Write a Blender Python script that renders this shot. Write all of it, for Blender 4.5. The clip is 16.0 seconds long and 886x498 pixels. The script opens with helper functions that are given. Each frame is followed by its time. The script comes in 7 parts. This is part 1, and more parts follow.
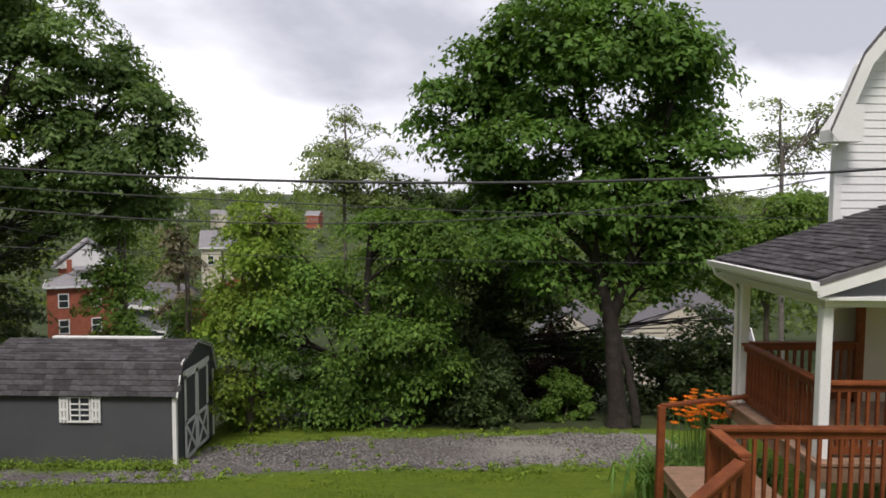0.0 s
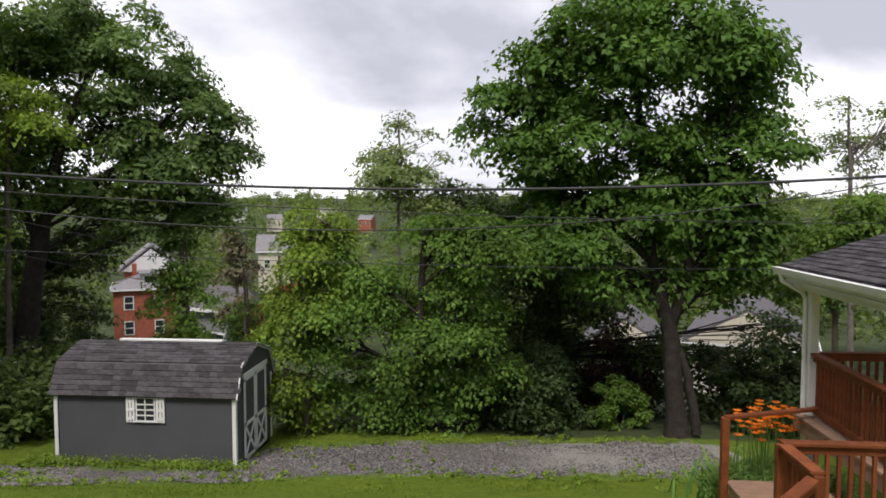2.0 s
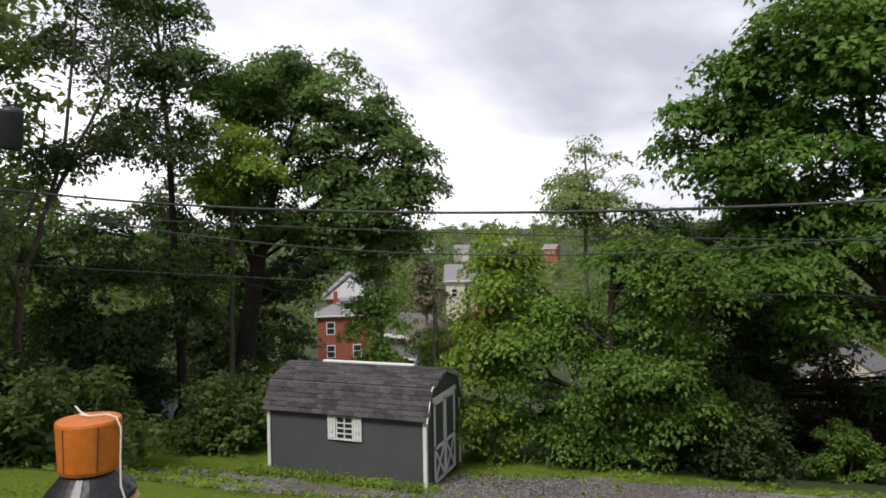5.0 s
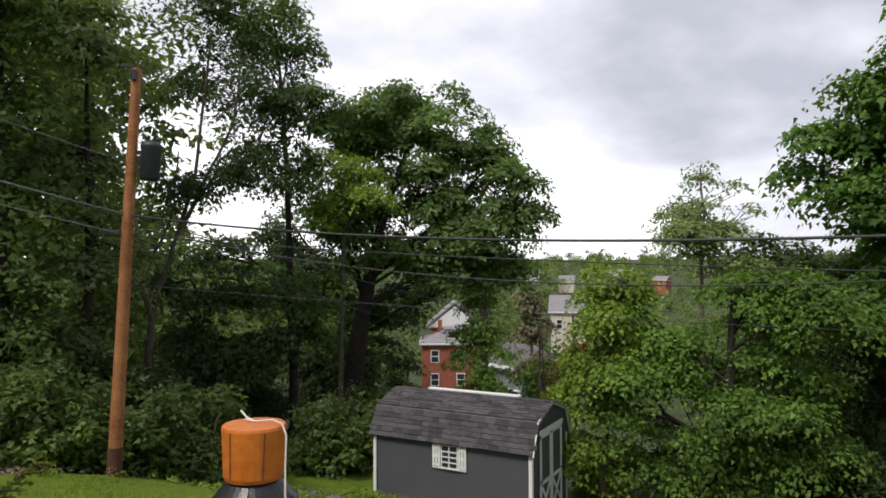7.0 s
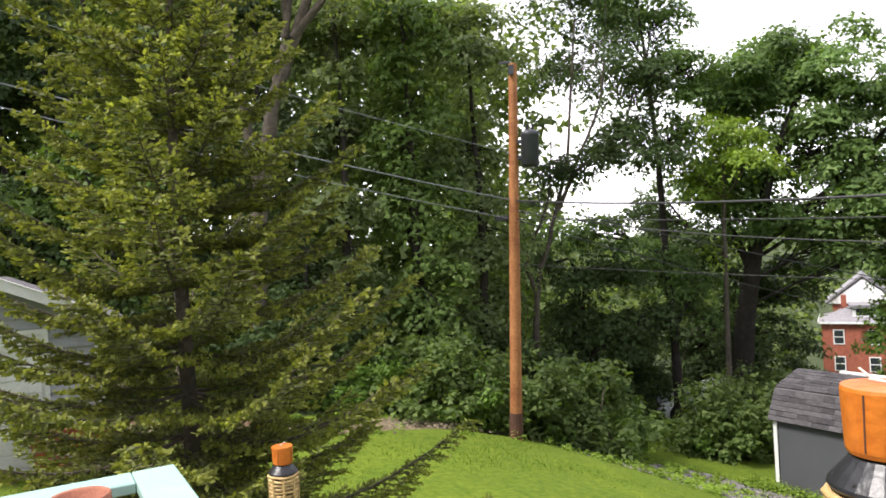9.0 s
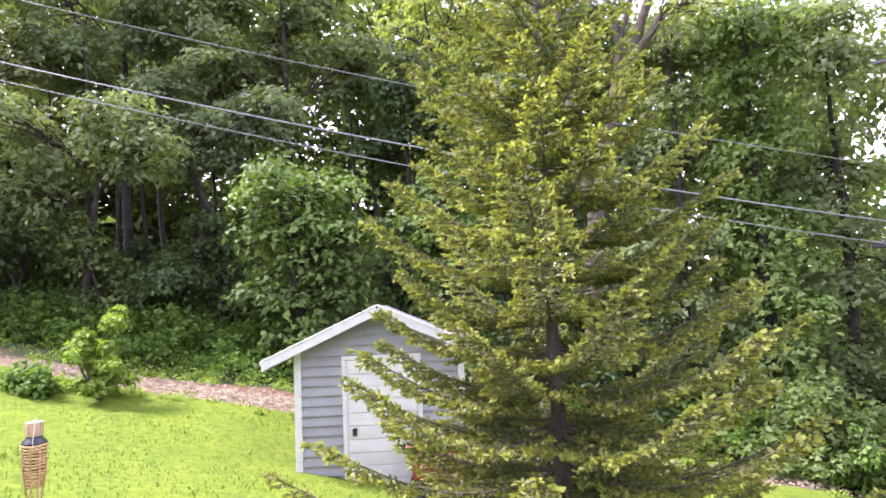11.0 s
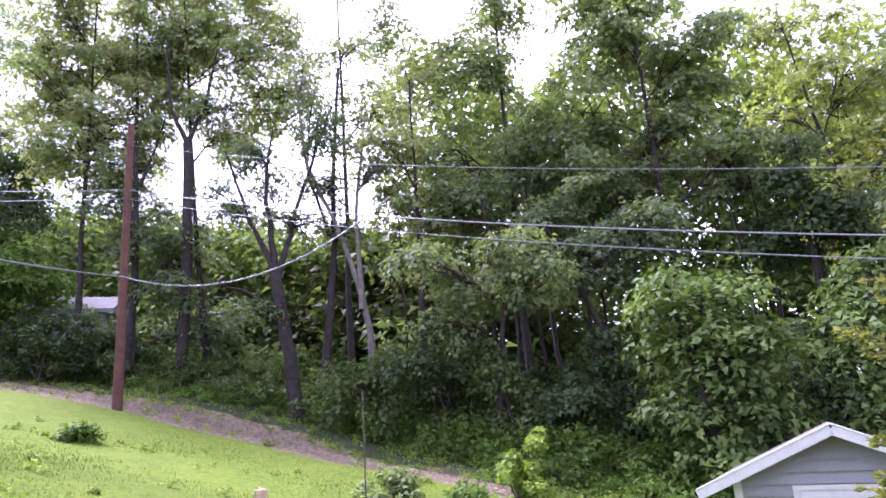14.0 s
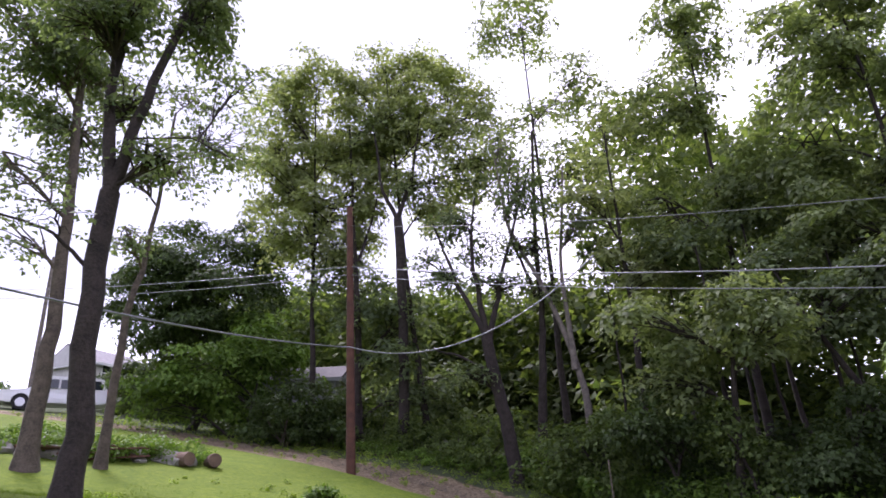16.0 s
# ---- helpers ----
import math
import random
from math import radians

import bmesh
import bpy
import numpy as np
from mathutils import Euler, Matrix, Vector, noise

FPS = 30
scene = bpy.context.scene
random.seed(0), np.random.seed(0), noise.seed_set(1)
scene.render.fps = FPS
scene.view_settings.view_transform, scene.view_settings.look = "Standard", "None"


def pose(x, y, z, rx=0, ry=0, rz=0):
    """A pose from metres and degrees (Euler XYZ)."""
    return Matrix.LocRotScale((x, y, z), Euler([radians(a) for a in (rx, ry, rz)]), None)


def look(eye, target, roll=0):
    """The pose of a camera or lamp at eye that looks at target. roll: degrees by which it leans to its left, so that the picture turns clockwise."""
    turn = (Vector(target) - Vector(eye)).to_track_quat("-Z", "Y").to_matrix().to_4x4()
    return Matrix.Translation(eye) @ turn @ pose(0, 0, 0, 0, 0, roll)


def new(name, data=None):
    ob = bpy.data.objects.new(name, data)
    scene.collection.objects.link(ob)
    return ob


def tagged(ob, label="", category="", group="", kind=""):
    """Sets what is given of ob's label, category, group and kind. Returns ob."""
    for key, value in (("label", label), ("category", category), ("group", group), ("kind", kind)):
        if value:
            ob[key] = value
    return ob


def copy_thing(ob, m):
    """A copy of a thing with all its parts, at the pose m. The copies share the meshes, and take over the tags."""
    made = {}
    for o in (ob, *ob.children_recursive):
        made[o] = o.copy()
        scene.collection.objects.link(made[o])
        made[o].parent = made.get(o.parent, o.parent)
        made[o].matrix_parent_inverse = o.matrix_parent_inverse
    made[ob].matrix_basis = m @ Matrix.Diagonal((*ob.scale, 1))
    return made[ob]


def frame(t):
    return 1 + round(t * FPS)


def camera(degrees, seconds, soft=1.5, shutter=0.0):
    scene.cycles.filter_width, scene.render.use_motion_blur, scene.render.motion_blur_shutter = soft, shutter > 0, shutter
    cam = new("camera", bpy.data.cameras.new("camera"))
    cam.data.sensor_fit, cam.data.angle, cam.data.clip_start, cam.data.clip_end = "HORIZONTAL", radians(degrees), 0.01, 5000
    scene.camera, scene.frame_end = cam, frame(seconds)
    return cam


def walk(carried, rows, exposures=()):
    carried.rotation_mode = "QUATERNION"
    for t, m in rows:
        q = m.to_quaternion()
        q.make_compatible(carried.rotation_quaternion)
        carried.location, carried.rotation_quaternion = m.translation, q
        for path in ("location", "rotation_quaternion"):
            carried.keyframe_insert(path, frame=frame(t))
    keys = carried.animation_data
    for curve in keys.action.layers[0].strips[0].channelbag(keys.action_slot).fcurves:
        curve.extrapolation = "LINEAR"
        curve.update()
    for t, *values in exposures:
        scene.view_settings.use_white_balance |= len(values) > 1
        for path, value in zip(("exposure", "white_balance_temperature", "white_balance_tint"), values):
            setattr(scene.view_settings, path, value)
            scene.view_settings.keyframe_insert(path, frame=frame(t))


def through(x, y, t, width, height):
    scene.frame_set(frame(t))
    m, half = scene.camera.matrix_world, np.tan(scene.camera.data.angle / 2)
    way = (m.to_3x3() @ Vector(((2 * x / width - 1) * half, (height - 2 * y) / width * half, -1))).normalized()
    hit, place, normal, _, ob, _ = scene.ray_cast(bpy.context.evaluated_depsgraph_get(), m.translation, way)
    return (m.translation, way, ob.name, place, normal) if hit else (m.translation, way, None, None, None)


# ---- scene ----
cam = camera(66.2, 16.0, soft=1.7)
PATH = [
    (0.0, pose(0.046, 0.313, 0.065, 86.20, -0.42, 0.01)),
    (0.5, pose(0.039, 0.375, 0.062, 85.98, -0.52, 0.53)),
    (1.0, pose(0.039, 0.323, 0.073, 86.15, -0.46, 1.18)),
    (1.5, pose(0.020, 0.338, 0.085, 86.11, -0.46, 2.34)),
    (2.0, pose(-0.017, 0.342, 0.107, 86.47, -0.10, 4.33)),
    (2.5, pose(-0.008, 0.354, 0.042, 86.69, -0.15, 4.10)),
    (3.0, pose(-0.040, 0.346, 0.128, 87.40, 1.65, 8.46)),
    (3.5, pose(-0.066, 0.490, 0.016, 88.80, 1.68, 16.54)),
    (3.7, pose(-0.076, 0.477, 0.054, 88.67, 1.35, 18.08)),
    (5.8, pose(-0.126, 0.512, 0.012, 89.74, 0.44, 21.46)),
    (6.0, pose(-0.136, 0.517, 0.009, 89.86, 0.14, 22.87)),
    (6.5, pose(-0.163, 0.502, 0.009, 90.35, 0.44, 25.25)),
    (7.0, pose(-0.200, 0.514, 0.005, 91.66, 0.20, 28.49)),
    (7.5, pose(-0.206, 0.479, 0.006, 91.82, 0.85, 33.67)),
    (8.0, pose(-0.236, 0.477, -0.008, 91.21, 1.75, 44.28)),
    (8.5, pose(-0.307, 0.435, -0.006, 91.35, 2.58, 53.86)),
    (9.0, pose(-0.424, 0.462, -0.034, 90.64, 2.92, 58.86)),
    (9.5, pose(-0.476, 0.380, -0.039, 91.23, 4.65, 63.72)),
    (10.0, pose(-0.539, 0.353, -0.038, 91.30, 3.98, 69.71)),
    (10.2, pose(-0.566, 0.358, -0.029, 92.25, 3.92, 74.83)),
    (12.3, pose(-0.716, -0.150, 0.059, 98.15, 1.14, 94.02)),
    (12.5, pose(-0.726, -0.141, 0.034, 99.62, 1.38, 97.53)),
    (13.0, pose(-0.748, -0.203, 0.040, 100.33, 1.59, 102.69)),
    (13.5, pose(-0.765, -0.270, 0.108, 102.05, 3.12, 110.02)),
    (14.0, pose(-0.721, -0.296, 0.108, 105.49, 3.29, 116.70)),
    (14.5, pose(-0.680, -0.380, 0.206, 107.49, 3.89, 122.82)),
    (15.0, pose(-0.652, -0.462, 0.145, 108.00, 3.81, 130.95)),
    (15.5, pose(-0.706, -0.500, 0.159, 108.77, 2.60, 135.77)),
    (16.0, pose(-0.672, -0.481, 0.155, 111.30, 2.06, 133.96)),
]
walk(cam, PATH, [(0.0, 0.12, 6550, 15), (3.7, 0.2, 6500, 15), (7.5, 0.14, 6500, 14), (9.0, 1.25, 6550, 14), (10.2, 2.28, 6300, 22),
                 (12.3, 2.5, 5500, 52), (14.0, 2.12, 5450, 48), (15.0, 1.66, 5650, 42), (16.0, 1.16, 5900, 36)])

# ---- sky and sun ----
world = bpy.data.worlds.new("world")
scene.world = world
world.use_nodes = True
wn, wl = world.node_tree.nodes, world.node_tree.links
wn.clear()


def wnode(kind, **values):
    n = wn.new(kind)
    for key, value in values.items():
        n.inputs[key.replace("_", " ")].default_value = value
    return n


SUN_TURN, SUN_UP = radians(168), radians(56)
w_out = wn.new("ShaderNodeOutputWorld")
w_sky = wn.new("ShaderNodeTexSky")
w_sky.sky_type, w_sky.sun_disc = "NISHITA", False
w_sky.sun_elevation, w_sky.sun_rotation = SUN_UP, -SUN_TURN
b_sky = wnode("ShaderNodeBackground", Strength=0.08)
wl.new(w_sky.outputs[0], b_sky.inputs[0])
w_co = wn.new("ShaderNodeTexCoord")
w_sep = wn.new("ShaderNodeSeparateXYZ")
wl.new(w_co.outputs["Generated"], w_sep.inputs[0])
w_up = wn.new("ShaderNodeMath")
w_up.operation, w_up.inputs[1].default_value = "MAXIMUM", 0.0
wl.new(w_sep.outputs[2], w_up.inputs[0])
w_add = wn.new("ShaderNodeMath")
w_add.operation, w_add.inputs[1].default_value = "ADD", 0.30
wl.new(w_up.outputs[0], w_add.inputs[0])
w_div = wn.new("ShaderNodeVectorMath")
w_div.operation = "DIVIDE"
wl.new(w_co.outputs["Generated"], w_div.inputs[0])
w_comb = wn.new("ShaderNodeCombineXYZ")
for k in range(3):
    wl.new(w_add.outputs[0], w_comb.inputs[k])
wl.new(w_comb.outputs[0], w_div.inputs[1])
w_map = wn.new("ShaderNodeMapping")
w_map.inputs["Location"].default_value = (1.3, 0.55, 0.0)
w_map.inputs["Scale"].default_value = (0.75, 0.75, 0.35)
wl.new(w_div.outputs[0], w_map.inputs[0])
w_noise = wnode("ShaderNodeTexNoise", Scale=1.15, Detail=6.0, Roughness=0.5, Distortion=0.25)
wl.new(w_map.outputs[0], w_noise.inputs["Vector"])
w_ramp = wn.new("ShaderNodeValToRGB")
w_ramp.color_ramp.elements[0].position, w_ramp.color_ramp.elements[0].color = 0.40, (0.97, 0.975, 1.0, 1)
w_ramp.color_ramp.elements[1].position, w_ramp.color_ramp.elements[1].color = 0.66, (0.40, 0.42, 0.47, 1)
mid = w_ramp.color_ramp.elements.new(0.53)
mid.color = (0.72, 0.735, 0.78, 1)
w_rise = wnode("ShaderNodeMapRange", From_Min=0.05, From_Max=0.32, To_Min=-0.06, To_Max=0.19)
wl.new(w_sep.outputs[2], w_rise.inputs["Value"])
w_sum = wn.new("ShaderNodeMath")
w_sum.operation = "ADD"
w_side = wn.new("ShaderNodeMath")
w_side.operation, w_side.inputs[1].default_value = "MULTIPLY_ADD", 0.16
wl.new(w_sep.outputs[0], w_side.inputs[0])
wl.new(w_noise.outputs["Fac"], w_side.inputs[2])
wl.new(w_side.outputs[0], w_sum.inputs[0])
wl.new(w_rise.outputs[0], w_sum.inputs[1])
wl.new(w_sum.outputs[0], w_ramp.inputs[0])
b_cloud = wnode("ShaderNodeBackground", Strength=1.35)
wl.new(w_ramp.outputs[0], b_cloud.inputs[0])
w_mix = wn.new("ShaderNodeMixShader")
w_mix.inputs[0].default_value = 0.94
wl.new(b_sky.outputs[0], w_mix.inputs[1])
wl.new(b_cloud.outputs[0], w_mix.inputs[2])
wl.new(w_mix.outputs[0], w_out.inputs[0])

sun = new("sun", bpy.data.lights.new("sun", "SUN"))
sun.data.energy, sun.data.angle, sun.data.color = 2.8, radians(16), (1.0, 0.96, 0.9)
sun.matrix_world = look((0, 0, 0), (math.sin(SUN_TURN) * math.cos(SUN_UP), -math.cos(SUN_TURN) * math.cos(SUN_UP), -math.sin(SUN_UP)))


# ---- materials ----
def material(name, base, dark, rough=0.8, scale=6.0, fine=60.0, bump=0.3, metal=0.0, island=0.0, obj=0.0, spec=0.4, dist=0.02):
    """Two-scale noise between two tones, with fine relief; island / obj: how far single pieces differ."""
    m = bpy.data.materials.new(name)
    m.use_nodes = True
    nt = m.node_tree
    n, l = nt.nodes, nt.links
    b = n["Principled BSDF"]
    b.inputs["Roughness"].default_value, b.inputs["Metallic"].default_value = rough, metal
    b.inputs["Specular IOR Level"].default_value = spec
    co = n.new("ShaderNodeTexCoord")
    a = n.new("ShaderNodeTexNoise")
    a.inputs["Scale"].default_value, a.inputs["Detail"].default_value = scale, 5
    f = n.new("ShaderNodeTexNoise")
    f.inputs["Scale"].default_value, f.inputs["Detail"].default_value = fine, 3
    l.new(co.outputs["Object"], a.inputs["Vector"])
    l.new(co.outputs["Object"], f.inputs["Vector"])
    add = n.new("ShaderNodeMath")
    add.operation = "MULTIPLY_ADD"
    add.inputs[1].default_value = 0.45
    l.new(f.outputs["Fac"], add.inputs[0])
    mul = n.new("ShaderNodeMath")
    mul.operation, mul.inputs[1].default_value = "MULTIPLY", 0.55
    l.new(a.outputs["Fac"], mul.inputs[0])
    l.new(mul.outputs[0], add.inputs[2])
    r = n.new("ShaderNodeValToRGB")
    r.color_ramp.elements[0].position, r.color_ramp.elements[0].color = 0.35, (*dark, 1)
    r.color_ramp.elements[1].position, r.color_ramp.elements[1].color = 0.65, (*base, 1)
    l.new(add.outputs[0], r.inputs[0])
    last = r.outputs[0]
    for amount, kind in ((island, "ShaderNodeNewGeometry"), (obj, "ShaderNodeObjectInfo")):
        if amount:
            g = n.new(kind)
            h = n.new("ShaderNodeHueSaturation")
            mr = n.new("ShaderNodeMapRange")
            mr.inputs["To Min"].default_value, mr.inputs["To Max"].default_value = 1 - amount, 1 + amount
            l.new(g.outputs["Random Per Island" if kind.endswith("Geometry") else "Random"], mr.inputs["Value"])
            l.new(mr.outputs[0], h.inputs["Value"])
            l.new(last, h.inputs["Color"])
            last = h.outputs[0]
    l.new(last, b.inputs["Base Color"])
    if bump:
        bm_ = n.new("ShaderNodeBump")
        bm_.inputs["Strength"].default_value, bm_.inputs["Distance"].default_value = bump, dist
        l.new(add.outputs[0], bm_.inputs["Height"])
        l.new(bm_.outputs[0], b.inputs["Normal"])
    return m


def leaf_material(name, light, dark, through=0.35, rough=0.55, vary=0.35, passed=(1.5, 1.6, 0.6), patch=0.7):
    """Thin leaves: each one its own tone, part of the light passes through."""
    m = bpy.data.materials.new(name)
    m.use_nodes = True
    n, l = m.node_tree.nodes, m.node_tree.links
    b = n["Principled BSDF"]
    b.inputs["Roughness"].default_value, b.inputs["Specular IOR Level"].default_value = rough, 0.16
    g = n.new("ShaderNodeNewGeometry")
    r = n.new("ShaderNodeValToRGB")
    r.color_ramp.elements[0].color, r.color_ramp.elements[1].color = (*dark, 1), (*light, 1)
    l.new(g.outputs["Random Per Island"], r.inputs[0])
    co = n.new("ShaderNodeTexCoord")
    a = n.new("ShaderNodeTexNoise")
    a.inputs["Scale"].default_value, a.inputs["Detail"].default_value = patch, 3
    l.new(co.outputs["Object"], a.inputs["Vector"])
    h = n.new("ShaderNodeHueSaturation")
    mr = n.new("ShaderNodeMapRange")
    mr.inputs["From Min"].default_value, mr.inputs["From Max"].default_value = 0.3, 0.7
    mr.inputs["To Min"].default_value, mr.inputs["To Max"].default_value = 1 - vary, 1 + vary
    l.new(a.outputs["Fac"], mr.inputs["Value"])
    l.new(mr.outputs[0], h.inputs["Value"])
    l.new(r.outputs[0], h.inputs["Color"])
    l.new(h.outputs[0], b.inputs["Base Color"])
    t = n.new("ShaderNodeBsdfTranslucent")
    tint = n.new("ShaderNodeMix")
    tint.data_type, tint.blend_type = "RGBA", "MULTIPLY"
    tint.inputs[0].default_value = 1.0
    tint.inputs[7].default_value = (*passed, 1)
    l.new(h.outputs[0], tint.inputs[6])
    l.new(tint.outputs[2], t.inputs["Color"])
    mx = n.new("ShaderNodeMixShader")
    mx.inputs[0].default_value = through
    l.new(b.outputs[0], mx.inputs[1])
    l.new(t.outputs[0], mx.inputs[2])
    l.new(mx.outputs[0], n["Material Output"].inputs["Surface"])
    return m


def glass_material(name, tone):
    m = material(name, tone, tone, rough=0.06, bump=0, spec=0.8)
    return m


LEAF_MAPLE = leaf_material("maple_leaf", (0.120, 0.215, 0.040), (0.060, 0.125, 0.025))
LEAF_OAK = leaf_material("oak_leaf", (0.150, 0.225, 0.068), (0.068, 0.120, 0.038))
LEAF_LIGHT = leaf_material("light_leaf", (0.24, 0.33, 0.05), (0.12, 0.19, 0.03))
LEAF_WILLOW = leaf_material("hanging_leaf", (0.155, 0.255, 0.046), (0.065, 0.130, 0.026), vary=0.5)
LEAF_PALE = leaf_material("pale_leaf", (0.24, 0.30, 0.12), (0.14, 0.19, 0.07))
# woodland leaves, greyed and lightened: the haze over them is put into the colour
LEAF_WOOD = leaf_material("wood_leaf", (0.215, 0.265, 0.120), (0.105, 0.140, 0.065), 0.5, passed=(1.5, 1.55, 0.72))
LEAF_WOOD_PALE = leaf_material("pale_wood_leaf", (0.29, 0.335, 0.16), (0.16, 0.195, 0.09), 0.5, passed=(1.5, 1.55, 0.72))
LEAF_WOOD_DARK = leaf_material("dark_wood_leaf", (0.145, 0.19, 0.090), (0.07, 0.10, 0.050), 0.45, passed=(1.5, 1.55, 0.72))
# dark leaf; on understorey plants the canopy's shade is put into this colour
LEAF_SHADE = leaf_material("shaded_dark_leaf", (0.075, 0.115, 0.040), (0.038, 0.060, 0.022))
LEAF_UNDER = leaf_material("undergrowth_leaf", (0.145, 0.20, 0.064), (0.06, 0.092, 0.030), 0.45)
LEAF_VINE = leaf_material("vine_leaf", (0.145, 0.215, 0.058), (0.07, 0.112, 0.030))
LEAF_BUSH = leaf_material("bush_leaf", (0.15, 0.24, 0.045), (0.075, 0.14, 0.026))
LEAF_FAR = leaf_material("far_leaf", (0.185, 0.235, 0.080), (0.060, 0.095, 0.034), 0.48, vary=0.6, patch=0.08)
# brighter, yellower leaf: light from behind is put into the colour
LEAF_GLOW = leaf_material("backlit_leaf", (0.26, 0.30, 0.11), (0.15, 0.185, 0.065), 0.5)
LEAF_DULL = leaf_material("dull_needle", (0.20, 0.18, 0.11), (0.10, 0.09, 0.055), 0.25)
LEAF_RUST = leaf_material("rust_leaf", (0.42, 0.13, 0.06), (0.24, 0.08, 0.04), 0.35)
LEAF_RED = leaf_material("dark_red_leaf", (0.07, 0.04, 0.04), (0.03, 0.016, 0.018))
NEEDLE_OLD = leaf_material("old_needle", (0.195, 0.215, 0.062), (0.105, 0.122, 0.036), 0.25)
NEEDLE_NEW = leaf_material("new_needle", (0.30, 0.315, 0.078), (0.185, 0.20, 0.045), 0.3)
BARK = material("bark", (0.13, 0.105, 0.08), (0.05, 0.04, 0.032), 0.95, 5, 26, 0.9, dist=0.05)
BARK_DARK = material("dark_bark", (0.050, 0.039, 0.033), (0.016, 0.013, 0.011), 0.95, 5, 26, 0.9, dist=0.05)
BARK_GREY = material("grey_bark", (0.22, 0.19, 0.16), (0.09, 0.08, 0.07), 0.95, 5, 30, 0.7, dist=0.04)
POLE_WOOD = material("orange_pole_wood", (0.46, 0.20, 0.075), (0.20, 0.065, 0.022), 0.75, 1.6, 26, 0.6)
POLE_BROWN = material("brown_pole_wood", (0.13, 0.055, 0.035), (0.06, 0.028, 0.02), 0.85, 3, 40, 0.5)
RED_STAIN = material("red_stained_wood", (0.225, 0.066, 0.022), (0.115, 0.032, 0.012), 0.65, 6, 50, 0.3, obj=0.2, spec=0.2)
DECK_BOARD = material("weathered_board", (0.33, 0.20, 0.13), (0.19, 0.12, 0.08), 0.8, 4, 50, 0.35, obj=0.12)
WHITE_PAINT = material("white_paint", (0.80, 0.80, 0.78), (0.70, 0.70, 0.68), 0.5, 2, 40, 0.08)
SIDING = material("white_siding", (0.80, 0.80, 0.79), (0.72, 0.72, 0.71), 0.5, 1.5, 30, 0.05)
CREAM = material("cream_wall", (0.62, 0.57, 0.46), (0.52, 0.47, 0.38), 0.7, 2, 40, 0.1)
SHED_GREY = material("grey_shed_paint", (0.085, 0.088, 0.095), (0.068, 0.071, 0.078), 0.7, 1.2, 50, 0.12)
SHINGLE = material("grey_shingle", (0.100, 0.094, 0.098), (0.048, 0.045, 0.048), 0.95, 9, 120, 0.5, obj=0.34, spec=0.1)
SHINGLE_PLAIN = material("dark_roofing", (0.16, 0.15, 0.155), (0.09, 0.085, 0.09), 0.95, 6, 60, 0.5)
CLAPBOARD = material("pale_grey_clapboard", (0.31, 0.31, 0.31), (0.235, 0.235, 0.24), 0.7, 2, 50, 0.15, obj=0.05)
OLD_WHITE = material("aged_white_paint", (0.66, 0.65, 0.62), (0.52, 0.51, 0.48), 0.65, 3, 45, 0.15, obj=0.05)
BLACK = material("black_enamel", (0.022, 0.022, 0.025), (0.012, 0.012, 0.014), 0.35, 5, 80, 0.12)
# near-black that stands in for the shade within gaps and hollows
DARK = material("dark_gap", (0.02, 0.02, 0.02), (0.012, 0.012, 0.012), 0.9, 5, 50, 0)
METAL_GREY = material("grey_metal", (0.055, 0.058, 0.066), (0.035, 0.037, 0.043), 0.5, 4, 60, 0.05, metal=0.3)
WIRE = material("wire_sheath", (0.045, 0.045, 0.048), (0.025, 0.025, 0.028), 0.55, 8, 80, 0)
WIRE_PALE = material("bare_wire", (0.26, 0.27, 0.28), (0.18, 0.19, 0.20), 0.45, 8, 80, 0, metal=0.4)
CAP_WOOD = material("orange_cap_wood", (0.60, 0.17, 0.022), (0.40, 0.095, 0.012), 0.42, 9, 90, 0.15)
BAMBOO = material("bamboo_weave", (0.58, 0.41, 0.19), (0.36, 0.22, 0.08), 0.6, 12, 120, 0.3, island=0.25)
CORD = material("white_cord", (0.72, 0.68, 0.60), (0.58, 0.52, 0.44), 0.9, 60, 300, 0.2)
MINT = material("mint_paint", (0.33, 0.49, 0.44), (0.26, 0.40, 0.36), 0.6, 5, 60, 0.15)
TAN_WOOD = material("tan_wood", (0.46, 0.33, 0.20), (0.32, 0.22, 0.13), 0.75, 6, 70, 0.3)
TERRACOTTA = material("terracotta", (0.36, 0.14, 0.085), (0.25, 0.09, 0.055), 0.8, 9, 90, 0.2)
SOIL = material("potting_soil", (0.06, 0.042, 0.03), (0.03, 0.022, 0.016), 1.0, 12, 90, 0.6)
BRICK = material("red_brick", (0.36, 0.115, 0.065), (0.24, 0.07, 0.045), 0.85, 3, 30, 0.3)
ROOF_FAR = material("far_roof", (0.26, 0.25, 0.26), (0.18, 0.17, 0.18), 0.9, 3, 30, 0.3)
GLASS = glass_material("window_glass", (0.025, 0.03, 0.035))
CAR_WHITE = material("white_car_paint", (0.74, 0.75, 0.76), (0.70, 0.71, 0.72), 0.22, 1, 20, 0, spec=0.6)
TYRE = material("tyre_rubber", (0.025, 0.025, 0.026), (0.015, 0.015, 0.016), 0.85, 10, 80, 0.2)
CHROME = material("wheel_metal", (0.55, 0.56, 0.58), (0.45, 0.46, 0.48), 0.3, 4, 40, 0, metal=0.9)
LAMP_RED = material("red_lens", (0.28, 0.02, 0.02), (0.2, 0.015, 0.015), 0.2, 4, 40, 0)
LAMP_CLEAR = material("clear_lens", (0.6, 0.62, 0.64), (0.45, 0.47, 0.5), 0.12, 4, 40, 0)
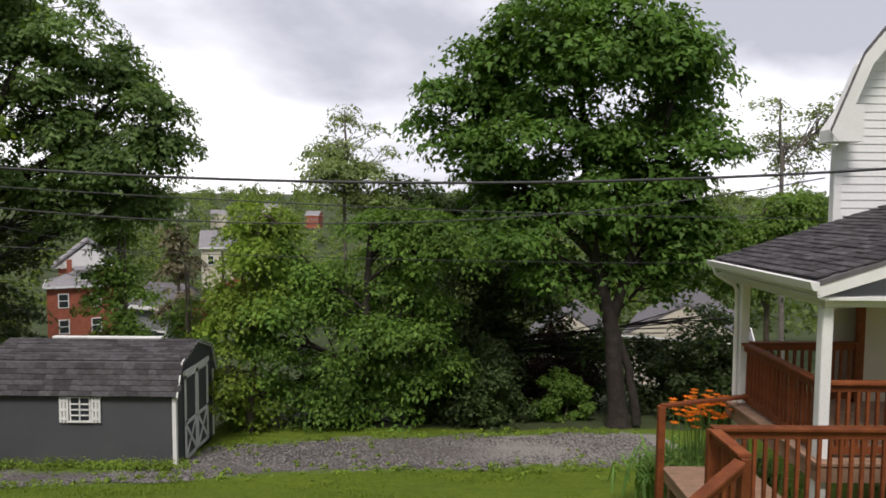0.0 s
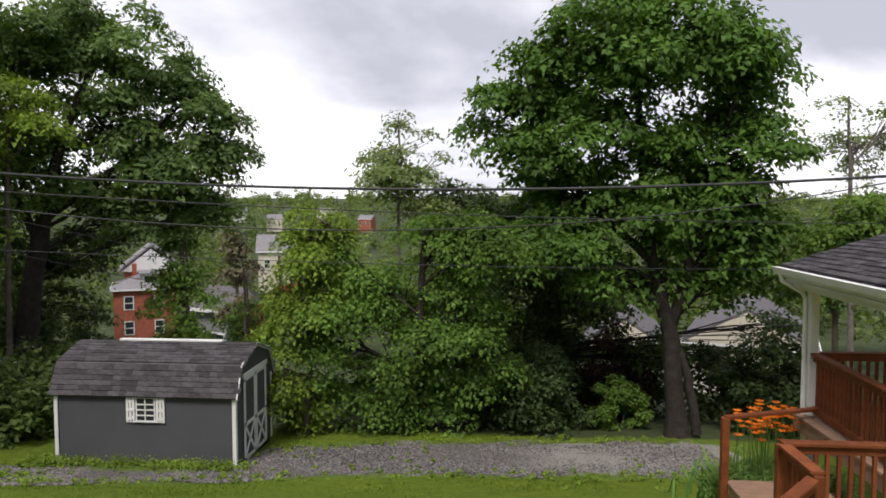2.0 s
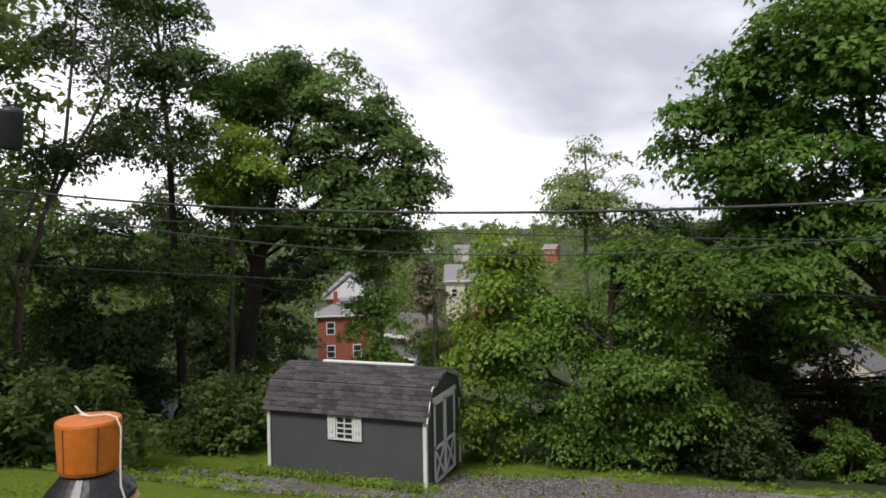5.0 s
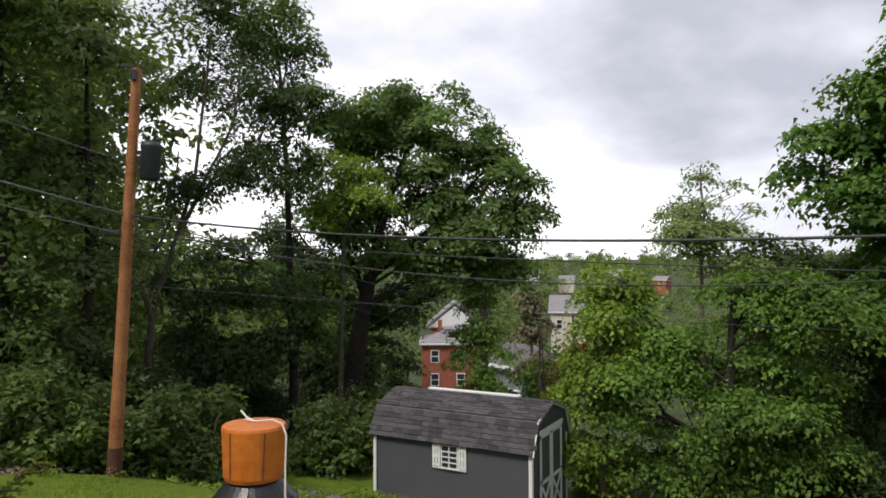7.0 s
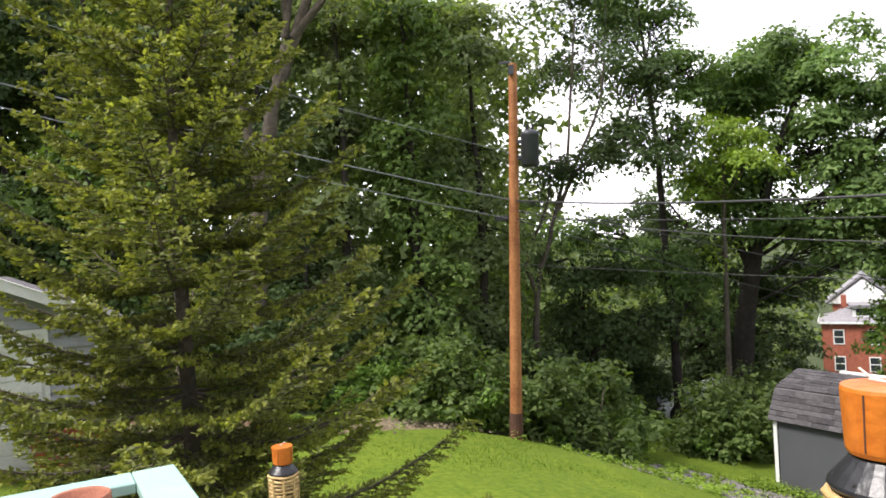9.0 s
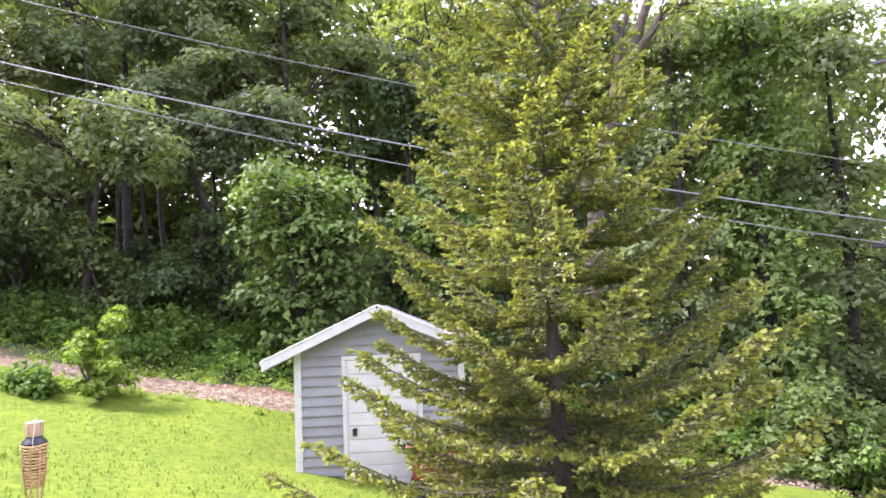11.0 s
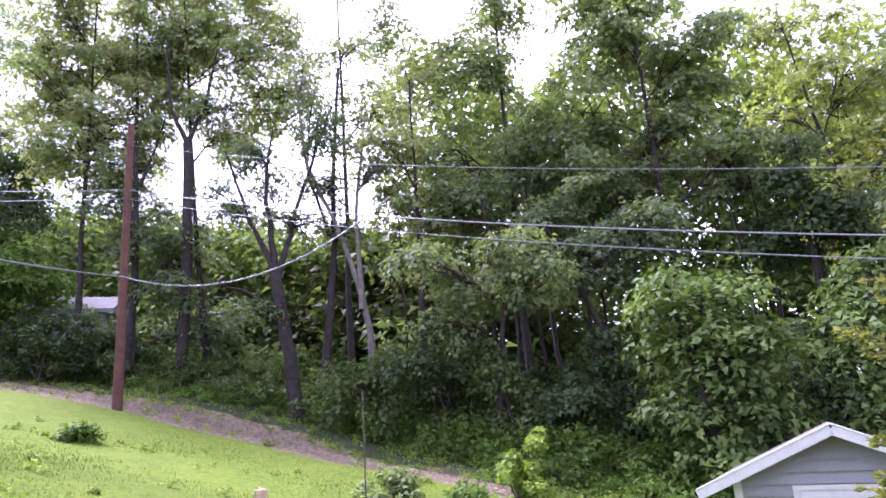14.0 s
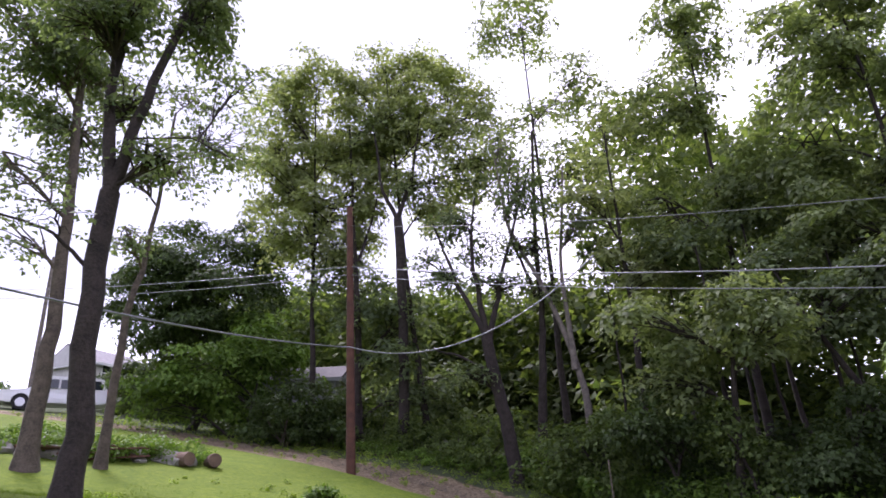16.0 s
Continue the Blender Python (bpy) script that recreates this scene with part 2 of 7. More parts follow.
RED_PAINT = material("faded_red_paint", (0.27, 0.055, 0.04), (0.17, 0.035, 0.028), 0.55, 5, 60, 0.15)
LILY = leaf_material("orange_petal", (0.75, 0.20, 0.015), (0.62, 0.13, 0.010), 0.3)
LILY_LEAF = leaf_material("lily_leaf", (0.19, 0.31, 0.07), (0.09, 0.18, 0.04), 0.3)
GRASS_BLADE = leaf_material("grass_blade", (0.150, 0.215, 0.020), (0.090, 0.150, 0.014), 0.2, vary=0.22)
STONE = material("field_stone", (0.34, 0.32, 0.29), (0.20, 0.19, 0.17), 0.9, 4, 40, 0.6, obj=0.2)
OLD_PLANK = material("rotten_plank", (0.20, 0.10, 0.07), (0.09, 0.045, 0.032), 0.9, 5, 40, 0.5, obj=0.3)
LOG = material("old_log", (0.18, 0.12, 0.085), (0.09, 0.06, 0.045), 0.95, 5, 40, 0.7, obj=0.2)
GREY_WALL = material("weathered_grey_wall", (0.30, 0.31, 0.32), (0.20, 0.21, 0.22), 0.85, 2, 30, 0.2)

GRAVEL = material("gravel_stone", (0.19, 0.175, 0.165), (0.085, 0.078, 0.074), 0.9, 9, 60, 0.3, island=0.7)
TRACK_STONE = material("track_stone", (0.19, 0.155, 0.10), (0.09, 0.07, 0.045), 0.9, 9, 60, 0.3, island=0.5)


def ground_material():
    """Lawn, gravel, bare track, leaf litter and far woods by the surface's own masks, edges broken by noise."""
    m = bpy.data.materials.new("ground")
    m.use_nodes = True
    n, l = m.node_tree.nodes, m.node_tree.links
    b = n["Principled BSDF"]
    b.inputs["Roughness"].default_value, b.inputs["Specular IOR Level"].default_value = 0.95, 0.15
    co = n.new("ShaderNodeTexCoord")

    def tex(scale, detail=4, rough=0.55):
        t = n.new("ShaderNodeTexNoise")
        t.inputs["Scale"].default_value, t.inputs["Detail"].default_value, t.inputs["Roughness"].default_value = scale, detail, rough
        l.new(co.outputs["Object"], t.inputs["Vector"])
        return t.outputs["Fac"]

    def ramp(value, p0, c0, p1, c1):
        r = n.new("ShaderNodeValToRGB")
        r.color_ramp.elements[0].position, r.color_ramp.elements[0].color = p0, (*c0, 1)
        r.color_ramp.elements[1].position, r.color_ramp.elements[1].color = p1, (*c1, 1)
        l.new(value, r.inputs[0])
        return r.outputs[0]

    def blend(fac, a, c, kind="MIX"):
        x = n.new("ShaderNodeMix")
        x.data_type, x.blend_type = "RGBA", kind
        if isinstance(fac, float):
            x.inputs[0].default_value = fac
        else:
            l.new(fac, x.inputs[0])
        l.new(a, x.inputs[6])
        l.new(c, x.inputs[7])
        return x.outputs[2]

    def mask(name, wobble, sharp=6.0):
        a = n.new("ShaderNodeAttribute")
        a.attribute_name = name
        s = n.new("ShaderNodeMath")
        s.operation, s.inputs[1].default_value = "SUBTRACT", 0.5
        l.new(wobble, s.inputs[0])
        k = n.new("ShaderNodeMath")
        k.operation, k.inputs[1].default_value = "MULTIPLY_ADD", 1.3
        l.new(s.outputs[0], k.inputs[0])
        l.new(a.outputs["Fac"], k.inputs[2])
        r = n.new("ShaderNodeMapRange")
        r.inputs["From Min"].default_value, r.inputs["From Max"].default_value = 0.5 - 0.5 / sharp, 0.5 + 0.5 / sharp
        l.new(k.outputs[0], r.inputs["Value"])
        return r.outputs[0]

    broad, patch, fine, grit = tex(0.35), tex(1.6, 5), tex(9.0, 5, 0.65), tex(20.0, 4, 0.75)
    lawn = blend(0.5, ramp(patch, 0.3, (0.080, 0.138, 0.012), 0.7, (0.168, 0.225, 0.020)), ramp(fine, 0.38, (0.055, 0.100, 0.010), 0.64, (0.180, 0.235, 0.024)))
    lawn = blend(ramp(broad, 0.40, (0.0, 0.0, 0.0), 0.62, (0.55, 0.55, 0.55)), lawn, ramp(fine, 0.35, (0.062, 0.112, 0.012), 0.66, (0.145, 0.185, 0.022)))
    stone = blend(0.55, ramp(fine, 0.36, (0.068, 0.060, 0.056), 0.66, (0.150, 0.135, 0.125)), ramp(grit, 0.42, (0.028, 0.025, 0.024), 0.60, (0.30, 0.275, 0.26)))
    pale = blend(0.5, ramp(fine, 0.3, (0.22, 0.205, 0.185), 0.7, (0.34, 0.32, 0.29)), ramp(grit, 0.38, (0.13, 0.12, 0.11), 0.66, (0.45, 0.42, 0.39)))
    gravel = blend(mask("pale", broad, 2.0), stone, pale)
    dirt = blend(0.5, ramp(patch, 0.3, (0.12, 0.082, 0.050), 0.7, (0.26, 0.205, 0.115)), ramp(fine, 0.42, (0.05, 0.035, 0.022), 0.58, (0.37, 0.30, 0.21)))
    litter = ramp(fine, 0.3, (0.055, 0.038, 0.024), 0.7, (0.21, 0.115, 0.075))
    woods = blend(0.5, ramp(patch, 0.3, (0.035, 0.045, 0.02), 0.7, (0.06, 0.085, 0.03)), ramp(broad, 0.3, (0.04, 0.05, 0.025), 0.7, (0.075, 0.095, 0.04)))
    weed = ramp(fine, 0.3, (0.06, 0.11, 0.018), 0.7, (0.16, 0.22, 0.035))
    c = blend(mask("woods", patch, 3.0), lawn, woods)
    c = blend(mask("litter", patch, 4.0), c, litter)
    c = blend(mask("gravel", patch, 5.0), c, gravel)
    c = blend(mask("track", patch, 5.0), c, dirt)
    c = blend(mask("weeds", fine, 5.0), c, weed)
    l.new(c, b.inputs["Base Color"])
    bp = n.new("ShaderNodeBump")
    bp.inputs["Strength"].default_value, bp.inputs["Distance"].default_value = 0.6, 0.05
    h = n.new("ShaderNodeMath")
    h.operation = "ADD"
    l.new(fine, h.inputs[0])
    l.new(grit, h.inputs[1])
    l.new(h.outputs[0], bp.inputs["Height"])
    l.new(bp.outputs[0], b.inputs["Normal"])
    return m


# ---- builders ----
def fast_mesh(name, verts, faces):
    """A mesh from numpy arrays; all faces have the same number of corners."""
    verts, faces = np.asarray(verts, np.float32), np.asarray(faces, np.int32)
    me = bpy.data.meshes.new(name)
    k = faces.shape[1]
    me.vertices.add(len(verts))
    me.vertices.foreach_set("co", verts.ravel())
    me.loops.add(faces.size)
    me.loops.foreach_set("vertex_index", faces.ravel())
    me.polygons.add(len(faces))
    me.polygons.foreach_set("loop_start", np.arange(0, faces.size, k, dtype=np.int32))
    me.update(calc_edges=True)
    me.validate()
    return me


def mesh_part(name, me, mat, parent=None, label="", smooth=False):
    if not me.materials:
        me.materials.append(mat)
    if smooth:
        me.polygons.foreach_set("use_smooth", np.ones(len(me.polygons), bool))
    ob = new(name, me)
    if parent is not None:
        ob.parent = parent
    if label:
        tagged(ob, label)
    return ob


def part(name, bm, mat, parent=None, label="", smooth=False):
    """Links a bmesh as ONE mesh object under a thing or a part."""
    me = bpy.data.meshes.new(name)
    bmesh.ops.recalc_face_normals(bm, faces=bm.faces)
    bm.to_mesh(me)
    bm.free()
    return mesh_part(name, me, mat, parent, label, smooth)


def thing(name, m, label, category, group="", kind=""):
    """An Empty at the thing's base."""
    ob = new(name)
    ob.matrix_world = m
    ob.empty_display_size = 0.2
    return tagged(ob, label, category, group, kind)


def box(bm, x0, x1, y0, y1, z0, z1, bevel=0.0, m=None):
    r = bmesh.ops.create_cube(bm, size=1.0)
    vs = r["verts"]
    for v in vs:
        v.co = Vector(((x0 + x1) / 2 + v.co.x * (x1 - x0), (y0 + y1) / 2 + v.co.y * (y1 - y0), (z0 + z1) / 2 + v.co.z * (z1 - z0)))
    if m is not None:
        bmesh.ops.transform(bm, matrix=m, verts=vs)
    if bevel:
        es = list({e for v in vs for e in v.link_edges})
        bmesh.ops.bevel(bm, geom=es, offset=bevel, segments=1, affect="EDGES")
    return bm


def boxed(x0, x1, y0, y1, z0, z1, bevel=0.0, m=None):
    return box(bmesh.new(), x0, x1, y0, y1, z0, z1, bevel, m)


def beam(bm, a, b, w, h, bevel=0.004):
    """A squared timber from a to b, w wide and h high."""
    a, b = Vector(a), Vector(b)
    d = b - a
    q = d.to_track_quat("Y", "Z").to_matrix().to_4x4()
    return box(bm, -w / 2, w / 2, 0, d.length, -h / 2, h / 2, bevel, Matrix.Translation(a) @ q)


def prism(bm, outline, depth, m=None):
    """An outline in x, z, drawn out along y."""
    lo = [bm.verts.new((x, 0, z)) for x, z in outline]
    hi = [bm.verts.new((x, depth, z)) for x, z in outline]
    bm.faces.new(lo)
    bm.faces.new(hi[::-1])
    k = len(outline)
    for i in range(k):
        bm.faces.new((lo[i], hi[i], hi[(i + 1) % k], lo[(i + 1) % k]))
    if m is not None:
        bmesh.ops.transform(bm, matrix=m, verts=lo + hi)
    return bm


def lathe(bm, profile, sides=20, m=None):
    """A turned body from rows of radius and height."""
    rings = []
    for r, z in profile:
        rings.append([bm.verts.new((r * math.cos(2 * math.pi * k / sides), r * math.sin(2 * math.pi * k / sides), z)) for k in range(sides)])
    for a, b in zip(rings, rings[1:]):
        for k in range(sides):
            bm.faces.new((a[k], a[(k + 1) % sides], b[(k + 1) % sides], b[k]))
    bm.faces.new(rings[0][::-1])
    bm.faces.new(rings[-1])
    if m is not None:
        bmesh.ops.transform(bm, matrix=m, verts=[v for r in rings for v in r])
    return bm


class Tubes:
    """Collects tapered tubes and turns them into one mesh."""

    def __init__(self, sides=7):
        self.v, self.f, self.n, self.s = [], [], 0, sides

    def add(self, pts, radii):
        pts, s = np.asarray(pts, float), self.s
        t = np.gradient(pts, axis=0)
        t /= np.linalg.norm(t, axis=1)[:, None] + 1e-9
        ref = np.array([0.13, 0.97, 0.2]) if abs(t[0, 2]) > 0.7 else np.array([0.1, 0.05, 1.0])
        u = np.cross(t, ref)
        u /= np.linalg.norm(u, axis=1)[:, None] + 1e-9
        w = np.cross(t, u)
        a = np.linspace(0, 2 * np.pi, s, endpoint=False)
        ring = pts[:, None] + np.asarray(radii)[:, None, None] * (np.cos(a)[None, :, None] * u[:, None] + np.sin(a)[None, :, None] * w[:, None])
        self.v.append(ring.reshape(-1, 3))
        k = len(pts)
        i = np.arange((k - 1) * s).reshape(k - 1, s)
        j = np.roll(i, -1, axis=1)
        self.f.append(self.n + np.stack([i, j, j + s, i + s], -1).reshape(-1, 4))
        self.n += k * s

    def mesh(self, name):
        return fast_mesh(name, np.concatenate(self.v), np.concatenate(self.f))


def leaf_blades(rng, pos, size, up=0.55, out=None, slim=0.38, droop=0.25):
    """Leaf blades at pos; up: how much they face the sky."""
    k = len(pos)
    nrm = rng.normal(size=(k, 3)) * (1 - up) + np.array([0, 0, up * 1.6])
    if out is not None:
        nrm += out * 0.55
    nrm /= np.linalg.norm(nrm, axis=1)[:, None]
    d = rng.normal(size=(k, 3))
    d[:, 2] -= droop * 2
    d -= (d * nrm).sum(1)[:, None] * nrm
    d /= np.linalg.norm(d, axis=1)[:, None] + 1e-9
    s = np.cross(nrm, d)
    L = (size * rng.uniform(0.65, 1.25, k))[:, None]
    v = np.stack([pos - s * slim * 1.05 * L, pos + s * slim * 1.05 * L, pos + d * L - nrm * 0.12 * L], 1)
    return v.reshape(-1, 3), np.arange(3 * k).reshape(k, 3)


def clump_leaves(rng, centres, radii, per, flat=0.55):
    """Leaf places and outward ways round clump centres, denser towards their skin."""
    k = len(centres)
    which = np.repeat(np.arange(k), per)
    d = rng.normal(size=(len(which), 3))
    d /= np.linalg.norm(d, axis=1)[:, None]
    r = rng.uniform(0.25, 1.0, len(which)) ** 0.6
    off = d * (r * radii[which])[:, None] * np.array([1, 1, flat])
    return centres[which] + off, d


def curve_points(rng, a, b, k, wob, sag=0.0):
    t = np.linspace(0, 1, k)[:, None]
    p = a + (b - a) * t
    w = np.cumsum(rng.normal(size=(k, 3)), axis=0) * wob
    w -= w[:1]
    p = p + w * t * (1 - 0.3 * t)
    p[:, 2] += (sag * np.sin(np.pi * t))[:, 0]
    return p


def bush_meshes(seed, radius, height, leaves, size, stems=9, clumps=40, clump=0.35, flat=0.7, up=0.5, slim=0.38, shell=0.45, droop=0.25):
    rng = np.random.default_rng(seed)
    tubes = Tubes(5)
    d = rng.normal(size=(clumps, 3))
    d[:, 2] = np.abs(d[:, 2]) + 0.05
    d /= np.linalg.norm(d, axis=1)[:, None]
    r = rng.uniform(shell, 1.0, clumps)[:, None]
    c = d * r * np.array([radius, radius, height * 0.9])
    c[:, 2] = np.maximum(c[:, 2], 0.12 * height)
    for i in range(stems):
        e = c[i % clumps]
        tubes.add(curve_points(rng, np.array([*rng.normal(size=2) * 0.12 * radius, -0.1]), e, 6, 0.03), np.linspace(0.03, 0.008, 6) * (0.6 + 0.25 * height))
    pos, out = clump_leaves(rng, c, np.full(clumps, clump) * rng.uniform(0.7, 1.3, clumps), max(3, leaves // clumps), flat)
    v, f = leaf_blades(rng, pos, size, up=up, out=out, slim=slim, droop=droop)
    return tubes.mesh("stem"), fast_mesh("foliage", v, f)


def bush(m, meshes, leaf, label, group="", name="bush", bark=None):
    t = thing(name, m, label, "bush", group)
    mesh_part("stem", meshes[0], bark or BARK, t, smooth=True)
    mesh_part("foliage", meshes[1], leaf, t)
    return t


def cable(name, pts, r, mat, label):
    """A hanging wire as one mesh."""
    tubes = Tubes(6)
    tubes.add(np.asarray(pts, float), np.full(len(pts), r))
    return tagged(mesh_part(name, tubes.mesh(name), mat, smooth=True), label, "wire", "overhead wires")


def hang(a, b, sag, k=28):
    a, b = np.asarray(a, float), np.asarray(b, float)
    t = np.linspace(0, 1, k)[:, None]
    p = a + (b - a) * t
    p[:, 2] -= (4 * sag * t * (1 - t))[:, 0]
    return p

# ---- ground ----
SLOPE_Y = [-400, -60, -32, -17.5, -15, -8.3, -4.6, 0, 4, 7, 9, 12, 15, 17.5, 20, 30, 45, 70, 160]
SLOPE_Z = [14.0, 9.2, 4.35, 1.5, 0.85, -0.6, -1.5, -2.3, -3.05, -3.4, -3.9, -5.05, -5.8, -6.0, -6.3, -8.2, -11.5, -13.5, -15.0]


def smooth01(v):
    v = np.clip(v, 0, 1)
    return v * v * (3 - 2 * v)


def height(x, y):
    """The ground's height: a yard that falls along y, a little higher towards the house, a valley and ridges beyond."""
    x, y = np.asarray(x, float), np.asarray(y, float)
    base = sum(np.interp(y + d, SLOPE_Y, SLOPE_Z) for d in (-1.2, -0.6, 0, 0.6, 1.2)) / 5
    side = 0.12 * smooth01((8 - y) / 16) * (1 - 0.8 * smooth01((-9 - y) / 6))
    z = base + side * (np.clip(x, -16, 4) + 10) * smooth01((60 + y) / 40)
    z = z + 0.05 * np.clip(-16 - x, 0, 40) * smooth01((12 - y) / 20)
    z = z + 0.16 * np.clip(-10 - x, 0, 4.5) * smooth01((2.5 - y) / 5) * (1 - 0.95 * smooth01((-6 - y) / 10))
    r = np.hypot(x, y)
    far = smooth01((r - 90) / 250)
    hill = 1 + 0.35 * np.sin(np.arctan2(x, y) * 9 + 1.0) + 0.25 * np.sin(np.arctan2(x, y) * 23 + 2)
    front = np.interp(r, [90, 150, 300, 600, 1200, 3000], [-12.5, -10.5, -7, -2, 8, 30])
    z = z * (1 - far) + far * (front + hill * 8 * smooth01((r - 600) / 500)) * smooth01((y + 150) / 100) + far * 14 * (1 - smooth01((y + 150) / 100))
    return z


def H(x, y):
    return float(height(x, y))


def seg_distance(x, y, pts):
    best = np.full(np.shape(x), 1e9)
    for (ax, ay), (bx, by) in zip(pts, pts[1:]):
        t = np.clip(((x - ax) * (bx - ax) + (y - ay) * (by - ay)) / ((bx - ax) ** 2 + (by - ay) ** 2), 0, 1)
        best = np.minimum(best, np.hypot(x - ax - t * (bx - ax), y - ay - t * (by - ay)))
    return best


TRACK = [(-13.4, 11.2), (-13.0, 6.5), (-13.3, 2.0), (-13.9, -2.6), (-14.5, -6.5), (-15.7, -11.5), (-16.2, -17), (-15.6, -23), (-14.0, -30), (-10, -38)]
DRIVE = [(-12.0, 11.9), (-10.4, 12.5), (-7.6, 13.9), (-3.0, 15.9), (1.5, 16.5), (5.0, 17.0)]


def build_ground():
    def axis(lo, hi, step, far):
        a = list(np.arange(lo, hi + 1e-6, step))
        s = step
        while a[-1] < far:
            s *= 1.22
            a.append(a[-1] + s)
        s = step
        while a[0] > -far:
            s *= 1.22
            a.insert(0, a[0] - s)
        return np.array(a)
    xs, ys = axis(-19, 8, 0.22, 3500), axis(-20, 20, 0.22, 3500)
    X, Y = np.meshgrid(xs, ys)
    Z = height(X, Y)
    near = np.exp(-np.hypot(X + 5, Y) / 60)
    bump = np.array([noise.noise((a * 0.45, b * 0.45, 0)) * 0.05 + noise.noise((a * 1.9, b * 1.9, 4)) * 0.018 for a, b in zip(X.ravel(), Y.ravel())]).reshape(X.shape)
    Z = Z + bump * near
    track = np.clip(1.0 - (seg_distance(X, Y, TRACK) - 0.28 - 1.1 * smooth01((-6 - Y) / 9)) / 0.6, 0, 1)
    Z = Z - 0.08 * track
    k, q = X.shape[1], X.shape[0]
    i = np.arange(k * q).reshape(q, k)
    f = np.stack([i[:-1, :-1], i[:-1, 1:], i[1:, 1:], i[1:, :-1]], -1).reshape(-1, 4)
    me = fast_mesh("ground", np.stack([X, Y, Z], -1).reshape(-1, 3), f)
    drive = np.clip(1.15 - (seg_distance(X, Y, DRIVE) - 0.75) / 1.1, 0, 1.2) * (X < 6)
    gap = seg_distance(X, Y, TRACK)
    left = X < np.interp(Y, [p[1] for p in TRACK[::-1]], [p[0] for p in TRACK[::-1]])
    litter = np.clip(1.25 - gap / 1.8, 0, 1) * left * (Y < 4) * (Y > -9) + 0.9 * np.clip(1.2 - np.hypot(X + 11.5, (Y - 11.4) * 2.2) / 3.0, 0, 1)
    beyond = np.where(left & (gap > 1.2), 1.0, 0.0) * (Y < 14)
    beyond = np.maximum(beyond, smooth01((Y - 18.2) / 1.2) * 1.0)
    beyond = np.maximum(beyond, smooth01((np.hypot(X, Y) - 45) / 10))
    weeds = np.clip(1.1 - np.abs(seg_distance(X, Y, DRIVE) - 1.6) / 0.6, 0, 1) * 0.62 + 0.75 * np.clip(1.2 - np.hypot((X + 8) / 3.2, (Y - 14.4) / 0.9), 0, 1)
    weeds = weeds + 0.6 * np.clip(1.3 - np.hypot((X + 10.5) / 2.0, (Y - 12.4) / 1.2), 0, 1)
    pale = np.clip((X + 1.0) / 4.0, 0, 1)
    for name, a in (("gravel", drive), ("track", track), ("litter", litter), ("woods", beyond), ("weeds", weeds), ("pale", pale)):
        at = me.attributes.new(name, "FLOAT", "POINT")
        at.data.foreach_set("value", a.astype(np.float32).ravel())
    g = mesh_part("ground", me, ground_material(), smooth=True)
    tagged(g, "sloping mown lawn with a grey gravel drive, bare track and woodland floor", "ground", kind="structure")


build_ground()


def grass_blades():
    """Short blades and tufts over the lawn."""
    rng = np.random.default_rng(5)
    k = 95000
    x, y = rng.uniform(-13.6, 4.5, k), rng.uniform(-15, 14.6, k)
    d = seg_distance(x, y, DRIVE)
    track_x = np.interp(y, [p[1] for p in TRACK[::-1]], [p[0] for p in TRACK[::-1]])
    keep = (d > 1.75) & (x > track_x + 0.75 + 0.3 * np.sin(y * 3.0)) & (np.hypot(x + 0.5, y) > 2.4)
    keep &= ~((x > 2.4) & (y > 6.0))
    x, y = x[keep], y[keep]
    z = height(x, y)
    k = len(x)
    a, h = rng.uniform(0, 6.28, k), rng.uniform(0.018, 0.045, k)
    w = rng.uniform(0.006, 0.012, k)
    lean = rng.normal(size=(k, 2)) * 0.02
    p = np.stack([x, y, z - 0.02], -1)
    s = np.stack([np.cos(a) * w, np.sin(a) * w, 0 * a], -1)
    tip = p + np.stack([lean[:, 0], lean[:, 1], h + 0.02], -1)
    v = np.stack([p - s, p + s, tip], 1).reshape(-1, 3)
    g = mesh_part("grass", fast_mesh("grass", v, np.arange(3 * k).reshape(k, 3)), GRASS_BLADE)
    tagged(g, "short bright green mown grass covering the lawn", "grass", kind="stuff")


grass_blades()


def stones(name, x, y, lo, hi, mat, label, seed):
    """Loose low-poly stones lying on the ground."""
    rng = np.random.default_rng(seed)
    k = len(x)
    r = rng.uniform(lo, hi, k)
    o = np.stack([x, y, height(x, y) + 0.006], -1)
    base = np.array([(1, 0, 0), (0, 1, 0), (-1, 0, 0), (0, -1, 0), (0, 0, 0.8)])
    a = rng.uniform(0, 6.28, k)
    c, s = np.cos(a)[:, None], np.sin(a)[:, None]
    b = base[None] * rng.uniform(0.7, 1.3, (k, 5, 1)) * r[:, None, None]
    v = np.stack([b[..., 0] * c - b[..., 1] * s, b[..., 0] * s + b[..., 1] * c, b[..., 2]], -1) + o[:, None]
    f = np.array([(0, 1, 4), (1, 2, 4), (2, 3, 4), (3, 0, 4)])[None] + 5 * np.arange(k)[:, None, None]
    tagged(mesh_part(name, fast_mesh(name, v.reshape(-1, 3), f.reshape(-1, 3)), mat), label, name, kind="stuff")


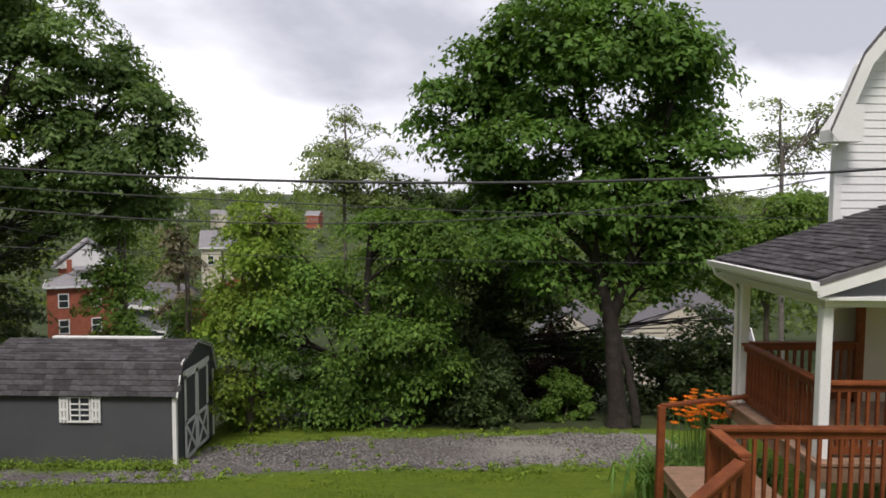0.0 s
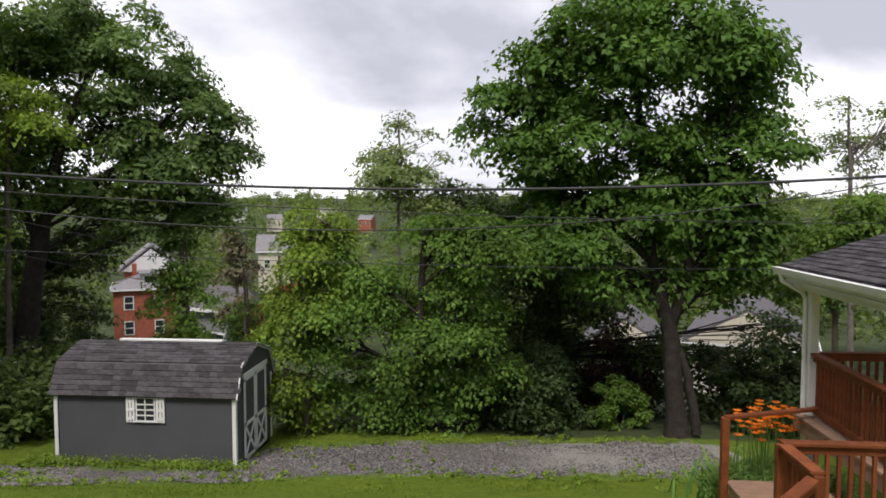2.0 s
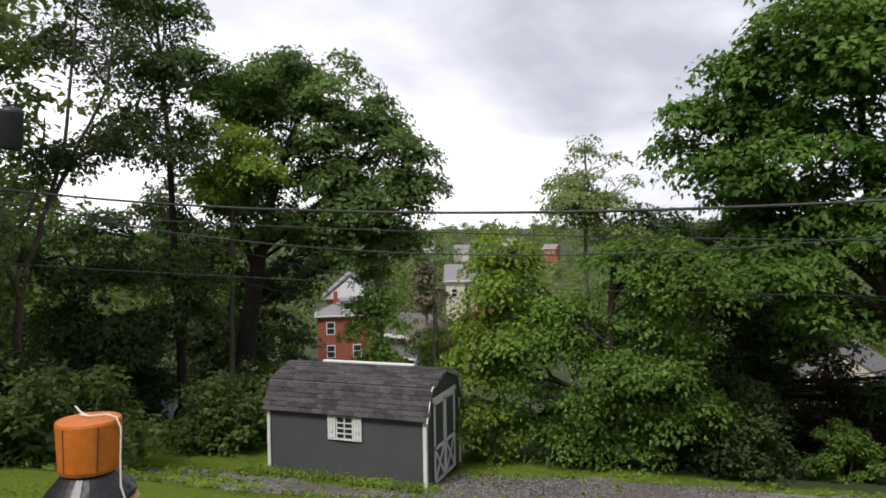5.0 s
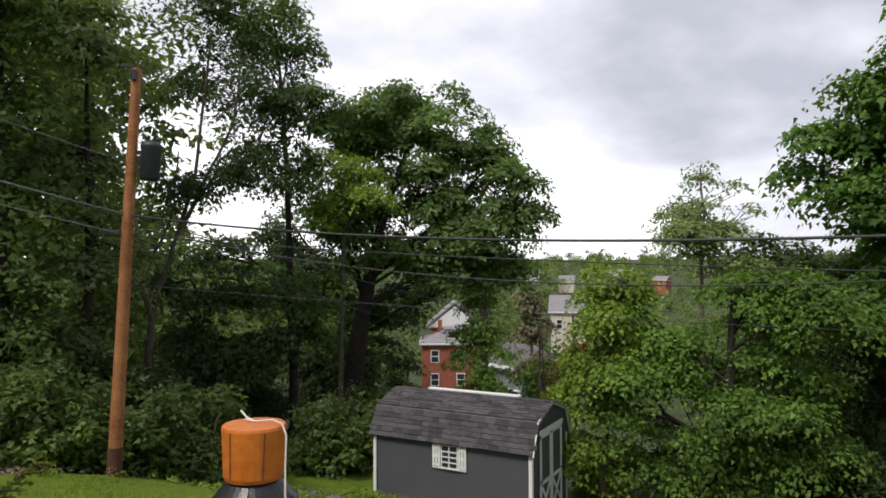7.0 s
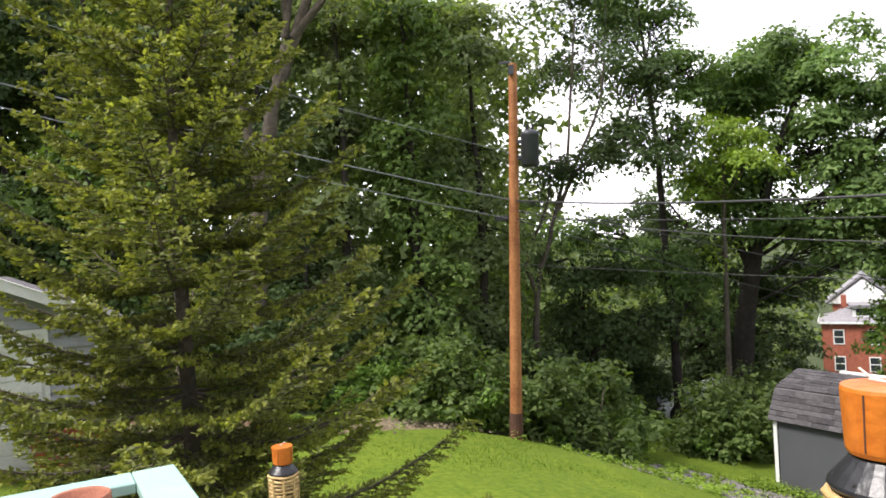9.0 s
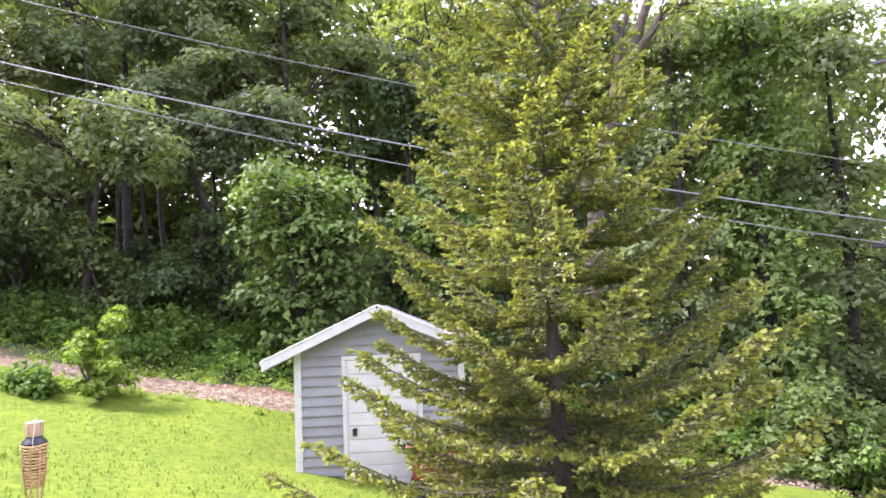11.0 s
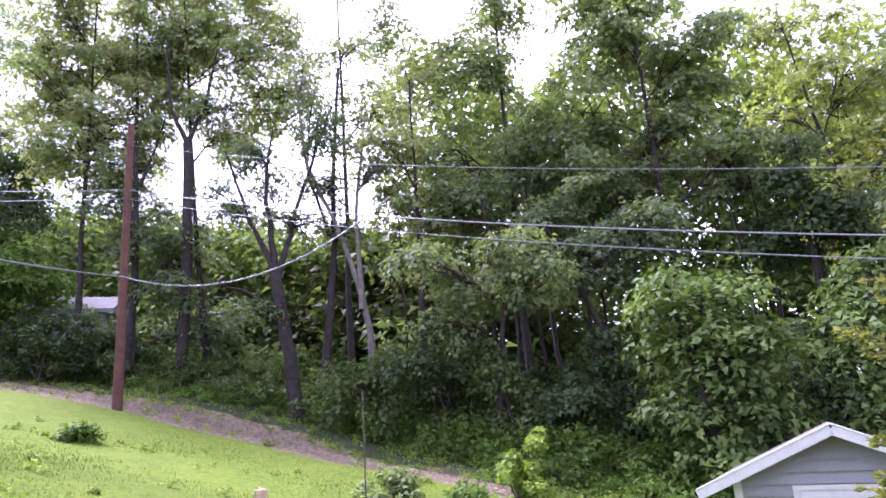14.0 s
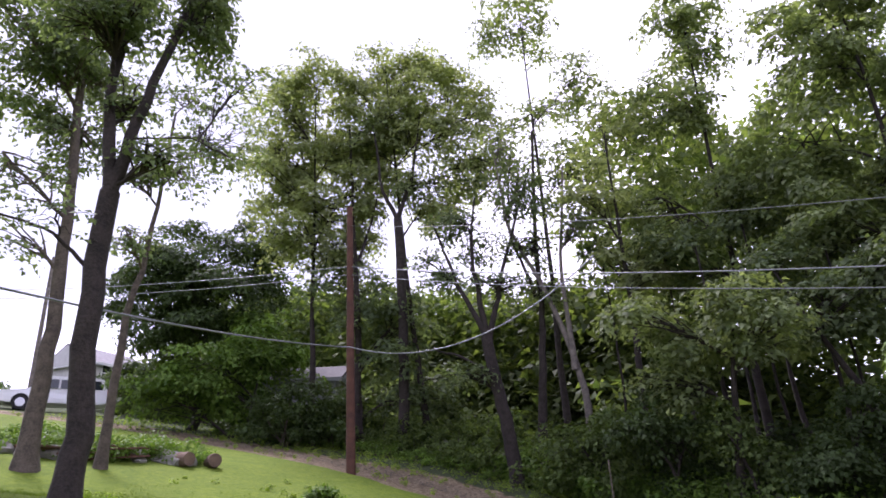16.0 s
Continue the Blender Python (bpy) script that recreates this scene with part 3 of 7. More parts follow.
def lay_stones():
    rng = np.random.default_rng(6)
    k = 52000
    x, y = rng.uniform(-12.5, 5.4, k), rng.uniform(11.0, 18.4, k)
    d = seg_distance(x, y, DRIVE)
    keep = (d < 1.5 + 0.3 * np.sin(x * 2.1)) & ~((x > -10.1) & (x < -5.7) & (y > 14.9) & (y < 17.5))
    stones("gravel", x[keep], y[keep], 0.012, 0.036, GRAVEL, "loose grey gravel stones on the drive", 6)
    k = 5200
    t = rng.uniform(0, len(TRACK) - 1.001, k)
    i = t.astype(int)
    P = np.array(TRACK)
    p = P[i] + (P[i + 1] - P[i]) * (t - i)[:, None] + rng.normal(size=(k, 2)) * 0.38
    stones("track_stones", p[:, 0], p[:, 1], 0.012, 0.05, TRACK_STONE, "stones and clods on the bare dirt track", 7)


lay_stones()


def ground_weeds():
    """Low leafy weeds round the shed, on the drive's edges and along the track."""
    rng = np.random.default_rng(12)
    c = []
    for i in range(150):
        c.append((rng.uniform(-10.4, -5.4), 14.72 - abs(rng.normal()) * 0.30, 0.17))
    for i in range(240):
        t = rng.uniform(0, len(DRIVE) - 1.001)
        p = np.array(DRIVE[int(t)]) + (np.array(DRIVE[int(t) + 1]) - np.array(DRIVE[int(t)])) * (t % 1)
        c.append((p[0] + rng.normal() * 0.3, p[1] + rng.choice((-1, 1)) * rng.uniform(1.2, 2.0), 0.10))
    for i in range(120):
        c.append((rng.uniform(-12.5, -9.0), rng.uniform(11.4, 13.4), 0.10))
    for i in range(70):
        c.append((rng.uniform(-9, 4), rng.uniform(13.2, 17), 0.06))
    for i in range(320):
        t = rng.uniform(0, len(TRACK) - 1.001)
        p = np.array(TRACK[int(t)]) + (np.array(TRACK[int(t) + 1]) - np.array(TRACK[int(t)])) * (t % 1)
        c.append((p[0] + rng.choice((-1.25, -1.0, 1.05)) + rng.normal() * 0.15, p[1], 0.13))
    for i in range(620):
        t = rng.uniform(2, len(TRACK) - 1.001)
        p = np.array(TRACK[int(t)]) + (np.array(TRACK[int(t) + 1]) - np.array(TRACK[int(t)])) * (t % 1)
        c.append((p[0] - rng.uniform(1.7, 4.4), p[1], rng.uniform(0.14, 0.3)))
    for i in range(60):
        c.append((rng.uniform(-12, -4), rng.uniform(-16, -6), 0.10))
    c = np.array(c)
    c[:, 1] = np.where((c[:, 0] > -10.1) & (c[:, 0] < -5.7) & (c[:, 1] > 14.8) & (c[:, 1] < 17.5), 14.6, c[:, 1])
    r = c[:, 2] * rng.uniform(0.7, 1.4, len(c))
    pos, out = clump_leaves(rng, np.stack([c[:, 0], c[:, 1], height(c[:, 0], c[:, 1]) + r * 0.4], -1), r, 34, 0.8)
    v, f = leaf_blades(rng, pos, 0.06, out=out)
    tagged(mesh_part("weeds", fast_mesh("weeds", v, f), LEAF_LIGHT), "low leafy weeds along the gravel and track edges", "weeds", kind="stuff")


ground_weeds()


def at(az_, d, dz=0.0, turn=0.0, scale=1.0, z=None):
    """A pose on the ground at a bearing to the left of y and a distance from the walk's middle."""
    x, y = -math.sin(radians(az_)) * d - 0.3, math.cos(radians(az_)) * d + 0.2
    return pose(x, y, (H(x, y) if z is None else z) + dz, 0, 0, turn) @ Matrix.Scale(scale, 4)


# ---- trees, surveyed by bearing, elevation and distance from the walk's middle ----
EYE = (-0.3, 0.2, 0.08)


def spot(az_, el, d):
    return np.array([EYE[0] - math.sin(radians(az_)) * d, EYE[1] + math.cos(radians(az_)) * d, EYE[2] + math.tan(radians(el)) * d])


def spray_leaves(rng, centres, outs, radius, per, size, droop=0.3):
    """Dome-shaped leaf sprays at the twig ends: lit on top, hollow below."""
    k = len(centres)
    which = np.repeat(np.arange(k), per)
    n = len(which)
    axis = outs * 0.55 + np.array([0, 0, 0.85]) + rng.normal(size=(k, 3)) * 0.18
    axis /= np.linalg.norm(axis, axis=1)[:, None]
    u = np.cross(axis, np.array([0.31, 0.17, 0.05]))
    u /= np.linalg.norm(u, axis=1)[:, None]
    w = np.cross(axis, u)
    a, q = rng.uniform(0, 2 * np.pi, n), np.sqrt(rng.uniform(0, 1, n))
    rad = (radius * rng.uniform(0.6, 1.35, k))[which]
    way = np.cos(a)[:, None] * u[which] + np.sin(a)[:, None] * w[which]
    rise = 0.34 * (1 - 1.5 * q ** 2) + rng.normal(size=n) * 0.10
    pos = centres[which] + way * (q * rad)[:, None] + axis[which] * (rise * rad)[:, None]
    nrm = axis[which] * 0.9 + way * (0.75 * q)[:, None] + rng.normal(size=(n, 3)) * 0.38
    nrm /= np.linalg.norm(nrm, axis=1)[:, None]
    d = way * 0.8 + rng.normal(size=(n, 3)) * 0.6
    d[:, 2] -= droop
    d -= (d * nrm).sum(1)[:, None] * nrm
    d /= np.linalg.norm(d, axis=1)[:, None] + 1e-9
    s = np.cross(nrm, d)
    L = (size * rng.uniform(0.6, 1.3, n))[:, None]
    v = np.stack([pos - s * 0.40 * L, pos + s * 0.40 * L, pos + d * L - nrm * 0.1 * L], 1)
    return v.reshape(-1, 3)


def grown(seed, az_, d, masses, leaf, bark, label, girth=0.2, size=0.15, stems=(), thick=3.0, spray=0.5, name="tree", group="", per=24, droop=0.3, twigs=0.45, wide=1.08):
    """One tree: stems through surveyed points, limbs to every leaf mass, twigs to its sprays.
    masses: (bearing, elevation, half width, half height in degrees, density, distance beyond the base)."""
    rng = np.random.default_rng(seed)
    x, y = spot(az_, 0, d)[:2]
    base = np.array([x, y, H(x, y) - 0.12])
    tubes = Tubes(7)
    M = []
    for q in masses:
        a, el, ha, he = q[:4]
        dd = d + (q[5] if len(q) > 5 else rng.uniform(-0.5, 1.0))
        dens = q[4] if len(q) > 4 else 1.0
        M.append((spot(a, el, dd) - base, math.tan(radians(ha * wide)) * dd, math.tan(radians(he * wide)) * dd, thick * dens * (2.3 if dens > 0.5 else 1.7)))
    wood_pts = []
    if not stems:
        top = max(masses, key=lambda q: q[1])
        stems = [([(az_, None), (az_ * 0.6 + top[0] * 0.4, top[1] * 0.45), (top[0], top[1] + top[3] * 0.2)], girth, 0.025)]
    for pts, r0, r1 in stems:
        P = np.array([np.zeros(3) if e is None else spot(a, e, d) - base for a, e in pts])
        t = np.linspace(0, len(P) - 1, 5 * len(P))
        C = np.stack([np.interp(t, np.arange(len(P)), P[:, c]) for c in range(3)], 1)
        sm = np.copy(C)
        sm[1:-1] = (C[:-2] + C[1:-1] * 2 + C[2:]) / 4
        wob = np.cumsum(rng.normal(size=sm.shape), 0) * 0.03
        wob[:, 2] = 0
        sm = sm + (wob - wob[:1]) * np.sin(np.pi * t / t[-1])[:, None]
        rad = r0 + (r1 - r0) * np.linspace(0, 1, len(sm)) ** 0.85
        if pts[0][1] is None:
            rad[0] *= 1.45
            rad[1] *= 1.12
        tubes.add(sm, rad)
        wood_pts += [(p, r) for p, r in zip(sm[2:], rad[2:])]
    WP, WR = np.array([p for p, r in wood_pts]), np.array([r for p, r in wood_pts])
    leaves = []
    for c, rx, rz, dens in M:
        need = c[2] - 0.35 * np.hypot(WP[:, 0] - c[0], WP[:, 1] - c[1]) - 0.3 * rz
        score = np.linalg.norm(WP - c, axis=1) + 3.0 * np.maximum(0, WP[:, 2] - need)
        j = int(np.argmin(score))
        limb = curve_points(rng, WP[j], c + np.array([0, 0, 0.3 * rz]), 8, 0.07, 0.05 * rz)
        r0 = max(0.016, min(WR[j] * 0.6, 0.03 + 0.02 * rx))
        tubes.add(limb, np.linspace(r0, 0.012, 8))
        ry = 0.85 * rx
        total = dens * math.pi * rx * rz / (0.38 * size ** 2)
        k = max(4, int(total / per))
        # boughs on the mass's skin, each a drooping plate of sprays
        rb = 0.30 * min(rx, rz) + 0.34
        nb = max(3, int(3.4 * rx * rz / rb ** 2))
        bd = rng.normal(size=(nb, 3))
        bd /= np.linalg.norm(bd, axis=1)[:, None]
        br = rng.uniform(0.03, 1.0, nb) ** 0.42 * (1 + 0.12 * np.sin(bd[:, 0] * 5 + seed) * np.cos(bd[:, 2] * 6 + seed * 2))
        bc = c + bd * br[:, None] * np.array([rx, ry, rz])
        w = rng.integers(0, nb, k)
        a_, q_ = rng.uniform(0, 2 * np.pi, k), np.sqrt(rng.uniform(0, 1, k))
        size_b = (rb * rng.uniform(0.6, 1.3, nb))[w]
        way = np.stack([np.cos(a_), np.sin(a_), 0 * a_], 1)
        cen = bc[w] + way * (q_ * size_b)[:, None]
        cen[:, 2] += size_b * (0.30 - 0.62 * q_ ** 2 + rng.normal(size=k) * 0.09)
        dirs = bd[w] * 0.45 + way * (0.6 * q_)[:, None]
        r = np.ones(k)
        leaves.append(spray_leaves(rng, cen, dirs * np.minimum(1, r)[:, None], spray, per, size, droop))
        for i in range(int(min(k, 46) * twigs)):
            b = limb[rng.integers(2, 8)]
            tubes.add(curve_points(rng, b, cen[i], 5, 0.05, 0.06), np.linspace(0.55, 0.15, 5) * min(r0, 0.05))
    t = thing(name, pose(*base), label, "tree", group)
    mesh_part("trunk", tubes.mesh("trunk"), bark, t, smooth=True)
    v = np.concatenate(leaves)
    mesh_part("crown", fast_mesh("crown", v, np.arange(len(v)).reshape(-1, 3)), leaf, t)
    return t


# ---- trees of the yard's far side ----
grown(11, -15.8, 19.7, [(-11.5, 13, 6.0, 4.2), (-12, 18, 5.0, 3.4), (-2.6, 8, 3.4, 3.6), (-4.5, 4.2, 3.6, 2.0), (-12.5, 6.5, 6.0, 3.8), (-18.8, 8.5, 3.8, 4.0), (-20.2, 12, 2.4, 2.6), (-6, 12.5, 2.6, 2.8),
                        (-12.5, 0.5, 7.6, 3.0), (-19.2, 3.2, 4.0, 3.2), (-20.2, -0.6, 2.8, 2.4), (-7.0, 0.5, 4.4, 3.0), (-6.5, 8.5, 3.4, 3.4), (-16.0, 13.0, 4.0, 3.6), (-8, -3.2, 5.4, 2.0, 0.8), (-18.0, -3.2, 4.2, 2.2, 0.8), (-21.0, -2, 1.7, 1.7), (-11.0, -5.8, 4.6, 1.6, 0.9), (-18.8, -6.0, 3.2, 1.8, 0.7)],
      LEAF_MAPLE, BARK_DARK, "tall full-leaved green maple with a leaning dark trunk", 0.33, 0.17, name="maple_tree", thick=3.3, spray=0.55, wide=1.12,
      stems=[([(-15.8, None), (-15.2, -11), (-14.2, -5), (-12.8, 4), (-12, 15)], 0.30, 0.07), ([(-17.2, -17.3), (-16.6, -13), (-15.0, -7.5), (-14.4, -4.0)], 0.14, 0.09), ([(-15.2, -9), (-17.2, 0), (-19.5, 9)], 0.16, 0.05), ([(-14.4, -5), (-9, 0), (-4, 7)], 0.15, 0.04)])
grown(21, 5.6, 18.9, [(6.5, -9, 6.0, 4.4), (4, -3.2, 5.0, 2.6), (11.5, -5.5, 3.2, 3.0), (13.8, -11, 3.2, 3.4), (10.5, -15, 4.6, 2.4), (3.8, -14.2, 4.8, 3.0), (1.0, -10.5, 3.8, 4.4), (-0.8, -3.6, 3.6, 2.8), (7, -16.3, 5, 1.2)],
      LEAF_WILLOW, BARK_DARK, "broad green tree with drooping layered branches down to the gravel", 0.16, 0.115, name="spreading_tree", thick=2.7, spray=0.48, droop=0.75, per=28)
grown(26, 15.0, 18.6, [(14.6, -3.6, 2.7, 2.8), (15.6, -8.5, 2.2, 3.4), (17.0, -14, 1.7, 2.6), (12.6, -2.0, 2.0, 1.6), (16.2, -16.4, 1.8, 1.4), (13.6, -16.6, 2.4, 1.3)], LEAF_LIGHT, BARK, "light green leafy tree beside the shed", 0.09, 0.11, name="leafy_tree", thick=2.6, spray=0.42, droop=0.5)
grown(23, 7.2, 22.5, [(7.2, 4.6, 2.8, 2.2, 0.5), (7.3, 7.3, 1.1, 1.4, 0.42), (6.6, 1.0, 3.2, 2.0, 0.8), (9.2, 2.8, 1.8, 1.3, 0.45), (5.0, 3.2, 1.6, 1.2, 0.4)], LEAF_PALE, BARK_GREY, "slender pale sapling rising above the thicket", 0.08, 0.12, name="sapling", spray=0.36, per=14, twigs=0.9)
# thicket and shrub fill the maple's deep shade; the darkness is leaf colour
grown(22, 1.5, 23.5, [(2.0, 0.0, 3.0, 1.6), (-3.0, -0.5, 3.0, 1.8), (-4.8, -6, 3.6, 4.6), (1, -5, 3.6, 4), (-6.5, -12.0, 2.6, 2.6), (-7.2, -7.0, 2.6, 3.0), (-22.4, -9.5, 2.6, 2.4, 0.5), (-10.0, -8.6, 1.6, 2.0, 0.6), (-14.0, -11.5, 2.2, 2.2, 0.6), (-18.6, -12.5, 2.4, 2.0, 0.6), (-2.0, -12.5, 3.0, 3.0)], LEAF_SHADE, BARK_DARK, "green thicket tree with the maple's shade in its leaf colour", 0.12, 0.15, name="thicket_tree", thick=2.6)
bush(pose(0.9, 20.6, H(0.9, 20.6)), bush_meshes(24, 1.9, 3.2, 13000, 0.13, 10, 90, 0.6, 0.7), LEAF_SHADE, "green shrub thicket with the maple's shade in its leaf colour", name="shrub")
bush(pose(3.6, 20.4, H(3.6, 20.4)), bush_meshes(25, 0.9, 1.7, 5000, 0.11, 8, 30, 0.3), LEAF_BUSH, "bright green shrub at the maple's foot", name="shrub")
bush(pose(3.9, 22.6, H(3.9, 22.6)), bush_meshes(27, 1.2, 3.8, 6000, 0.12, 8, 40, 0.5), LEAF_RED, "dark red-leaved ornamental shrub", name="red_shrub")
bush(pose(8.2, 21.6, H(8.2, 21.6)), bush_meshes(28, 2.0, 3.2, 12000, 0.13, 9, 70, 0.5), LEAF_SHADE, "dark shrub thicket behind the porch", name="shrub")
grown(29, -26.5, 21, [(-26.4, -1.5, 3.2, 2.6), (-24.6, -5.5, 2.6, 2.6), (-29, -3.0, 3, 4)], LEAF_BUSH, BARK, "bright leafy tree behind the porch", 0.1, 0.13, name="leafy_tree", thick=2.2)
grown(31, -27.4, 28, [(-27.0, 4.2, 2.6, 2.2, 0.28), (-26.6, 7.6, 1.8, 1.8, 0.10), (-29.5, 5.5, 2, 3, 0.25)], LEAF_PALE, BARK_GREY, "thin pale tree with bare twigs at the top", 0.12, 0.13, name="thin_tree", spray=0.4, per=12, twigs=1.0)

grown(41, 35.9, 26.5, [(30.0, 11.6, 4.0, 3.2), (25.4, 9.0, 3.0, 3.0), (22.4, 4.8, 2.2, 3.4), (34.5, 10.4, 3.4, 3.4), (30.4, 6.0, 4.8, 2.6), (25.6, 2.4, 4.2, 2.4), (36.8, 4.6, 2.8, 3.0), (22.7, -0.2, 1.8, 2.0), (32.5, 1.2, 3.0, 1.6, 0.8), (28.5, -0.6, 3.0, 1.6, 0.7)],
      LEAF_OAK, BARK_DARK, "large dark oak with a heavy spreading crown", 0.42, 0.17, name="oak_tree", thick=3.6, spray=0.58, wide=1.2,
      stems=[([(35.9, None), (34.9, -5), (34.2, 0), (32.5, 6), (30, 12)], 0.44, 0.06), ([(34.3, -1), (29, 3), (24.5, 8)], 0.18, 0.04), ([(34.6, -2), (37, 4), (36, 10)], 0.16, 0.04)])
# shade below the oak's crown, painted as dark leaf colour
grown(42, 38.0, 29.0, [(33.2, -3.2, 3.0, 2.4), (37.6, -1.5, 2.4, 3.2), (40.2, 2.5, 2.4, 3.0), (34.2, -7.6, 3.2, 2.2), (38.6, -7.4, 2.6, 2.4), (29.8, -3.4, 1.4, 1.4, 0.7)], LEAF_SHADE, BARK_DARK, "tree behind the big oak with shade in its dark leaf colour", 0.14, 0.17, name="shade_tree", thick=2.2)
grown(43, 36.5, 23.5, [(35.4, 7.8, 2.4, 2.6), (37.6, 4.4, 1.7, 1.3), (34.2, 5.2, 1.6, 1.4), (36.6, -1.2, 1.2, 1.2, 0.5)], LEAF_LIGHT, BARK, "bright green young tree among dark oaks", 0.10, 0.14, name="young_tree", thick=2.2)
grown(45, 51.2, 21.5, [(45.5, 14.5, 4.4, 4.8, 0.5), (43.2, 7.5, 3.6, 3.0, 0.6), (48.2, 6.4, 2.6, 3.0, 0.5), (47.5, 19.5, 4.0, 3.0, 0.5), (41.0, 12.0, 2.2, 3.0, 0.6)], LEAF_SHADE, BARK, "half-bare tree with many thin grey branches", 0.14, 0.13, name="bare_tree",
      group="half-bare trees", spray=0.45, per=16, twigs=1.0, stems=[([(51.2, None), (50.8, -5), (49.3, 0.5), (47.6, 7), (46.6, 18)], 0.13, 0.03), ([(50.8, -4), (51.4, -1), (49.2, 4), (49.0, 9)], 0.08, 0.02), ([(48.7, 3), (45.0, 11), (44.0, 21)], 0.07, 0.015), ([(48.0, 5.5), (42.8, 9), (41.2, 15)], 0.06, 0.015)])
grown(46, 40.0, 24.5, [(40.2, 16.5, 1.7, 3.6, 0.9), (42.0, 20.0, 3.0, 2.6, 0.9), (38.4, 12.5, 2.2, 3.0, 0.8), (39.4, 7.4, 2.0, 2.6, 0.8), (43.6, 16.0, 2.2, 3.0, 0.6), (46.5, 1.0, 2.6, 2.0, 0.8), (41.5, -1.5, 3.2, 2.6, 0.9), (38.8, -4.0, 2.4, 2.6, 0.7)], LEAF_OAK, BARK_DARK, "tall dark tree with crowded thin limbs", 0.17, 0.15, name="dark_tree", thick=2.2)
# understorey gloom between the oaks comes from the dark leaf colour
grown(48, 46.2, 23.0, [(46.5, -2.5, 3.2, 2.8), (48.8, -6.5, 2.4, 2.6), (44.4, -7.4, 2.8, 2.2), (50.5, -2.0, 1.8, 3.0, 0.7), (42.0, -6.2, 2.2, 2.2, 0.7)], LEAF_SHADE, BARK_DARK, "low tree among the oaks with shade in its dark leaf colour", 0.09, 0.14, name="dark_tree", thick=2.3, droop=0.6)
grown(47, 24.2, 26.0, [(24.7, -4.2, 1.5, 2.2), (24.6, -7.6, 2.2, 2.4), (25.2, -10.6, 2.0, 1.6)], LEAF_BUSH, BARK, "small bright green tree in front of the brick house", 0.07, 0.14, name="young_tree", thick=2.4)
grown(49, 20.8, 38.0, [(20.8, -2.6, 0.7, 1.4), (20.7, -5.0, 1.2, 1.8), (20.6, -8.0, 1.5, 2.0)], LEAF_DULL, BARK, "dull brown conifer in the valley", 0.12, 0.22, name="conifer", thick=2.2)
grown(50, 17.2, 31.0, [(17.0, -7.4, 1.2, 0.9), (18.4, -8.8, 1.6, 1.2)], LEAF_RUST, BARK, "rust-red small ornamental tree in the valley", 0.06, 0.16, name="red_tree", thick=2.2)
grown(51, 20.0, 27.0, [(19.6, -9.6, 1.9, 1.6), (18.6, -12.2, 1.6, 1.6)], LEAF_BUSH, BARK, "leafy green shrub tree behind the shed", 0.06, 0.14, name="shrub_tree", thick=2.4)

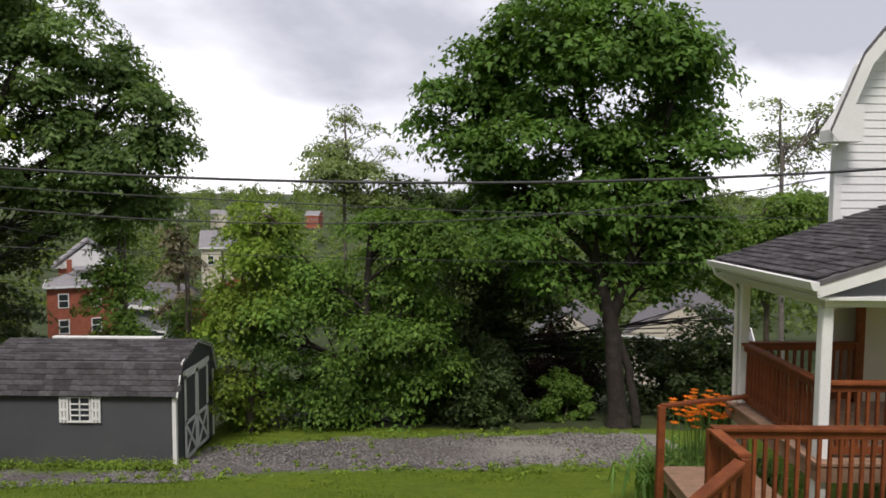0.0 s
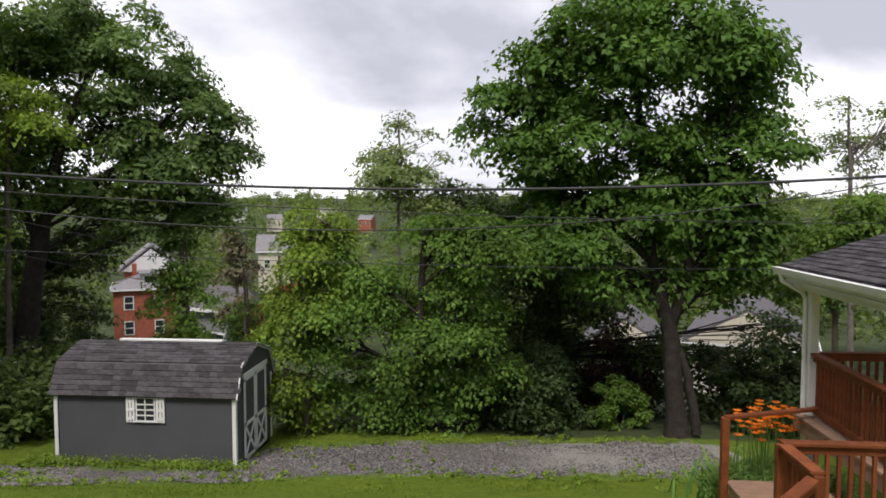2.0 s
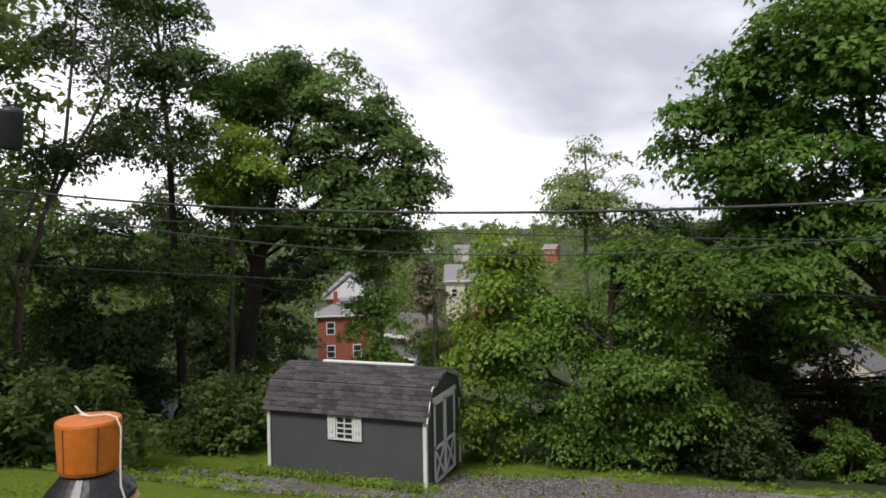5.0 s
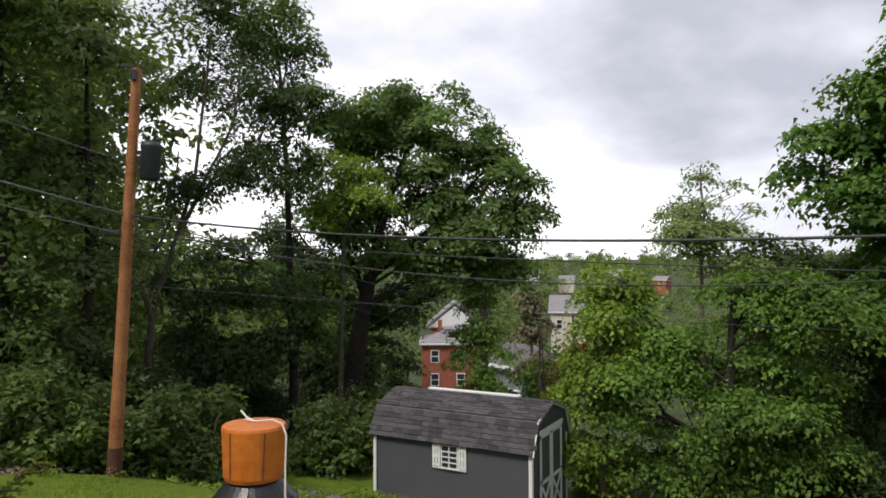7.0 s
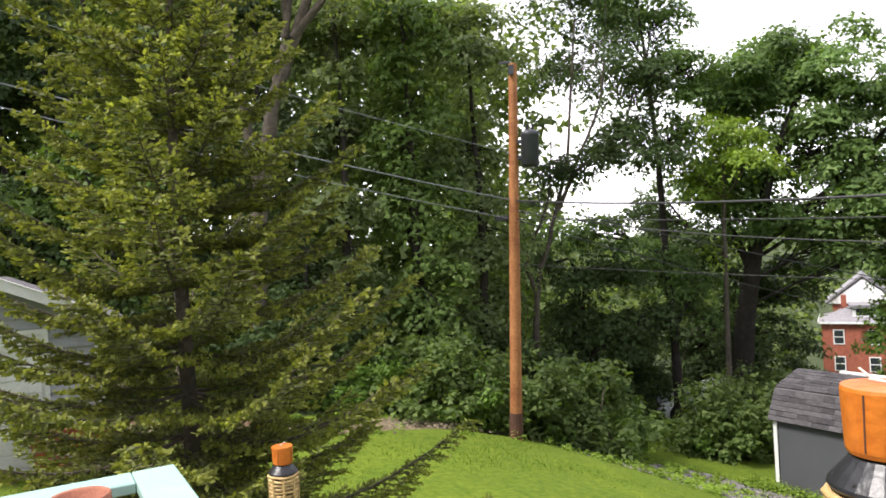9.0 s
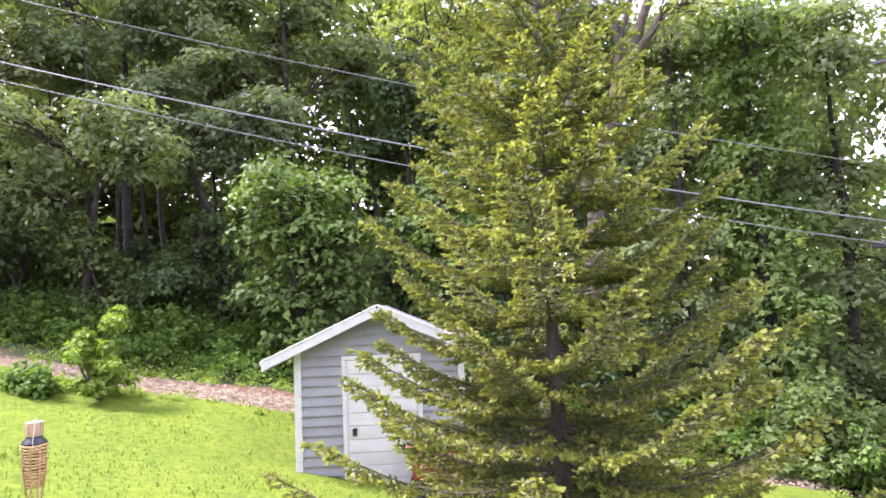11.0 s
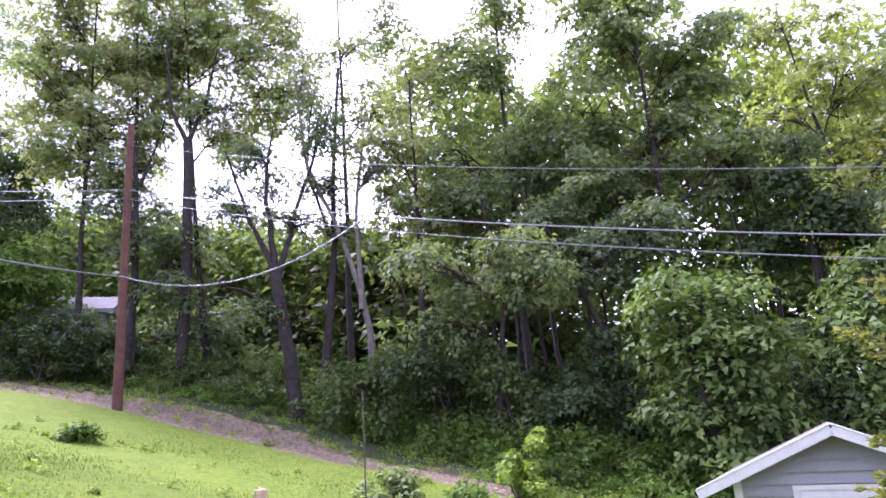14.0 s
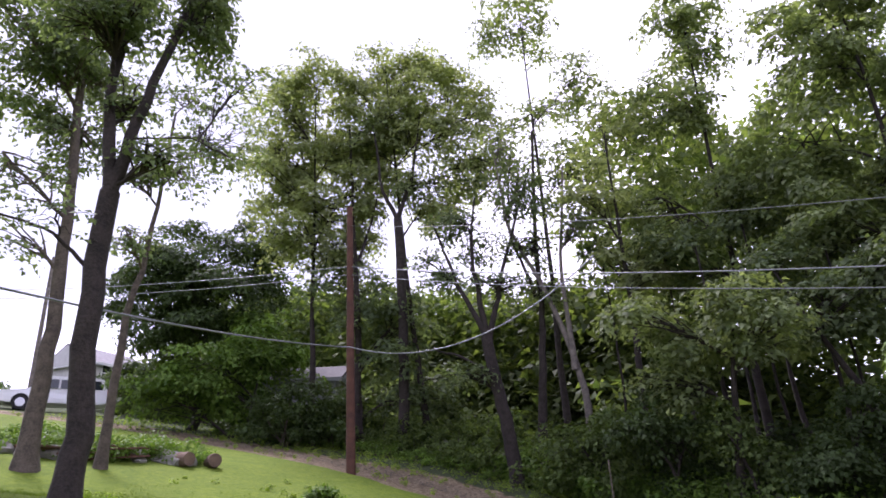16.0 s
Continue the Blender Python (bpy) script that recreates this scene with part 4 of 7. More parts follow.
# ---- woods along the track ----
WOODS = "woodland trees"
for seed, az_, d, masses, leaf, label in (
        (61, 55.4, 20.0, [(55.5, 16, 3.2, 5.0), (55.8, 8, 3.0, 3.6), (55.2, 1, 3.0, 3.6), (55.8, -5.5, 2.8, 3.2)], LEAF_WOOD, "dense dark green tree hung with vines"),
        (62, 60.6, 19.0, [(61, 18, 3.6, 4.6), (60.6, 10, 3.4, 3.6), (61, 3, 3.2, 3.6), (60.4, -3.6, 3.2, 3.4), (58.8, -7.5, 2.2, 2.4)], LEAF_VINE, "vine-covered tree with bright green leaves"),
        (63, 66.5, 19.0, [(66.5, 18.5, 3.8, 4.8), (66, 10.5, 3.4, 3.8), (66.4, 3, 3.4, 3.8), (67, -4, 3.4, 3.6)], LEAF_WOOD, "dense dark green tree hung with vines"),
        (64, 73.0, 20.0, [(73, 19, 4.2, 5.0), (73, 9.5, 4.0, 4.2), (73.5, 1.5, 3.8, 4.0), (72.5, -5, 3.4, 3.2)], LEAF_WOOD_DARK, "dense dark woodland tree behind the spruce"),
        (65, 80.5, 20.5, [(80, 14, 3.8, 4.4), (79.5, 6, 3.8, 4.0), (80.5, -1, 3.4, 3.6), (76.5, 22.5, 3.8, 4.0, 0.7)], LEAF_WOOD_DARK, "dense dark woodland tree behind the spruce"),
        (66, 85.6, 18.0, [(85.4, 8.8, 3.0, 2.4), (86.4, 4.2, 3.2, 2.8), (84.4, 0.0, 2.8, 3.0), (82, 5, 2.6, 3)], LEAF_VINE, "broad-leaved green tree over the outbuilding"),
        (67, 96.5, 17.0, [(98.8, 10.0, 2.4, 2.0), (95.8, 8.6, 3.4, 1.8), (97.5, 5.4, 3.8, 2.6), (95.0, 1.4, 3.8, 2.6), (99.5, 0.6, 2.6, 2.0), (93.4, 5.0, 2.6, 2.6), (94.5, -2.6, 3.4, 1.6)], LEAF_VINE, "tree smothered in bright hanging vine leaves"),
        (68, 88.2, 22.0, [(88.2, 16.5, 2.0, 2.8), (90.0, 12.8, 2.6, 2.2), (86.0, 13.0, 2.2, 2.4)], LEAF_SHADE, "dark ivy-wrapped trunk among pale trees"),
        (69, 83.5, 27.0, [(82.8, 23, 4.6, 4.2, 0.5), (86.6, 27.5, 4.0, 3.0, 0.45), (79.0, 18, 3.2, 3.6, 0.5), (88, 21.5, 2.6, 2.6, 0.4), (84, 14, 4.4, 3.0, 0.6)], LEAF_GLOW, "airy tree with backlight put into its yellow-green leaf colour"),
        (70, 97.5, 23.0, [(100.5, 30.5, 4.8, 3.6), (94.4, 26.6, 3.8, 3.4), (104.2, 24.4, 4.2, 3.2), (97.8, 21.2, 4.4, 3.0), (92.2, 19.0, 3.2, 2.8), (102.6, 18.2, 4.4, 2.6), (98.5, 35.0, 4.0, 2.4)], LEAF_WOOD, "tall green tree with layered foliage, haze greyed into its leaf colour"),
        (71, 101.0, 21.0, [(100.0, 15.0, 3.8, 2.4), (104.6, 12.8, 3.2, 2.2), (107.8, 16.2, 2.6, 2.4, 0.8)], LEAF_WOOD_DARK, "dark mid-height woodland tree"),
        (72, 113.0, 20.0, [(113.4, 11.4, 4.0, 1.8), (117.2, 13.2, 2.8, 1.7), (108.8, 11.6, 3.2, 1.9), (111.0, 14.6, 3.0, 1.6), (115.6, 8.6, 2.8, 1.3)], LEAF_WOOD, "light green tree with flat layered sprays"),
        (73, 109.8, 25.0, [(110.2, 35.2, 3.0, 3.6, 0.8), (112.2, 29.6, 3.2, 3.0, 0.7), (108.8, 22.5, 3.4, 3.2, 0.7), (114.4, 22.0, 3.0, 3.0, 0.6), (113.5, 17.6, 3.0, 2.0, 0.7)], LEAF_WOOD, "tall slender woodland tree with an airy green crown"),
        (74, 118.5, 24.0, [(118.6, 28.4, 3.4, 3.0, 0.42), (120.4, 22.6, 3.0, 2.8, 0.48), (117.8, 17.8, 2.8, 2.2, 0.7)], LEAF_WOOD_PALE, "slender tree with a thin crown and sky between its leaves"),
        (75, 135.2, 30.0, [(135.0, 34.8, 3.8, 2.8, 0.62), (134.0, 30.4, 4.2, 2.8, 0.55), (139.2, 28.4, 3.2, 2.2, 0.7), (131.2, 27.4, 2.8, 2.2, 0.55), (134.0, 25.2, 3.6, 2.2, 0.6), (137.8, 30.8, 2.4, 2.0, 0.8), (138.6, 35.0, 2.4, 1.8, 0.7), (132.0, 33.0, 2.6, 2.2, 0.6), (141.0, 33.0, 2.6, 2.4, 0.8), (129.4, 32.0, 3.0, 2.2, 0.4)], LEAF_WOOD_PALE, "tall tree with a rounded green crown, haze greyed into its leaf colour"),
        (76, 144.6, 31.0, [(145.2, 33.4, 3.8, 2.4, 0.65), (146.6, 29.4, 4.6, 2.8, 0.6), (142.4, 28.8, 3.6, 3.0, 0.6), (147.0, 25.2, 3.6, 2.2, 0.8), (142.8, 24.2, 3.2, 2.2, 0.7), (145.6, 21.4, 3.4, 2.2, 0.7), (141.4, 20.6, 2.6, 2.0, 0.6), (149.4, 28.4, 2.4, 2.6, 0.5), (140.2, 25.6, 2.4, 2.0, 0.7), (148.2, 32.0, 2.2, 1.6, 0.7)], LEAF_WOOD_PALE, "tall tree with a rounded green crown, haze greyed into its leaf colour"),
        (77, 153.6, 36.0, [(153.6, 19.0, 4.8, 2.8), (156.6, 16.6, 3.4, 2.8), (150.8, 17.0, 4.0, 3.4), (154.6, 13.8, 4.2, 2.4), (149.2, 21.4, 2.0, 1.4)], LEAF_SHADE, "dark dense maple beside the track"),
        (78, 150.5, 33.0, [(152.0, 11.0, 3.4, 2.0), (148.4, 12.6, 3.2, 2.6), (155.2, 8.8, 3.0, 1.6), (150.0, 8.8, 3.6, 1.7)], LEAF_BUSH, "bright green low maple leaning over the track"),
        (79, 140.5, 30.0, [(141.5, 17.4, 3.0, 3.0, 0.7), (138.4, 13.6, 2.8, 2.8, 0.8), (136.0, 9.6, 2.8, 2.0)], LEAF_WOOD_DARK, "dark undergrowth tree behind the pole"),
        (80, 124.2, 29.0, [(123.8, 31.0, 3.6, 3.0, 0.3), (125.0, 38.2, 4.4, 1.8, 0.7), (122.0, 25.6, 2.8, 2.6, 0.45), (128.4, 27.0, 3.2, 2.6, 0.3), (120.0, 33.5, 2.8, 2.2, 0.45)], LEAF_WOOD, "tall thin-crowned tree with bare upper limbs")):
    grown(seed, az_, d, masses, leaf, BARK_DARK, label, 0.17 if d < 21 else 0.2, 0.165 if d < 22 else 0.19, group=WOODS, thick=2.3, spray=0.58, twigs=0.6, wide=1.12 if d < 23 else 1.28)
# shrubby small trees along the wood's edge
# LEAF_SHADE ones carry the canopy's shade in their leaf colour
for seed, az_, d, masses, leaf in (
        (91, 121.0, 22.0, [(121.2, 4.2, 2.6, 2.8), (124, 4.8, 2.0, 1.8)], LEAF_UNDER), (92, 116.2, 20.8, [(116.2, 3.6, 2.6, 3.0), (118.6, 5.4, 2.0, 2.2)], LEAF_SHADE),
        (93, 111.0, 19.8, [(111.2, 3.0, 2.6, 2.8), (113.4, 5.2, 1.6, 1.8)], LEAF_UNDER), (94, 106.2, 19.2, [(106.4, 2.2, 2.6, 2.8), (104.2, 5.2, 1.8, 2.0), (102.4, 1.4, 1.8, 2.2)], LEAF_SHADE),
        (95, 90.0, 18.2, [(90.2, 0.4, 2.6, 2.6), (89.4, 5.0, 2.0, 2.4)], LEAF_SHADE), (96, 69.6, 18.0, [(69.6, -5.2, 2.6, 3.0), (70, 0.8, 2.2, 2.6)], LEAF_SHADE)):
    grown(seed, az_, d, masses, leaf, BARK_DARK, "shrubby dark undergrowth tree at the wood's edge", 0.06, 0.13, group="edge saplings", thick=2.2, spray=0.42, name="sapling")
grown(101, 128.6, 24.0, [(131.5, 22.6, 3.6, 3.2, 0.34), (127.2, 24.4, 3.0, 3.2, 0.32), (134.0, 18.6, 2.4, 2.2, 0.40), (129.0, 17.4, 2.4, 1.6, 0.3), (132.0, 10.4, 1.8, 1.0, 0.4)], LEAF_WOOD_DARK, BARK_DARK, "dark forked tree leaning over the track's verge", name="forked_tree", size=0.13,
      per=14, twigs=1.0, stems=[([(128.6, None), (128.9, 7), (130.4, 13.6)], 0.26, 0.20), ([(130.4, 13.6), (132.4, 17.6), (134.6, 23)], 0.13, 0.03), ([(130.4, 13.6), (130.9, 19), (130.7, 25)], 0.14, 0.03), ([(130.2, 13.2), (129.2, 18), (125.6, 27)], 0.13, 0.03), ([(129.8, 10.4), (132.2, 12.2), (134.6, 12.6)], 0.07, 0.02)])
grown(102, 126.6, 25.0, [(126.0, 20.4, 2.6, 2.2, 0.3), (124.8, 17.0, 1.8, 1.8, 0.5)], LEAF_WOOD, BARK_DARK, "straight dark-trunked tree at the track's verge", name="woodland_tree", size=0.14, twigs=1.0, per=14, stems=[([(126.6, None), (126.4, 10), (125.9, 18), (125.0, 30)], 0.21, 0.05), ([(126, 16.5), (127.6, 22), (127.0, 29)], 0.08, 0.02)])
grown(103, 122.6, 24.5, [(128.0, 28.6, 3.0, 2.6, 0.26), (122.4, 21.0, 1.8, 2.0, 0.4)], LEAF_WOOD, BARK_GREY, "pale-barked tree leaning to one side", name="woodland_tree", size=0.14, twigs=1.0, per=14, stems=[([(122.6, None), (123.0, 9), (124.9, 15.4), (128.2, 22.5), (129, 30)], 0.17, 0.03), ([(123.4, 10.5), (123.4, 17), (122.6, 27)], 0.13, 0.03)])
grown(104, 137.4, 29.0, [(138.0, 31.4, 2.2, 2.0, 0.5), (135.8, 26.0, 2.2, 1.8, 0.4)], LEAF_WOOD, BARK_DARK, "dark tree with an open V-shaped fork", name="forked_tree", size=0.16, twigs=0.8, per=16, stems=[([(137.4, None), (137.2, 14), (137.6, 23.5)], 0.24, 0.19), ([(137.6, 23.5), (139.2, 26), (139.8, 31)], 0.12, 0.03), ([(137.6, 23.5), (136.2, 26.5), (135.4, 32)], 0.13, 0.03)])
grown(105, 141.2, 30.0, [(141.0, 30.0, 2.2, 2.0, 0.5)], LEAF_WOOD, BARK_DARK, "dark straight-trunked tree behind the pole", name="woodland_tree", size=0.16, twigs=0.8, stems=[([(141.2, None), (140.8, 14), (141.4, 24), (142.0, 31)], 0.19, 0.04), ([(141.0, 20), (139.4, 25.5)], 0.09, 0.03)])
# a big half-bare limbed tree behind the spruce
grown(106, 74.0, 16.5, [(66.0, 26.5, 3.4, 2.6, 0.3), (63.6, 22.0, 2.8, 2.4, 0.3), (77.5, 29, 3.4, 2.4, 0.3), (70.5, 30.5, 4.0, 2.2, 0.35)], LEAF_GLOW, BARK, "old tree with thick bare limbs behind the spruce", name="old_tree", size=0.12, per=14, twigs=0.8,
      stems=[([(74.0, None), (73.0, 5), (71.4, 13.0), (68.6, 19.5), (65.8, 27)], 0.24, 0.09), ([(71.2, 14), (70.6, 18.5), (70.4, 21)], 0.12, 0.08), ([(69.8, 17.5), (66.2, 21.5), (62.0, 25.5)], 0.12, 0.04), ([(70.4, 17.5), (69.6, 22.5), (67.2, 28.5)], 0.10, 0.04), ([(73.0, 6), (75.4, 20), (77.0, 31)], 0.14, 0.05)])
# bare slender trunks in the wood's depth
for i, az_ in enumerate((103.2, 104.9, 107.1, 108.4, 110.6, 112.2, 114.7, 92.4, 90.6, 119.6, 87.0, 100.4)):
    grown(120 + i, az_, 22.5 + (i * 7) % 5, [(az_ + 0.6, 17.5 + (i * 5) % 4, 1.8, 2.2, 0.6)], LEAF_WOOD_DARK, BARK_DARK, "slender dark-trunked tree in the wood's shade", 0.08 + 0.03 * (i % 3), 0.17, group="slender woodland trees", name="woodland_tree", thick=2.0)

# understorey
UNDER = [bush_meshes(81, 1.7, 2.3, 5600, 0.14, 10, 60, 0.45), bush_meshes(82, 1.3, 1.5, 4200, 0.115, 9, 50, 0.36), bush_meshes(83, 2.0, 3.4, 6600, 0.15, 12, 80, 0.5)]
under = [bush(at(60, 16.2, 0, 0), UNDER[0], LEAF_UNDER, "dark green undergrowth at the wood's edge", "undergrowth"),
         bush(at(56, 16.0, 0, 0), UNDER[1], LEAF_BUSH, "light green weedy undergrowth at the wood's edge", "undergrowth"),
         # shade beneath the trees is put into these dark leaves
         bush(at(70, 17.5, 0, 0), UNDER[2], LEAF_SHADE, "tall undergrowth beneath the trees with shade in its leaf colour", "undergrowth")]
weed = bush(at(112, 17.6, -0.05), bush_meshes(84, 0.75, 0.62, 900, 0.075, 7, 24, 0.2), LEAF_BUSH, "low leafy weed clump", "weed clumps", name="weed_clump")
urng = random.Random(3)
for az_, d, k in ((64, 16.4, 1), (67, 16.0, 1), (73, 16.5, 2), (76, 16.2, 1), (80, 16.6, 2), (83, 16.2, 0), (88, 16.8, 1), (92, 17.0, 0), (96, 16.6, 1), (100, 17.8, 1), (103, 18.0, 1), (106, 18.3, 1),
                  (109, 18.8, 1), (111, 19.2, 1), (114, 19.8, 1), (116, 20.4, 1), (118, 21.4, 1), (121, 22.2, 1), (124, 23.4, 0), (127, 24.6, 1), (130, 26.4, 0), (133, 27.5, 0), (136, 29, 0), (139, 30, 0), (142, 31, 0), (146, 31, 0),
                  (46.0, 25, 2), (43.2, 27, 2), (49, 24, 2), (39.5, 28.5, 2), (44.8, 18.2, 1), (47, 17.4, 0), (50, 17.0, 1), (53, 16.6, 0), (36, 21, 0), (37.6, 21, 1), (34.5, 24, 0),
                  (58, 18, 2), (65, 18.5, 2), (77, 19.5, 2), (99, 20.5, 2), (108, 22.5, 2), (117, 24, 2), (52, 20, 2), (24.3, 27, 2), (33.5, 28, 2), (37.5, 30, 2), (31.5, 30, 0), (-8, 25.5, 2), (-12, 25, 2), (-24, 22, 2)):
    d += 0.4 if az_ > 84 else 0
    copy_thing(under[k], at(az_ + urng.uniform(-0.8, 0.8), d, -0.05, urng.uniform(0, 360), urng.uniform(0.8, 1.15)))
# weeds along the far side of the track
for i in range(34):
    y_ = 4.0 - i * 1.05
    x_ = float(np.interp(y_, [p[1] for p in TRACK[::-1]], [p[0] for p in TRACK[::-1]])) - urng.uniform(1.7, 2.5) - 0.5 * (y_ < -10)
    copy_thing(weed, pose(x_ - 0.9, y_, H(x_ - 0.9, y_) - 0.05, 0, 0, urng.uniform(0, 360)) @ Matrix.Scale(urng.uniform(0.7, 1.3), 4))


def far_woods():
    """Leafy crowns that close the view behind the woods and over the valley."""
    rng = np.random.default_rng(9)
    cs, rs = [], []
    for az_ in np.arange(52, 152, 1.1):
        d = 40 + rng.uniform(-4, 8) + max(0.0, az_ - 120) * 0.5
        x, y = -math.sin(radians(az_)) * d, math.cos(radians(az_)) * d
        g = H(x, y)
        for q in range(46 if az_ < 117 else 52):
            cs.append((x + rng.normal() * 1.8, y + rng.normal() * 1.8, g + rng.uniform(0, 1) ** 1.1 * (21.0 if az_ < 117 else 9.0)))
            rs.append(rng.uniform(1.2, 2.2))
        for q in range(16):
            cs.append((x + rng.normal() * 2.2, y + rng.normal() * 2.2, g + rng.uniform(0, 4.5)))
            rs.append(rng.uniform(1.2, 2.0))
    edge = len(cs)
    for i in range(1000):
        az_ = rng.uniform(-42, 52)
        d = 56 + 700 * rng.uniform(0, 1) ** 1.9
        if 23.0 < az_ < 31 and d < 80 or 16.2 < az_ < 20.6 and d < 150:
            continue
        x, y = -math.sin(radians(az_)) * d, math.cos(radians(az_)) * d
        g, grow = H(x, y), 1 + d / 500
        t, w = rng.uniform(5, 9) * (1 + 0.8 * min(1, d / 260)), rng.uniform(2.0, 3.4) * grow
        for q in range(6):
            dr = rng.normal(size=3)
            dr /= np.linalg.norm(dr)
            cs.append((x + dr[0] * w * 0.7, y + dr[1] * w * 0.7, g + t * 0.62 + dr[2] * t * 0.34))
            rs.append(rng.uniform(0.9, 1.6) * grow)
    pos, out = clump_leaves(rng, np.array(cs[:edge]), np.array(rs[:edge]), 46, 0.75)
    p2, o2 = clump_leaves(rng, np.array(cs[edge:]), np.array(rs[edge:]), 30, 0.75)
    pos, out = np.concatenate([pos, p2]), np.concatenate([out, o2])
    v, f = leaf_blades(rng, pos, 0.42 + 0.0016 * np.hypot(pos[:, 0], pos[:, 1]), out=out)
    tagged(mesh_part("far_woods", fast_mesh("far_woods", v, f), LEAF_FAR), "distant leafy treetops of the valley and the wood's depth", "woods", kind="stuff")


far_woods()

# ---- grey garden shed ----
SHED_L, SHED_W = 4.25, 2.45


def garden_shed():
    x0, x1, y0, z0 = -10.02, -5.80, 14.95, -5.86
    s = thing("garden_shed", pose(x0, y0, z0), "dark grey gambrel-roofed garden shed with white trim on gravel", "shed")
    L, W = x1 - x0, SHED_W
    wall, top, knee = 1.70, 2.70, 2.38
    part("wall", boxed(0, L, 0, 0.08, 0.0, wall), SHED_GREY, s)
    part("wall", boxed(0, L, W - 0.08, W, 0.0, wall), SHED_GREY, s)
    gable = [(0.0, 0.0), (W, 0.0), (W, wall), (W - 0.28, knee - 0.03), (W / 2, top - 0.03), (0.28, knee - 0.03), (0.0, wall)]
    turn = Matrix.Rotation(radians(90), 4, "Z")
    for x in (0.08, L):
        part("gable", prism(bmesh.new(), gable, 0.08, Matrix.Translation((x, 0, 0)) @ turn), SHED_GREY, s)
    part("floor_frame", boxed(0.03, L - 0.03, 0.03, W - 0.03, -0.12, 0.0), DARK, s)
    # roof slopes: (start y, z) to (end y, z)
    slopes = [((-0.09, wall - 0.02), (0.25, knee)), ((0.25, knee), (W / 2, top)), ((W + 0.09, wall - 0.02), (W - 0.25, knee)), ((W - 0.25, knee), (W / 2, top))]
    deck = []
    for (ya, za), (yb, zb) in slopes:
        bm = bmesh.new()
        q = [bm.verts.new(p) for p in ((-0.1, ya, za), (L + 0.1, ya, za), (L + 0.1, yb, zb), (-0.1, yb, zb))]
        bm.faces.new(q)
        n = Vector((0, zb - za, -(yb - ya))).normalized() * (0.045 if yb > ya else -0.045)
        r = bmesh.ops.extrude_face_region(bm, geom=bm.faces[:])
        bmesh.ops.translate(bm, verts=[v for v in r["geom"] if isinstance(v, bmesh.types.BMVert)], vec=n if n.z < 0 else -n)
        deck.append(part("roof", bm, SHINGLE_PLAIN, s))
    for x in (-0.03, L - 0.06):
        part("corner_trim", boxed(x, x + 0.09, -0.025, 0.07, 0.0, wall - 0.02, 0.004), WHITE_PAINT, s)
    part("corner_trim", boxed(L - 0.02, L + 0.025, W - 0.07, W + 0.02, 0.0, wall, 0.004), WHITE_PAINT, s)
    bm = bmesh.new()
    for (ya, za), (yb, zb) in slopes:
        beam(bm, (L + 0.085, ya, za - 0.03), (L + 0.085, yb, zb - 0.03), 0.03, 0.07)
    part("rake_trim", bm, WHITE_PAINT, s)
    part("ridge_vent", boxed(0.9, L - 0.75, W / 2 - 0.07, W / 2 + 0.07, top + 0.0, top + 0.05, 0.01), WHITE_PAINT, s, "white ridge cap")
    # window with shutters
    wx = 0.20
    w = part("window", boxed(wx + 1.72, wx + 2.18, -0.03, 0.02, 1.10, 1.66), WHITE_PAINT, s)
    part("pane", boxed(wx + 1.755, wx + 2.145, -0.036, -0.028, 1.135, 1.63), GLASS, w)
    bm = bmesh.new()
    for z in (1.25, 1.375, 1.50):
        box(bm, wx + 1.75, wx + 2.15, -0.052, -0.034, z - 0.014, z + 0.014)
    box(bm, wx + 1.938, wx + 1.962, -0.052, -0.034, 1.13, 1.64)
    box(bm, wx + 1.70, wx + 2.20, -0.055, -0.03, 1.09, 1.125)
    part("muntin", bm, WHITE_PAINT, w)
    for x in (wx + 1.50, wx + 2.20):
        sh = bmesh.new()
        for k in range(3):
            box(sh, x + 0.075 * k, x + 0.075 * k + 0.055, -0.045, -0.012, 1.08, 1.66, 0.003)
        for z in (1.17, 1.37, 1.57):
            box(sh, x, x + 0.205, -0.05, -0.02, z - 0.03, z + 0.03)
        part("shutter", sh, WHITE_PAINT, s)
    # double doors on the gable end
    for k, y in enumerate((0.46, 1.22)):
        d = part("door", boxed(L + 0.002, L + 0.03, y, y + 0.74, 0.06, 2.0), SHED_GREY, s, "dark grey door with white cross bracing")
        bm = bmesh.new()
        a, b = L + 0.03, L + 0.055
        box(bm, a, b, y, y + 0.075, 0.06, 2.0)
        box(bm, a, b, y + 0.665, y + 0.74, 0.06, 2.0)
        for z in (0.06, 0.86, 1.93):
            box(bm, a, b, y, y + 0.74, z, z + 0.075)
        beam(bm, (a + 0.012, y + 0.05, 0.12), (a + 0.012, y + 0.69, 0.88), 0.02, 0.07)
        beam(bm, (a + 0.012, y + 0.69, 0.12), (a + 0.012, y + 0.05, 0.88), 0.02, 0.07)
        part("door_trim", bm, WHITE_PAINT, d)
        hg = bmesh.new()
        for z in (0.95,):
            box(hg, b, b + 0.01, y + (0.0 if k == 0 else 0.62), y + (0.12 if k == 0 else 0.74), z - 0.02, z + 0.02)
        part("hinge", hg, BLACK, d)
    part("lintel", boxed(L + 0.03, L + 0.06, 0.40, 2.02, 2.01, 2.12), WHITE_PAINT, s)
    return s, slopes, L


SHED, SHED_SLOPES, SHED_LEN = garden_shed()


